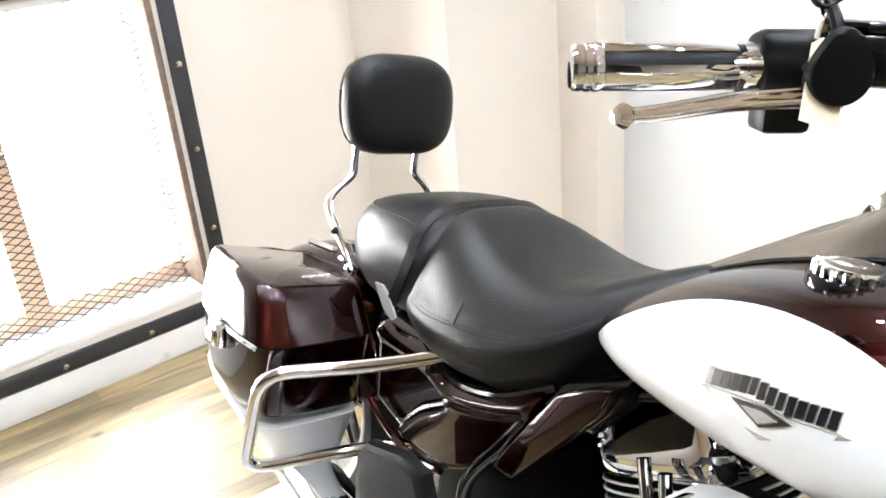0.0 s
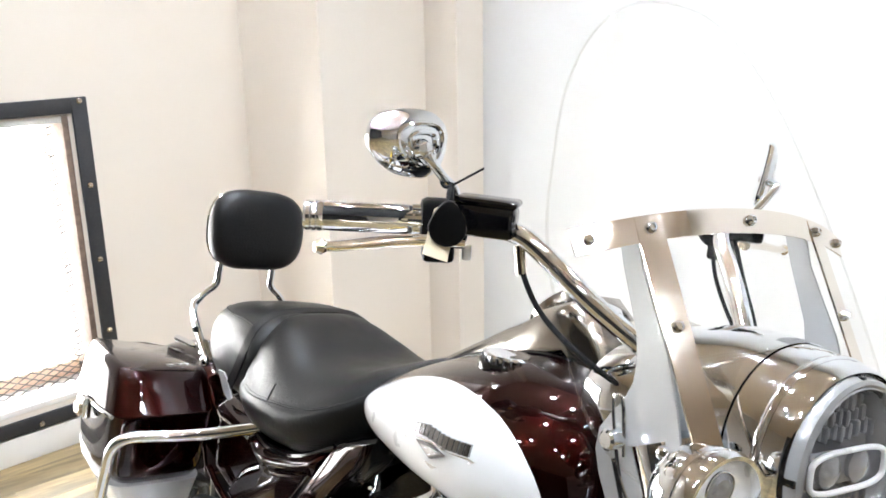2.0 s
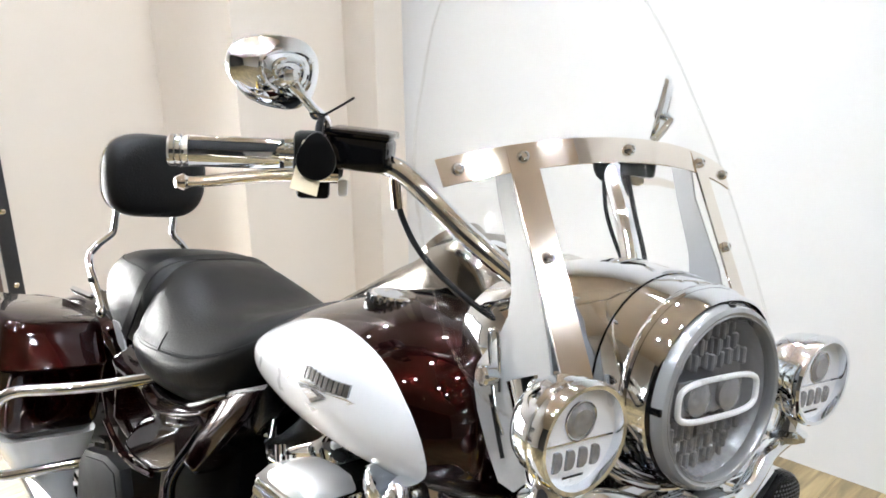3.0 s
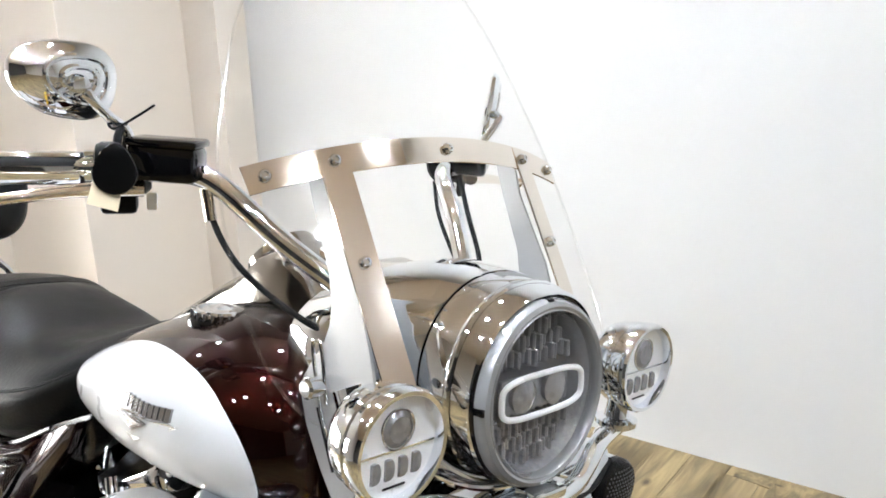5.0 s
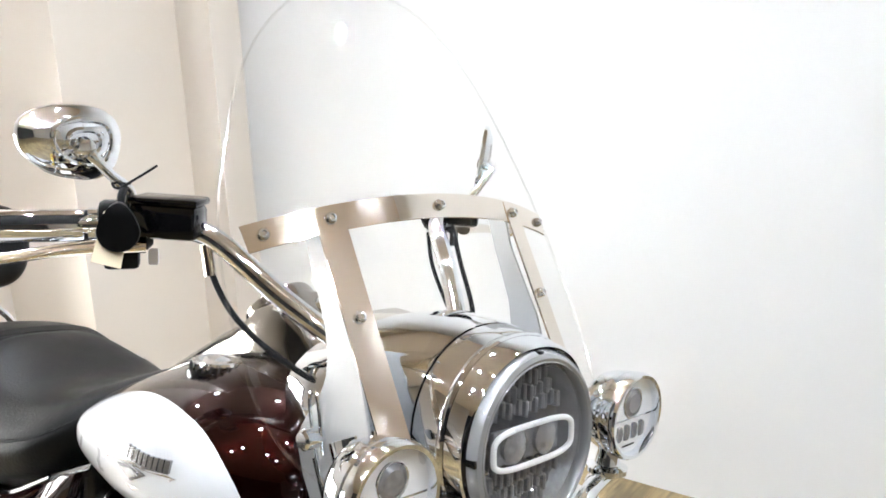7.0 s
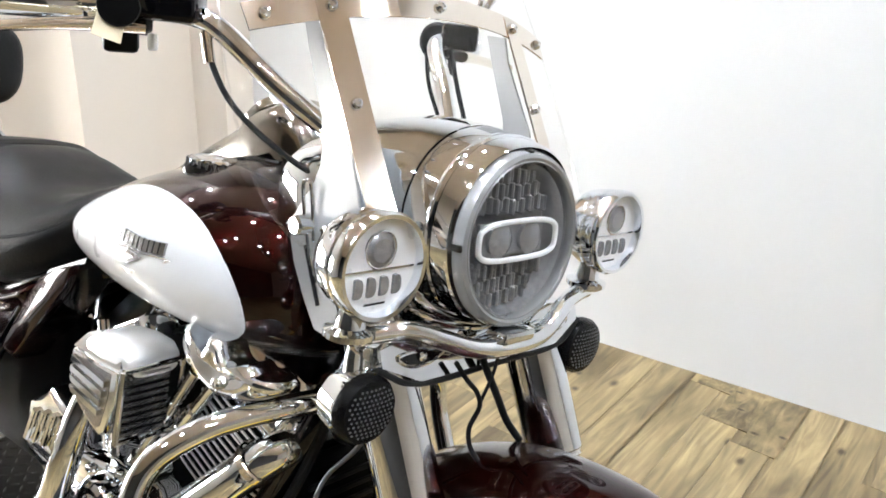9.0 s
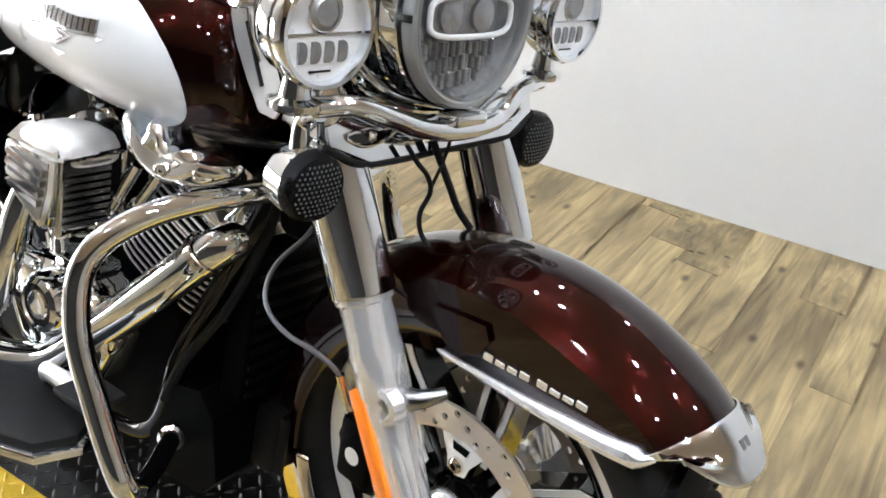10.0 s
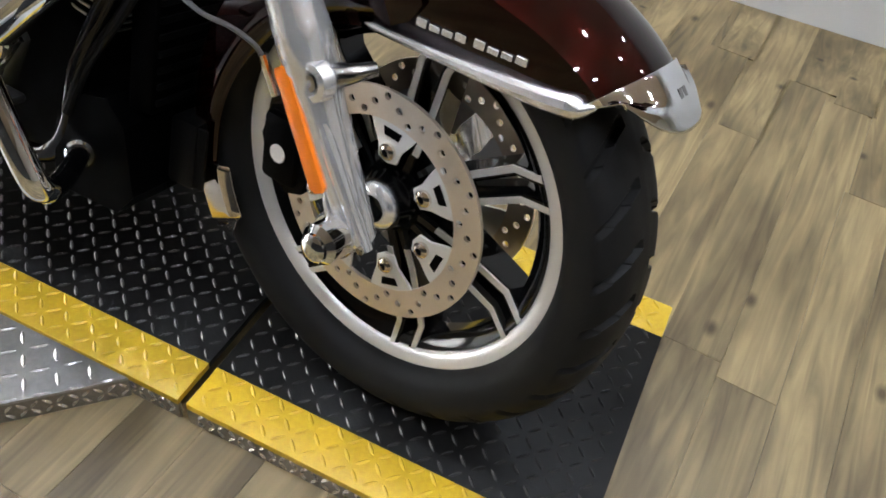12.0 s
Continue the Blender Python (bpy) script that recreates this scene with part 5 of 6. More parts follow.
fine = [TX[0] + (TX[-1] - TX[0]) * k / 40 for k in range(41)]
loops = []
for x in fine:
    w, top, mid, low = tank_at(x)
    loops.append(superring(x, 0, mid, w, top - mid, mid - low, 2.25, 56))
tank = body("fuel_tank", rings(loops), MAROON, "maroon fuel tank with white side panels")
PANEL = [(-0.838, 0.708), (-0.785, 0.757), (-0.71, 0.802), (-0.62, 0.831), (-0.54, 0.836), (-0.47, 0.819), (-0.42, 0.781), (-0.398, 0.735), (-0.405, 0.697), (-0.45, 0.674), (-0.54, 0.668), (-0.65, 0.668), (-0.75, 0.678), (-0.815, 0.690)]
closed = spline([(x, z, 0) for x, z in PANEL + PANEL[:1]], 5)[:-1]
for s in (-1, 1):
    cx, cz = -0.60, 0.755
    bm = bmesh.new()
    loops = []
    for k in range(1, 15):
        f = k / 14
        loop = []
        for p in closed:
            x, z = cx + (p.x - cx) * f, cz + (p.y - cz) * f
            loop.append((x, s * (tank_y(x, z) + 0.0016), z))
        loops.append(loop)
    edge = [(x, y - s * 0.003, z) for x, y, z in loops[-1]]
    rings(loops + [edge], bm, cap=False)
    bm.verts.ensure_lookup_table()
    bm.faces.new(bm.verts[:len(closed)])
    panel = body("side_panel", bm, WHITE, "white painted tank side panel", tank)
    # emblem: bars for letters over a wedge

    def wedge(ol, t0, t1, bm):
        """Raised flat shape that follows the tank's side."""
        lo = [bm.verts.new((x, s * (tank_y(x, z) + t0), z)) for x, z in ol]
        hi = [bm.verts.new((x, s * (tank_y(x, z) + t1), z)) for x, z in ol]
        bm.faces.new(lo)
        bm.faces.new(hi[::-1])
        for k in range(len(ol)):
            bm.faces.new((lo[k], lo[(k + 1) % len(ol)], hi[(k + 1) % len(ol)], hi[k]))
        return bm
    for k in range(14):
        x = -0.6185 + 0.0090 * k
        zc = float(np.interp(k, (0, 5, 9, 13), (0.7690, 0.7785, 0.7755, 0.7790)))
        h = 0.0082 + (0.0008 if k in (0, 9) else 0)
        hw = (0.0035, 0.0038, 0.0033)[k % 3]
        bm = wedge([(x - hw, zc - h), (x + hw, zc - h + 0.0010), (x + hw, zc + h), (x - hw, zc + h - 0.0010)], 0.001, 0.0052, bmesh.new())
        body("badge_bar", bm, DARK_CHROME, "", tank, smooth=False)
    body("badge_wedge", wedge([(-0.629, 0.757), (-0.559, 0.732), (-0.486, 0.768), (-0.500, 0.7695), (-0.534, 0.7645), (-0.560, 0.768), (-0.592, 0.7635), (-0.616, 0.7595)], 0.001, 0.0036, bmesh.new()), FORK_ALU, "chrome emblem wedge", tank, smooth=False)
    body("badge_inset", wedge([(-0.592, 0.7605), (-0.560, 0.7455), (-0.532, 0.7600), (-0.560, 0.7650)], 0.0036, 0.0046, bmesh.new()), DARK_CHROME, "", tank, smooth=False)
    body("badge_inset", wedge([(-0.580, 0.7585), (-0.561, 0.7490), (-0.545, 0.7580), (-0.561, 0.7615)], 0.0046, 0.0060, bmesh.new()), FORK_ALU, "", tank, smooth=False)
    # filler cap / gauge
    zc = 0.868
    CM = aim((-0.572, s * 0.110, zc - 0.003), (0, s * 0.03, 1))
    bm = lathe([(0.028, -0.016), (0.0315, 0.0), (0.0325, 0.009), (0.030, 0.0125), (0.0255, 0.0132), (0.024, 0.0125), (0.012, 0.0145), (0, 0.015)], CM, 48)
    cap = body("fuel_cap" if s < 0 else "fuel_gauge", bm, CHROME, "round knurled chrome fuel cap" if s < 0 else "round knurled chrome fuel gauge", tank)
    for k in range(20):
        a = 2 * math.pi * k / 20
        body("knurl", rod(CM @ Vector((0.0335 * math.cos(a), 0.0335 * math.sin(a), 0.002)), CM @ Vector((0.0335 * math.cos(a), 0.0335 * math.sin(a), 0.011)), 0.0026, 8), CHROME, "", cap)
    body("cap_seat", lathe([(0.030, -0.022), (0.0395, -0.022), (0.0395, -0.002), (0.037, 0.002), (0.030, 0.002)], CM, 40), GLOSS_BLACK, "", cap)

# console and instrument pod on the tank
CON = [(-0.875, 0.022, 0.738), (-0.82, 0.034, 0.783), (-0.76, 0.042, 0.822), (-0.70, 0.049, 0.860), (-0.65, 0.056, 0.892), (-0.615, 0.060, 0.912), (-0.592, 0.062, 0.930), (-0.57, 0.063, 0.952), (-0.52, 0.064, 0.972), (-0.485, 0.058, 0.950), (-0.455, 0.050, 0.905), (-0.435, 0.036, 0.86)]
cons = body("console", rings([[(x, w * c, z + zz) for c, zz in ((-1, -0.075), (-1, -0.030), (-0.92, -0.013), (-0.7, -0.003), (0, 0), (0.7, -0.003), (0.92, -0.013), (1, -0.030), (1, -0.075))] for x, w, z in CON], closed=True), CONSOLE_GREY, "chrome tank console with round speedometer pod", angle=40)


def tank_z(x, y):
    """Height of the tank's upper skin."""
    w, top, mid, low = tank_at(x)
    return mid + (top - mid) * (1 - min(0.99, abs(y) / w) ** 2.25) ** (1 / 2.25)


for s in (-1, 1):
    body("console_trim", tube([(x, s * w * 1.02, tank_z(x, w) + 0.001) for x, w, z in [(-0.83 + 0.03 * k, float(np.interp(-0.83 + 0.03 * k, [q[0] for q in CON], [q[1] for q in CON])), 0) for k in range(12)]], 0.0035, 8, 3), GLOSS_BLACK, "", cons)
SPM = aim((-0.580, 0, 0.935), (-0.75, 0, 0.66))
body("speedometer", lathe([(0.050, -0.03), (0.052, 0.002), (0.050, 0.010), (0.045, 0.012), (0.044, 0.008), (0, 0.008)], SPM, 48), CONSOLE_GREY, "", cons)
body("dial", lathe([(0, 0.0085), (0.0435, 0.0085), (0.0435, 0.0082), (0, 0.0082)], SPM, 40), GLOSS_BLACK, "", cons)
body("ignition_knob", lathe([(0, 0), (0.017, 0), (0.018, 0.008), (0.014, 0.014), (0, 0.016)], aim((-0.50, 0, 0.948), (0.25, 0, 1)), 24), CHROME, "", cons)
# fork head cover and clamps between tank and nacelle
body("neck", rings([superring(x, 0, z, w, h, h, 2.4, 24) for x, z, w, h in ((-0.45, 0.76, 0.09, 0.10), (-0.38, 0.80, 0.085, 0.10), (-0.345, 0.83, 0.06, 0.08))]), GLOSS_BLACK, "black frame head")
fore("riser", rod((-0.335, -0.05, 0.90), (-0.305, -0.05, 0.95), 0.017, 18, None, 0.004), CHROME, "chrome bar riser")
fore("riser", rod((-0.335, 0.05, 0.90), (-0.305, 0.05, 0.95), 0.017, 18, None, 0.004), CHROME, "chrome bar riser")
fore("riser_clamp", box(-0.335, -0.276, -0.07, 0.07, 0.930, 0.958, 0.008), CHROME, "chrome bar clamp")
fore("clamp_cover", box(-0.44, -0.335, -0.055, 0.065, 0.925, 0.962, 0.012), BRUSHED, "chrome bar clamp cover")

# seat: sections x, half width, crest, seam line at the side, lowest edge
RIDER = ((-0.735, 0.022, 0.812, 0.804, 0.795), (-0.765, 0.062, 0.811, 0.793, 0.772), (-0.80, 0.105, 0.798, 0.762, 0.716), (-0.845, 0.147, 0.777, 0.720, 0.650), (-0.89, 0.172, 0.756, 0.692, 0.617), (-0.95, 0.187, 0.742, 0.670, 0.594), (-1.01, 0.192, 0.742, 0.660, 0.587), (-1.07, 0.188, 0.757, 0.650, 0.582), (-1.12, 0.178, 0.770, 0.643, 0.586), (-1.155, 0.167, 0.776, 0.642, 0.592), (-1.182, 0.156, 0.776, 0.645, 0.600), (-1.196, 0.140, 0.766, 0.650, 0.61), (-1.202, 0.120, 0.750, 0.655, 0.62))
PILLION = ((-1.150, 0.120, 0.745, 0.690, 0.62), (-1.165, 0.142, 0.766, 0.712, 0.612), (-1.19, 0.149, 0.774, 0.722, 0.605), (-1.25, 0.147, 0.775, 0.725, 0.60), (-1.32, 0.139, 0.766, 0.720, 0.60), (-1.38, 0.125, 0.753, 0.710, 0.605), (-1.42, 0.107, 0.738, 0.698, 0.612), (-1.445, 0.082, 0.720, 0.686, 0.63), (-1.456, 0.045, 0.702, 0.678, 0.65))
# across the seat: share of the half width, then how far from crest to seam (0 to 1) and on to the lowest edge (1 to 2)
ACROSS = ((0.0, 0.0, 0.0), (0.13, 0.34, 0.02), (0.25, 0.60, 0.10), (0.36, 0.80, 0.32), (0.45, 0.92, 0.63), (0.55, 0.98, 0.89), (0.60, 1.0, 1.0), (0.65, 1.035, 1.10), (0.72, 1.045, 1.28), (0.80, 1.03, 1.5), (0.89, 0.985, 1.75), (1.0, 0.88, 2.0))
ACROSS_Y, ACROSS_Z = tuple((a, b) for a, b, c in ACROSS), tuple((a, c) for a, b, c in ACROSS)


def seat_point(secs, x, u, lift=0.0):
    """u from -1 (right lower edge) over the crest to 1; 0.6 lies on the seam."""
    w, top, seam, low = [smooth_at(-x, tuple((-q[0], q[k]) for q in secs)) for k in (1, 2, 3, 4)]
    a = abs(u)
    y, v = w * smooth_at(a, ACROSS_Y), smooth_at(a, ACROSS_Z)
    z = top + (seam - top) * min(v, 1.0) + (low - seam) * max(0.0, v - 1.0)
    n = Vector((0, math.copysign(min(1.0, a / 0.6), u), max(0.0, 1 - a / 0.7))).normalized()
    return Vector((x, math.copysign(y, u), z)) + n * lift


def seat_mesh(secs, nx=48, nu=49):
    x0, x1 = secs[0][0], secs[-1][0]
    loops = []
    for k in range(nx + 1):
        f = 0.5 - 0.5 * math.cos(math.pi * k / nx)
        x = x0 + (x1 - x0) * (0.5 * f + 0.5 * k / nx)
        loops.append([seat_point(secs, x, -1 + 2 * q / (nu - 1)) for q in range(nu)])
    return rings(loops)


seat = body("seat", seat_mesh(RIDER), LEATHER, "black leather two-up seat with stitched seams", angle=70)
body("pillion_pad", seat_mesh(PILLION), LEATHER, "black leather pillion pad", seat, angle=70)
for s in (-1, 1):
    for du, r in ((0.0, 0.0014), (-0.022, 0.0007)):
        st = [seat_point(RIDER, x, s * (0.6 + du), 0.0006) for x in (-0.80, -0.84, -0.88, -0.92, -0.96, -1.0, -1.04, -1.08, -1.12, -1.15)]
        body("seam", tube(st, r, 6, 6), THREAD, "", seat)
    st = [seat_point(RIDER, -1.035, s * u, 0.0006) for u in (0.46, 0.53, 0.60)]
    body("seam", tube(st, 0.0011, 6, 6), THREAD, "", seat)
    st = [seat_point(PILLION, x, s * u, 0.0006) for x, u in ((-1.19, 0.44), (-1.25, 0.43), (-1.32, 0.42), (-1.38, 0.38), (-1.42, 0.28), (-1.437, 0.1), (-1.44, 0.0))]
    body("seam", tube(st, 0.0012, 6, 8), THREAD, "", seat)
half = [(-1.204, 0.0, 0.774), (-1.204, 0.060, 0.772), (-1.202, 0.100, 0.765), (-1.197, 0.136, 0.742), (-1.196, 0.154, 0.700), (-1.206, 0.160, 0.658), (-1.226, 0.160, 0.615), (-1.238, 0.154, 0.596)]
strap = [Vector(q) for q in spline([(x, -y, z) for x, y, z in half[::-1]] + half[1:], 5)]
body("grab_strap", band(strap, 0.019, 0.004, lambda p: Vector((0.22, p.y * 8, max(0.05, (p.z - 0.66) * 8)))), LEATHER, "black leather strap across the seat", seat)
for s in (-1, 1):
    body("mount_tab", rings([[(x, yy, z) for x, z in ((-1.268, 0.640), (-1.246, 0.642), (-1.222, 0.626), (-1.204, 0.603), (-1.213, 0.596), (-1.236, 0.606))] for yy in (s * 0.166, s * 0.162)]), PLATE_STEEL, "pale metal mounting tab", seat, angle=30)
    body("strap_rivet", dome_bolt((-1.228, s * 0.160, 0.606), (0, s, 0), 0.009, 0.006), CHROME, "", seat)

# sissy bar
sis = body("sissy_bar", tube([(-1.405, -0.118, 0.612), (-1.44, -0.118, 0.640), (-1.505, -0.117, 0.700), (-1.512, -0.098, 0.732), (-1.511, -0.070, 0.758), (-1.509, -0.067, 0.79), (-1.506, -0.066, 0.86)], 0.0075, 14, 8), CHROME, "chrome sissy bar with padded backrest")
body("upright", tube([(-1.405, 0.118, 0.612), (-1.44, 0.118, 0.640), (-1.505, 0.117, 0.700), (-1.512, 0.098, 0.732), (-1.511, 0.070, 0.758), (-1.509, 0.067, 0.79), (-1.506, 0.066, 0.86)], 0.0075, 14, 8), CHROME, "", sis)
PM = Matrix.Translation((-1.484, 0, 0.884)) @ Matrix.Rotation(radians(-6), 4, "Y")


def pad_loop(d, k):
    out = []
    for q in range(48):
        a = 2 * math.pi * q / 48
        c, s2 = math.cos(a), math.sin(a)
        y = 0.115 * math.copysign(abs(c) ** 0.62, c) * (1 - 0.10 * (s2 < 0) * abs(s2))
        z = (0.096 if s2 > 0 else 0.089) * math.copysign(abs(s2) ** 0.66, s2) - 0.006 * (s2 < 0) * (1 - abs(c)) * -1
        out.append(PM @ Vector((d, y * k, z * k)))
    return out


pad = body("backrest", rings([pad_loop(d, k) for d, k in ((-0.020, 0.93), (-0.014, 0.985), (-0.004, 1.0), (0.008, 0.985), (0.020, 0.94), (0.028, 0.85), (0.033, 0.68), (0.0355, 0.4), (0.036, 0.1))]), LEATHER, "black leather backrest pad", sis, angle=70)
body("backrest_shell", rings([pad_loop(d, k) for d, k in ((-0.030, 0.86), (-0.027, 0.955), (-0.021, 0.99), (-0.0165, 0.97))]), CHROME, "chrome backrest shell", sis)
for s in (-1, 1):
    body("side_bracket", rings([[(x, yy, z) for x, z in ((-1.375, 0.600), (-1.375, 0.618), (-1.405, 0.628), (-1.43, 0.652), (-1.465, 0.650), (-1.465, 0.625), (-1.44, 0.605))] for yy in (s * 0.112, s * 0.106)]), CHROME, "", sis, angle=25)
    body("dock_bolt", dome_bolt((-1.40, s * 0.124, 0.616), (0, s, 0), 0.012, 0.012), CHROME, "", sis)
    body("dock_bolt", dome_bolt((-1.462, s * 0.124, 0.668), (0, s, 0), 0.007, 0.01), PLASTIC, "", sis)
    body("dock_stub", rod((-1.47, s * 0.118, 0.628), (-1.535, s * 0.135, 0.63), 0.007, 12, None, 0.003), CHROME, "", sis)
body("luggage_plate", box(-1.49, -1.40, -0.10, 0.10, 0.605, 0.612, 0.002), CHROME, "", sis)

# saddlebags
for s in (-1, 1):
    def hull(z0, z1, xf0, xf1, xr, tp=0.0, yo=0.372, top=False):
        """Rounded box between z0 and z1, its front running from xf0 (low) to xf1 (high)."""
        loops = []
        lv = 15
        for k in range(lv + 1):
            f = k / lv
            z = z0 + (z1 - z0) * f
            xf = xf0 + (xf1 - xf0) * f
            e = 0.0
            if top:
                e = 0.011 * max(0, (f - 0.80) / 0.20) ** 2.4
            else:
                e = 0.012 * max(0, (0.25 - f) / 0.25) ** 2
            yo2 = yo - tp * (1 - f) - e
            xa, xb = xf - e, xr + e
            yi = 0.163 + e * 0.6
            cx, cy, hx, hy = (xa + xb) / 2, (yi + yo2) / 2, (xa - xb) / 2, (yo2 - yi) / 2
            loop = []
            for q in range(56):
                a = 2 * math.pi * q / 56
                c, s2 = math.cos(a), math.sin(a)
                n = 7.0
                loop.append((cx + hx * math.copysign(abs(c) ** (2 / n), c), s * (cy + hy * math.copysign(abs(s2) ** (2 / n), s2)), z))
            loops.append(loop)
        def warp(v):
            x, y, z = v
            t = max(0.0, -1.36 - x)
            g = max(0.12, 1 - 0.13 * (t / 0.14) ** 1.6)
            if top:
                z -= (0.014 * min(1.0, max(0.0, (x + 1.42) / 0.16)) ** 1.5 + 0.016 * (0.376 - abs(y)) / 0.21) * (z - z0) / (z1 - z0)
            return (x, s * (0.163 + (abs(y) - 0.163) * g), z - (0.10 * t + 0.30 * t * t) * (z - 0.275) / 0.38)
        return rings([[warp(v) for v in loop] for loop in loops])
    bag = body("saddlebag", hull(0.4215, 0.562, -1.262, -1.238, -1.70, 0.018), MAROON, "maroon and white hard saddlebag", angle=50)
    body("lower_panel", hull(0.305, 0.420, -1.318, -1.2625, -1.66, 0.070, 0.354), WHITE, "white lower half", bag, angle=50)
    body("lid_seal", hull(0.5625, 0.5675, -1.2405, -1.2405, -1.70, 0, 0.368), RUBBER, "", bag)
    body("lid", hull(0.568, 0.655, -1.232, -1.286, -1.71, -0.024, 0.352, True), MAROON, "maroon lid", bag, angle=50)
    trim = [(-1.25, s * 0.372, 0.5655), (-1.30, s * 0.377, 0.566), (-1.38, s * 0.374, 0.563), (-1.46, s * 0.360, 0.556), (-1.54, s * 0.330, 0.544), (-1.62, s * 0.285, 0.528)]
    body("lid_trim", tube(trim, 0.004, 8, 6), CHROME, "chrome trim along the lid", bag)
    body("latch", box(-1.385, -1.345, min(s * 0.372, s * 0.390), max(s * 0.372, s * 0.390), 0.528, 0.570, 0.006), CHROME, "chrome lid latch", bag)
    body("latch_lever", box(-1.378, -1.352, min(s * 0.388, s * 0.396), max(s * 0.388, s * 0.396), 0.533, 0.556, 0.003), BRUSHED, "", bag)
    # guard rail round the front of the bag
    gp = [(-1.075, s * 0.170, 0.592), (-1.13, s * 0.225, 0.566), (-1.185, s * 0.272, 0.545), (-1.222, s * 0.376, 0.540), (-1.288, s * 0.364, 0.347), (-1.19, s * 0.215, 0.398), (-1.15, s * 0.15, 0.41)]
    body("saddlebag_guard", bent(gp, 0.0105, 0.045, 16), CHROME, "chrome saddlebag guard rail")
    muf = body("muffler", lathe([(0, 0), (0.030, 0), (0.038, 0.02), (0.047, 0.10), (0.048, 0.50), (0.044, 0.60), (0.038, 0.64), (0.034, 0.64), (0.034, 0.60), (0, 0.60)], aim((-1.05, s * 0.262, 0.285), (-1, -s * 0.14, 0.0)), 36), CHROME, "long chrome muffler")
    body("muffler_clamp", lathe([(0.036, 0), (0.040, 0.002), (0.040, 0.02), (0.036, 0.022), (0.034, 0)], aim((-1.05, s * 0.262, 0.285), (-1, 0, 0.02)), 28), BRUSHED, "", muf)
    # folded passenger board
    ol = [(-0.090, -0.045), (-0.082, 0.030), (-0.055, 0.056), (0.03, 0.060), (0.078, 0.045), (0.092, 0.0), (0.086, -0.05), (0.06, -0.068), (-0.06, -0.068)]
    PBM = Matrix.Translation((-1.035, s * 0.252, 0.425)) @ Matrix.Rotation(radians(90), 4, "X") @ Matrix.Rotation(radians(12), 4, "Z")
    pb = body("passenger_board", plate(ol, -0.020 * s, PBM, 0.009), PLASTIC, "folded grey-black passenger footboard")
    body("board_pad", plate([(x * 0.8, y * 0.8) for x, y in ol], -0.004 * s, PBM @ pose(0, 0, 0.018 if s < 0 else -0.018), 0.001), RUBBER, "", pb)
    # side cover: a moulded panel with a rounded upper ridge and a recessed rear field
    TOP = ((-1.245, 0.600), (-1.10, 0.603), (-0.95, 0.614), (-0.880, 0.612))
    LOW = ((-1.245, 0.446), (-1.18, 0.428), (-1.10, 0.418), (-1.036, 0.430), (-0.956, 0.480), (-0.910, 0.545), (-0.880, 0.598))
    RIDGE = ((-1.245, 0.570), (-1.10, 0.566), (-1.04, 0.552), (-0.95, 0.574), (-0.880, 0.603))
    STEP = ((0.40, -1.185), (0.45, -1.155), (0.49, -1.115), (0.515, -1.075), (0.528, -1.060), (0.545, -1.078), (0.565, -1.100), (0.62, -1.100))
    loops = []
    for i in range(61):
        x = -1.245 + 0.365 * i / 60
        zt, zl, zr = smooth_at(x, TOP), smooth_at(x, LOW), smooth_at(x, RIDGE)
        loop = []
        for j in range(41):
            z = zt + (zl - zt) * j / 40
            d = z - zr
            y = 0.182 - (1.1 * d + 14 * d * d if d > 0 else 0.0)
            if d < 0:
                q = min(1.0, -d / 0.028)
                y -= 0.010 * q * q * (3 - 2 * q) + 0.05 * max(0.0, -d - 0.03)
            q = min(1.0, max(0.0, (smooth_at(z, STEP) - x) / 0.014 + 0.5))
            y -= 0.015 * q * q * (3 - 2 * q)
            f = min(j / 40, 1 - j / 40) * 40
            y -= 0.006 * max(0.0, 1 - f / 2) ** 2 + 0.010 * max(0.0, (x + 0.895) / 0.015) ** 2
            loop.append((x, s * y, z))
        loops.append(loop)
    sc = body("side_cover", rings(loops, closed=False, cap=False), MAROON, "glossy maroon moulded side cover", angle=70)
    sol = sc.modifiers.new("thickness", "SOLIDIFY")
    sol.thickness, sol.offset = 0.004, 0.0
    lip = [(x, s * 0.172, z) for x, z in ((-1.238, 0.452), (-1.19, 0.428), (-1.12, 0.413), (-1.045, 0.424))]
    body("cover_lip", tube(lip, 0.006, 8, 6), MAROON, "", sc)
    body("frame_gusset", rings([[(x, yy, z) for x, z in ((-0.845, 0.648), (-0.752, 0.692), (-0.775, 0.640), (-0.85, 0.55), (-0.915, 0.478), (-0.955, 0.482), (-0.90, 0.57))] for yy in (s * 0.11, s * 0.165)]), GLOSS_BLACK, "black frame gusset", angle=30)
    fpan = [(-0.842, 0.640), (-0.800, 0.664), (-0.762, 0.680), (-0.778, 0.640), (-0.815, 0.594), (-0.855, 0.545), (-0.900, 0.492), (-0.935, 0.492), (-0.915, 0.53), (-0.88, 0.585)]
    body("frame_panel", rings([[(-0.845 + (x + 0.845) * k, s * yy, 0.585 + (z - 0.585) * k) for x, z in fpan] for yy, k in ((0.12, 1.0), (0.175, 1.0), (0.179, 0.98), (0.1805, 0.945), (0.181, 0.9))]), MAROON, "maroon frame panel strip", angle=70)
    body("frame_rail", tube([(-1.30, s * 0.11, 0.56), (-1.1, s * 0.13, 0.575), (-0.92, s * 0.14, 0.605), (-0.80, s * 0.12, 0.655), (-0.66, s * 0.08, 0.70)], 0.016, 12, 8), GLOSS_BLACK, "black frame rail")
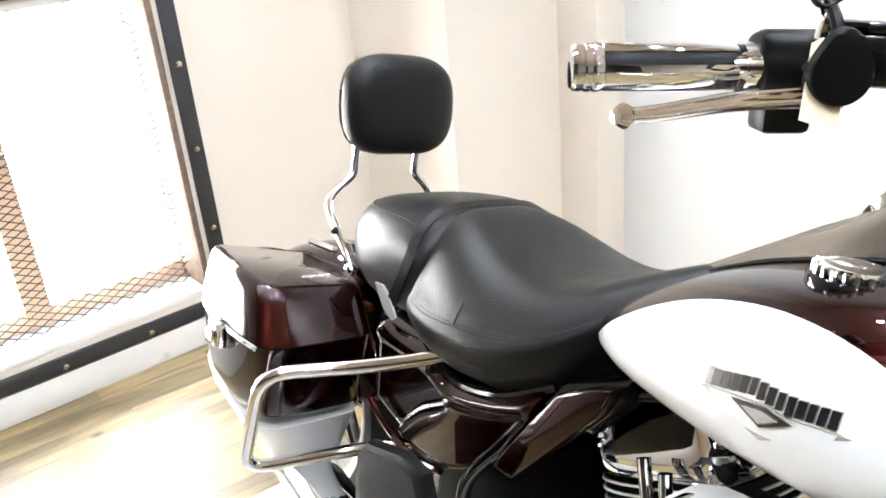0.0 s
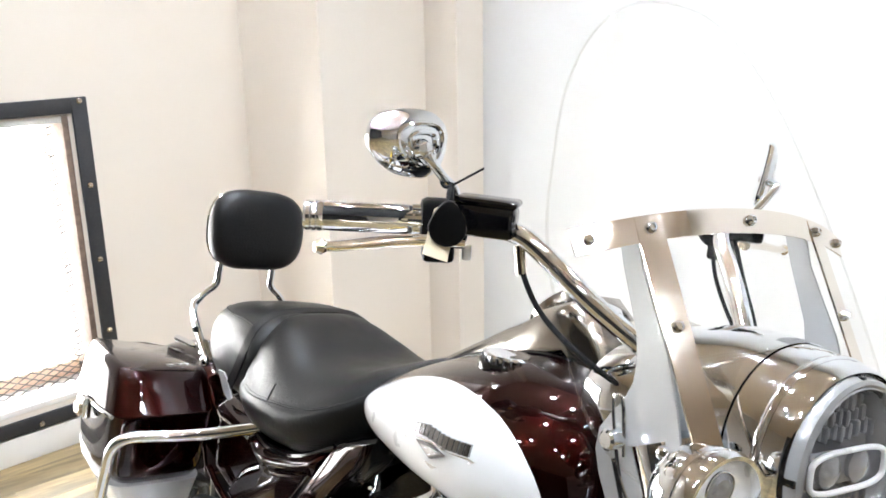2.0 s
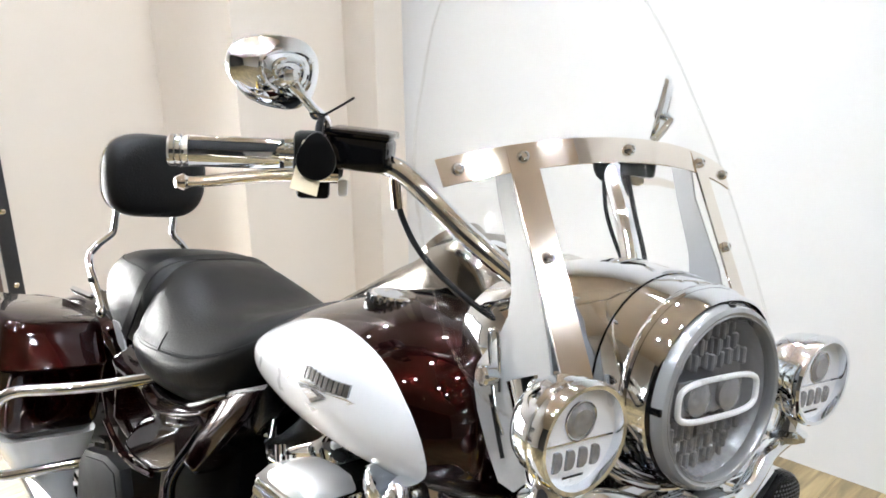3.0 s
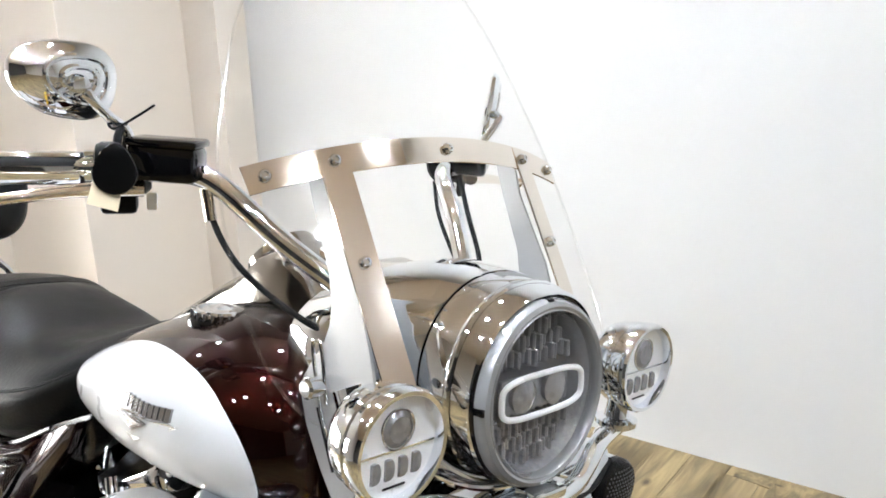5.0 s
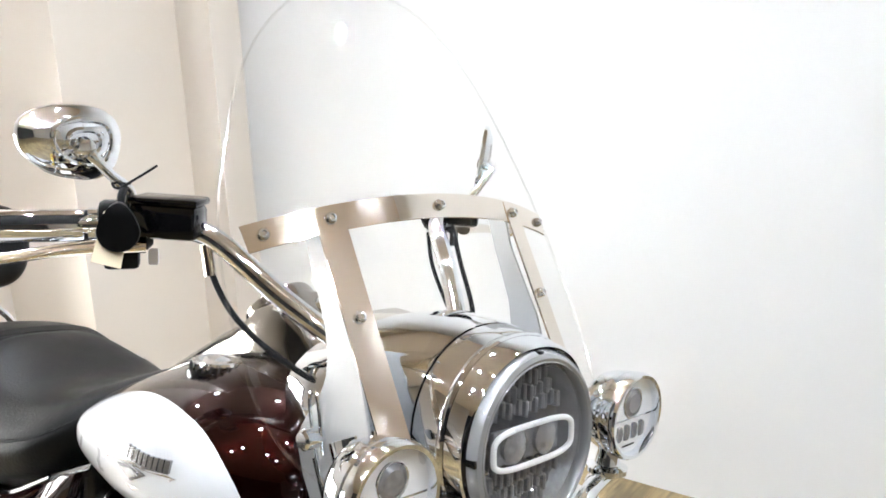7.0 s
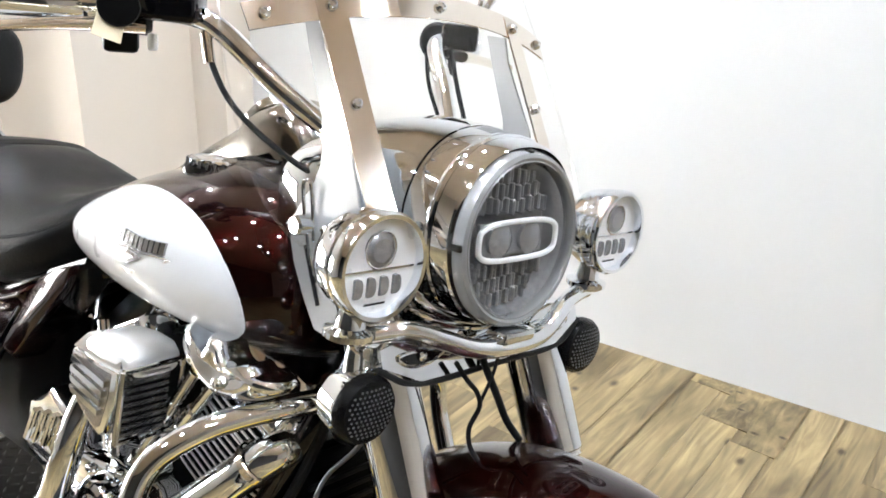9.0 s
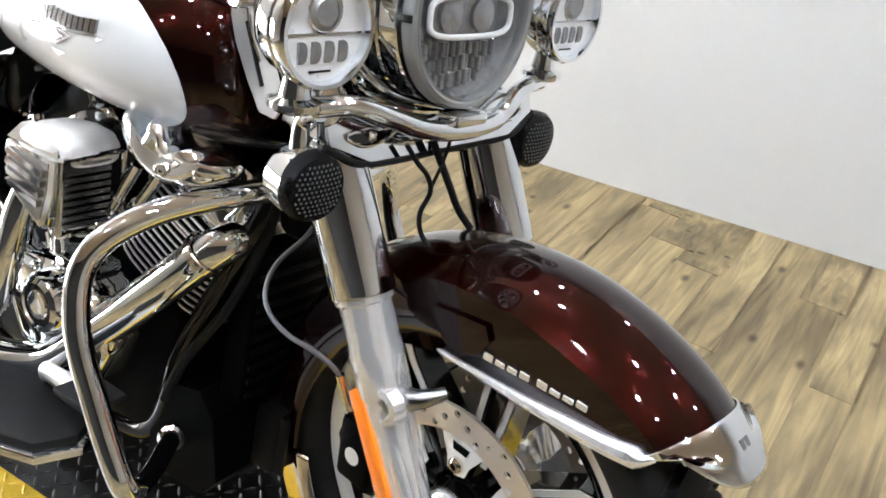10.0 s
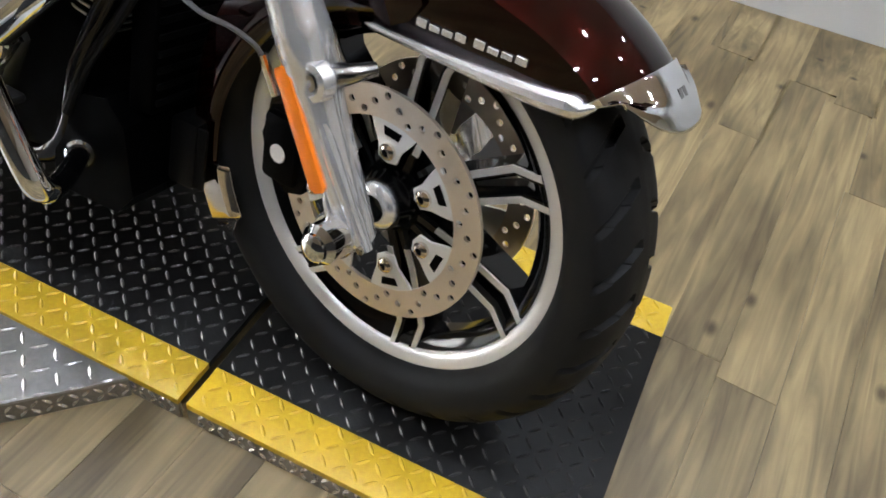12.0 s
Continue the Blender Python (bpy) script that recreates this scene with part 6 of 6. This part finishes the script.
    body("frame_rail", tube([(-0.885, s * 0.165, 0.60), (-0.93, s * 0.165, 0.53), (-1.0, s * 0.16, 0.43), (-1.02, s * 0.14, 0.34)], 0.011, 12, 8), GLOSS_BLACK, "black frame rail")
body("seat_strut", tube([(-1.09, -0.172, 0.585), (-1.04, -0.165, 0.565), (-0.95, -0.165, 0.585), (-0.87, -0.15, 0.63)], 0.008, 10, 8), GLOSS_BLACK, "black side brace")
# rear fender and wheel
RC = Vector((-1.60, 0, 0.290))


def rear_ring(a, w=0.118, top=0.365, low=0.25):
    pts = [(-w, low), (-w, (low + top - 0.06) / 2)]
    for k in range(15):
        t = math.pi - math.pi * k / 14
        c, s2 = math.cos(t), math.sin(t)
        pts.append((w * math.copysign(abs(c) ** 0.8, c), top - 0.06 + 0.06 * abs(s2) ** 0.8))
    pts += [(w, (low + top - 0.06) / 2), (w, low)]
    return [(RC.x + r * math.cos(a), y, RC.z + r * math.sin(a)) for y, r in pts]


rf = body("rear_fender", rings([rear_ring(radians(20 + 170 * k / 40), 0.105, 0.302) for k in range(41)], closed=False), MAROON, "maroon rear fender")
sm = rf.modifiers.new("thickness", "SOLIDIFY")
sm.thickness, sm.offset = 0.0025, -1
RW = Matrix.Translation(RC) @ Matrix.Rotation(radians(90), 4, "X")
rw = body("rear_wheel", lathe([(0.03, -0.06), (0.05, -0.05), (0.06, 0.0), (0.05, 0.05), (0.03, 0.06), (0.03, -0.06)], RW, 32), GLOSS_BLACK, "black cast rear wheel")
body("tyre", lathe([(0.205, -0.07), (0.22, -0.08), (0.25, -0.085), (0.275, -0.07), (0.287, -0.04), (0.290, 0), (0.287, 0.04), (0.275, 0.07), (0.25, 0.085), (0.22, 0.08), (0.205, 0.07), (0.205, -0.07)], RW, 96), RUBBER, "", rw)
body("rim", lathe([(0.18, -0.06), (0.208, -0.075), (0.208, 0.075), (0.18, 0.06), (0.175, 0), (0.18, -0.06)], RW, 64), SATIN, "", rw)
for k in range(7):
    a = 2 * math.pi * k / 7
    body("spoke", tube([RW @ Vector((0.05 * math.cos(a), 0.05 * math.sin(a), 0)), RW @ Vector((0.18 * math.cos(a), 0.18 * math.sin(a), 0))], 0.014, 8, 2), GLOSS_BLACK, "", rw)

# ---- engine ----
eng = body("engine", rings([superring(x, 0, 0.30, w, hu, hd, 4.5, 32) for x, w, hu, hd in ((-0.86, 0.10, 0.09, 0.10), (-0.84, 0.13, 0.12, 0.13), (-0.64, 0.14, 0.13, 0.14), (-0.48, 0.13, 0.12, 0.13), (-0.44, 0.09, 0.08, 0.10))]), GREASE, "black V-twin engine with chrome covers", angle=45)


def cylinder(foot, lean, tag):
    d = Vector((math.sin(radians(lean)), 0, math.cos(radians(lean))))
    M = aim(foot, d)
    core = body("cylinder", lathe([(0, 0), (0.052, 0), (0.052, 0.17), (0, 0.17)], M, 28), GREASE, "black finned cylinder", eng)
    for k in range(13):
        h = 0.012 + 0.0122 * k
        w = 0.078 if k < 10 else 0.084
        ol = [(w * math.copysign(abs(math.cos(t)) ** 0.55, math.cos(t)), w * 1.35 * math.copysign(abs(math.sin(t)) ** 0.55, math.sin(t))) for t in [2 * math.pi * q / 28 for q in range(28)]]
        f = body("fin", plate(ol, 0.0034, M @ pose(0, 0, h), 0), GREASE, "", eng, smooth=False)
        body("fin_edge", rings([[M @ Vector((x * kk, y * kk, h + zz)) for x, y in ol] for kk, zz in ((0.985, 0.0036), (1.006, 0.0030), (1.006, 0.0004), (0.985, -0.0002))], cap=False), SATIN, "machined fin edge", eng, smooth=False)
    return M, d


MF, DF = cylinder((-0.535, -0.02, 0.400), 22.5, "front")
MRr, DR = cylinder((-0.675, -0.02, 0.400), -22.5, "rear")
# rocker covers
for M, x0 in ((MF, 0), (MRr, 1)):
    rc = bmesh.new()
    loops = []
    for h, w, l in ((0.170, 0.082, 0.105), (0.180, 0.088, 0.112), (0.205, 0.088, 0.112), (0.215, 0.080, 0.104), (0.24, 0.074, 0.098), (0.262, 0.060, 0.084), (0.268, 0.04, 0.06)):
        loops.append([M @ Vector((w * math.copysign(abs(math.cos(t)) ** 0.45, math.cos(t)), l * math.copysign(abs(math.sin(t)) ** 0.45, math.sin(t)), h)) for t in [2 * math.pi * q / 36 for q in range(36)]])
    cov = body("rocker_cover", rings(loops, rc), CHROME, "chrome rocker cover", eng, angle=40)
    for q in ((0.07, 0.09), (-0.07, 0.09), (0.07, -0.09), (-0.07, -0.09)):
        body("cover_bolt", dome_bolt(M @ Vector((q[0], q[1], 0.214)), M.to_3x3() @ Vector((0, 0, 1)), 0.009, 0.012), CHROME, "", eng)
# intake horn casting on the front head
cast = [(-0.488, 0.684), (-0.486, 0.660), (-0.466, 0.638), (-0.440, 0.625), (-0.410, 0.619), (-0.375, 0.624), (-0.344, 0.636), (-0.314, 0.656), (-0.318, 0.668), (-0.342, 0.668), (-0.363, 0.676), (-0.385, 0.666), (-0.402, 0.672), (-0.414, 0.690), (-0.434, 0.692), (-0.448, 0.668), (-0.462, 0.668), (-0.474, 0.688)]
cast = [(q.x, q.y) for q in spline([(x, z, 0) for x, z in cast + cast[:1]], 4)[:-1]]
body("head_casting", rings([[(-0.410 + (x + 0.410) * k, yy, 0.652 + (z - 0.652) * k) for x, z in cast] for yy, k in ((-0.160, 0.92), (-0.178, 1.0), (-0.192, 0.98), (-0.201, 0.90), (-0.207, 0.74), (-0.2085, 0.5), (-0.205, 0.3), (-0.204, 0.1))]), CHROME, "bright chrome head bracket casting", eng, angle=60)
for at in ((-0.456, -0.200, 0.650), (-0.424, -0.200, 0.678), (-0.400, -0.208, 0.640), (-0.345, -0.200, 0.652)):
    body("casting_bolt", dome_bolt(at, (0.1, -1, 0.1), 0.0085, 0.008), CHROME, "", eng)
# air cleaner
ac = body("air_cleaner", rings([[(x, yy, z) for x, z in ol3] for yy, ol3 in ((-0.085, [(-0.648, 0.58), (-0.63, 0.606), (-0.56, 0.618), (-0.545, 0.606), (-0.552, 0.53), (-0.57, 0.51), (-0.630, 0.54)]), (-0.215, [(-0.648, 0.58), (-0.63, 0.606), (-0.56, 0.618), (-0.545, 0.606), (-0.552, 0.53), (-0.57, 0.51), (-0.630, 0.54)]))]), PLASTIC, "chrome and black wedge air cleaner", eng, angle=25)
shield = [(-0.654, 0.560), (-0.653, 0.603), (-0.550, 0.603), (-0.553, 0.560), (-0.567, 0.512), (-0.577, 0.505), (-0.604, 0.516), (-0.632, 0.532)]
body("shield", rings([[(-0.606 + (x + 0.606) * k, yy, 0.560 + (z - 0.560) * k) for x, z in shield] for yy, k in ((-0.205, 1.0), (-0.231, 1.0), (-0.237, 0.95), (-0.2372, 0.80))]), CHROME, "chrome outer shield", ac, angle=25)
body("shield_brow", rings([[(x0, -0.200, z), (x0, y, z), (x1, y, z), (x1, -0.200, z)] for x0, x1, y, z in ((-0.654, -0.549, -0.231, 0.6034), (-0.652, -0.550, -0.236, 0.606), (-0.638, -0.558, -0.226, 0.627), (-0.630, -0.564, -0.216, 0.631))]), CHROME, "chrome upper edge of the shield", ac, smooth=False)
body("shield_recess", rings([[(-0.609 + (x + 0.606) * 0.80, yy, 0.560 + (z - 0.560) * 0.84) for x, z in shield] for yy in (-0.235, -0.2380)]), DARK_CHROME, "", ac, smooth=False)
for k in range(4):
    z0 = 0.5955 - 0.0140 * k
    x1 = -0.571 - 0.003 * k
    body("shield_bar", rings([[(x, yy, z) for x, z in ((-0.646, z0), (x1, z0 - 0.011), (x1, z0 - 0.019), (-0.646 + 0.003 * max(0, k - 1), z0 - 0.008))] for yy in (-0.2375, -0.2425)]), CHROME, "", ac, smooth=False)
body("top_cover", rings([superring(x, -0.188, 0.606, w, hu, 0.012, 3.4, 32) for x, w, hu in ((-0.652, 0.030, 0.006), (-0.648, 0.040, 0.016), (-0.625, 0.046, 0.026), (-0.59, 0.047, 0.031), (-0.562, 0.046, 0.030), (-0.548, 0.041, 0.022), (-0.543, 0.034, 0.010))]), SATIN, "silver top cover", ac, angle=60)
for k in range(9):
    z0 = 0.514 + 0.0102 * k
    body("louver", box(-0.556, -0.543, -0.231, -0.162, z0, z0 + 0.0072, 0.0012), DARK_CHROME, "", ac, smooth=False)
for a, b in (((-0.543, -0.234, 0.606), (-0.546, -0.234, 0.506)), ((-0.543, -0.234, 0.606), (-0.541, -0.146, 0.612)), ((-0.541, -0.146, 0.612), (-0.543, -0.146, 0.510)), ((-0.546, -0.234, 0.506), (-0.543, -0.146, 0.510))):
    body("grille_frame", rod(a, b, 0.0042, 10), CHROME, "chrome edge of the grille", ac)
# pushrod tubes, lifter block, timer cover, gear case
for a, b in (((-0.585, -0.155, 0.425), (-0.475, -0.14, 0.60)), ((-0.605, -0.16, 0.425), (-0.515, -0.145, 0.60)), ((-0.64, -0.16, 0.425), (-0.70, -0.145, 0.60)), ((-0.66, -0.155, 0.425), (-0.735, -0.14, 0.60))):
    rodm = rod(a, b, 0.0085, 14)
    av, bv = Vector(a), Vector(b)
    rod(av.lerp(bv, 0.02), av.lerp(bv, 0.14), 0.0125, 14, rodm)
    rod(av.lerp(bv, 0.62), av.lerp(bv, 0.70), 0.0115, 14, rodm)
    body("pushrod_tube", rodm, CHROME, "chrome pushrod tube", eng)
body("lifter_block", box(-0.625, -0.56, -0.185, -0.12, 0.405, 0.440, 0.008), CHROME, "chrome lifter block", eng)
body("gear_case_cover", rings([[(-0.62 + (x + 0.62) * k, yy, 0.36 + (z - 0.36) * k) for x, z in ((-0.745, 0.36), (-0.70, 0.42), (-0.62, 0.435), (-0.545, 0.415), (-0.505, 0.35), (-0.53, 0.28), (-0.61, 0.25), (-0.70, 0.275))] for yy, k in ((-0.12, 1.0), (-0.172, 1.0), (-0.184, 0.93), (-0.186, 0.80))]), CHROME, "chrome gear case cover", eng, angle=50)
TM = aim((-0.612, -0.186, 0.375), (0, -1, 0))
tc = body("timer_cover", lathe([(0.045, 0), (0.044, 0.020), (0.040, 0.028), (0.032, 0.0315), (0.030, 0.028), (0.022, 0.028), (0.020, 0.031), (0.012, 0.032), (0, 0.030)], TM, 48), CHROME, "round chrome timer cover", eng)
body("timer_ring", lathe([(0.022, 0.0285), (0.030, 0.0285), (0.030, 0.0290), (0.022, 0.0290)], TM, 40), GLOSS_BLACK, "", eng)
for k in range(5):
    a = 2 * math.pi * k / 5
    body("cover_bolt", dome_bolt(TM @ Vector((0.058 * math.cos(a), 0.058 * math.sin(a), 0.0)), (0, -1, 0), 0.007, 0.008), CHROME, "", eng)
trans = body("transmission_cover", rings([[(-0.80 + (x + 0.80) * k, yy, 0.40 + (z - 0.40) * k) for x, z in ((-0.86, 0.36), (-0.85, 0.44), (-0.80, 0.475), (-0.75, 0.45), (-0.735, 0.38), (-0.78, 0.33))] for yy, k in ((-0.10, 1.0), (-0.165, 1.0), (-0.175, 0.9))]), CHROME, "ribbed chrome transmission cover", eng, angle=40)
for k in range(4):
    body("cover_rib", tube([(-0.845 + 0.024 * k, -0.178, 0.375 + 0.004 * k), (-0.825 + 0.024 * k, -0.178, 0.43 + 0.005 * k)], 0.005, 8, 3), CHROME, "", trans)
body("battery_box", box(-1.12, -0.86, -0.12, 0.12, 0.28, 0.56, 0.02), BLACK, "black frame and battery box")
# exhaust
pipe = body("exhaust_pipe", tube([(-0.355, -0.09, 0.548), (-0.375, -0.13, 0.535), (-0.45, -0.155, 0.45), (-0.55, -0.17, 0.345), (-0.64, -0.19, 0.265), (-0.80, -0.23, 0.245), (-1.06, -0.262, 0.283)], [0.020, 0.026, 0.028, 0.028, 0.027, 0.026, 0.026], 20, 10), CHROME, "chrome front exhaust pipe")
body("pipe_clamp", lathe([(0.029, 0), (0.031, 0.002), (0.031, 0.012), (0.029, 0.014)], aim((-0.385, -0.135, 0.527), (-0.62, -0.15, -0.75)), 28), BRUSHED, "", pipe)
body("rear_exhaust_pipe", tube([(-0.64, -0.205, 0.55), (-0.642, -0.225, 0.50), (-0.652, -0.235, 0.43), (-0.672, -0.238, 0.365), (-0.72, -0.24, 0.315), (-0.80, -0.245, 0.285), (-0.95, -0.255, 0.28)], 0.0205, 18, 10), CHROME, "curved chrome rear exhaust pipe")
# crash bar
cb = [(-0.305, -0.04, 0.625), (-0.335, -0.13, 0.622), (-0.385, -0.225, 0.595), (-0.415, -0.285, 0.545), (-0.405, -0.305, 0.47), (-0.365, -0.306, 0.385), (-0.318, -0.300, 0.298), (-0.322, -0.275, 0.268), (-0.36, -0.215, 0.245), (-0.425, -0.125, 0.222)]
guard = body("engine_guard", tube(cb[:8], 0.0155, 20, 10), CHROME, "chrome engine guard hoop")
body("guard_foot", tube([(-0.322, -0.272, 0.267), (-0.36, -0.215, 0.245), (-0.425, -0.125, 0.222)], 0.0135, 16, 6), GLOSS_BLACK, "black lower end of the guard", guard)
body("foot_cap", rod((-0.415, -0.14, 0.226), (-0.43, -0.118, 0.220), 0.019, 20, None, 0.004), CHROME, "", guard)
body("engine_guard", tube([(x, -y, z) for x, y, z in cb], 0.0155, 18, 8), CHROME, "chrome engine guard hoop")
# frame down tubes and front lower fittings
for s in (-1, 1):
    body("down_tube", tube([(-0.335, s * 0.035, 0.70), (-0.335, s * 0.09, 0.60), (-0.38, s * 0.105, 0.48), (-0.44, s * 0.11, 0.34), (-0.47, s * 0.11, 0.22), (-0.56, s * 0.11, 0.17), (-0.9, s * 0.11, 0.17)], 0.0165, 14, 8), GLOSS_BLACK, "black frame down tube")
body("oil_cooler", box(-0.375, -0.335, -0.10, 0.10, 0.30, 0.52, 0.008), BLACK, "black oil cooler between the down tubes")
for k in range(9):
    body("cooler_fin", box(-0.337, -0.331, -0.092, 0.092, 0.315 + 0.022 * k, 0.323 + 0.022 * k, 0.001), PLASTIC, "", bpy.data.objects["oil_cooler"], smooth=False)
body("front_shroud", rings([[(x, yy, z) for x, z in ((-0.475, 0.15), (-0.47, 0.25), (-0.425, 0.305), (-0.385, 0.315), (-0.355, 0.285), (-0.335, 0.19), (-0.36, 0.155))] for yy in (-0.125, 0.125)]), BLACK, "black plastic lower shroud", angle=20)
body("regulator", box(-0.33, -0.285, -0.07, 0.07, 0.20, 0.30, 0.008), PLASTIC, "black voltage regulator with fins")
for k in range(6):
    body("regulator_fin", box(-0.287, -0.272, -0.065 + 0.025 * k, -0.060 + 0.025 * k, 0.205, 0.295, 0.001), PLASTIC, "", bpy.data.objects["regulator"], smooth=False)
body("horn", lathe([(0, 0), (0.035, 0), (0.04, 0.01), (0.036, 0.022), (0, 0.026)], aim((-0.335, -0.03, 0.585), (1, -0.2, 0)), 24), PLASTIC, "black horn")
body("wiring", tube([(-0.30, -0.05, 0.70), (-0.315, -0.09, 0.63), (-0.33, -0.10, 0.55), (-0.36, -0.115, 0.45), (-0.42, -0.12, 0.35), (-0.45, -0.125, 0.27)], 0.0075, 10, 8), HOSE, "black wiring along the frame")
# rider footboards, brake pedal
for s in (-1, 1):
    ol = [(-0.86, 0.20), (-0.86, 0.30), (-0.80, 0.335), (-0.55, 0.335), (-0.475, 0.305), (-0.455, 0.25), (-0.48, 0.205)]
    fb = body("footboard", plate([(x, s * y) for x, y in ol], 0.012, pose(0, 0, 0.232), 0.002), CHROME, "chrome footboard with black rubber pad")
    body("board_pad", plate([(-0.66 + (x + 0.66) * 0.95, s * (0.265 + (y - 0.265) * 0.93)) for x, y in ol], 0.014, pose(0, 0, 0.2445), 0.004), RUBBER, "black ribbed rubber pad", fb)
    body("board_bracket", tube([(-0.60, s * 0.12, 0.20), (-0.58, s * 0.20, 0.215), (-0.56, s * 0.25, 0.228)], 0.012, 12, 6), BLACK, "", fb)
pd = body("brake_pedal", tube([(-0.62, -0.185, 0.235), (-0.585, -0.215, 0.285), (-0.545, -0.235, 0.308), (-0.49, -0.25, 0.325), (-0.455, -0.255, 0.328)], [0.012, 0.012, 0.011, 0.012, 0.011], 14, 8), SATIN, "polished brake pedal arm")
body("pedal_pad", box(-0.475, -0.405, -0.285, -0.225, 0.330, 0.342, 0.005), RUBBER, "black rubber pedal pad", pd)
body("side_stand", tube([(-0.55, 0.13, 0.18), (-0.52, 0.22, 0.10), (-0.50, 0.235, 0.075)], 0.011, 12, 6), BLACK, "black side stand, folded out")

# ---- loose things on the bike ----
TW = BIKE_POSE @ STEER
tag = thing("price_tag", "plain beige paper tag hanging by a black tie from the mirror", "tag", TW)
tp = Vector((-0.508, -0.282, 1.083))
card = [Vector(p) for p in ((-0.484, -0.336, 1.040), (-0.473, -0.308, 1.032), (-0.491, -0.289, 1.090), (-0.503, -0.313, 1.096))]
card_n = (card[1] - card[0]).cross(card[3] - card[0]).normalized()
part("paper", rings([[p + card_n * q for p in (card[0], card[1], card[2].lerp(card[1], 0.1), card[2].lerp(card[3], 0.25), card[3].lerp(card[2], 0.25), card[3].lerp(card[0], 0.1))] for q in (0.0, 0.0009)]), TAG, tag, "beige card", smooth=False)
fob = thing("key_fob", "round black plastic key fob hanging by the mirror stem", "key fob", TW)
fob_ol = [(-0.0225 * math.cos(t) * (1.4 if math.cos(t) > 0 else 1.0), 0.0225 * math.sin(t) * (1 - 0.3 * max(0.0, math.cos(t)))) for t in [2 * math.pi * k / 32 for k in range(32)]]
part("fob_body", plate(fob_ol, 0.012, Matrix.Translation((-0.484, -0.306, 1.072)) @ Matrix.Rotation(radians(-28), 4, "Z") @ Matrix.Rotation(radians(90), 4, "Y"), 0.003), PLASTIC, fob)
part("fob_loop", tube([(-0.488, -0.302, 1.090), (-0.497, -0.298, 1.106), (-0.512, -0.288, 1.116)], 0.0045, 8, 6), PLASTIC, fob)
tie = thing("cable_tie", "thin black plastic cable tie round the mirror stem", "cable tie", TW)
part("tie_band", tube([(-0.516 + 0.009 * math.cos(a), -0.290 + 0.009 * math.sin(a), 1.118 + 0.003 * math.sin(2 * a)) for a in [2 * math.pi * k / 16 for k in range(17)]], 0.0016, 8, 2), PLASTIC, tie)
part("tie_tail", tube([(-0.508, -0.290, 1.118), (-0.494, -0.275, 1.132), (-0.480, -0.266, 1.143)], 0.0014, 8, 6), PLASTIC, tie)
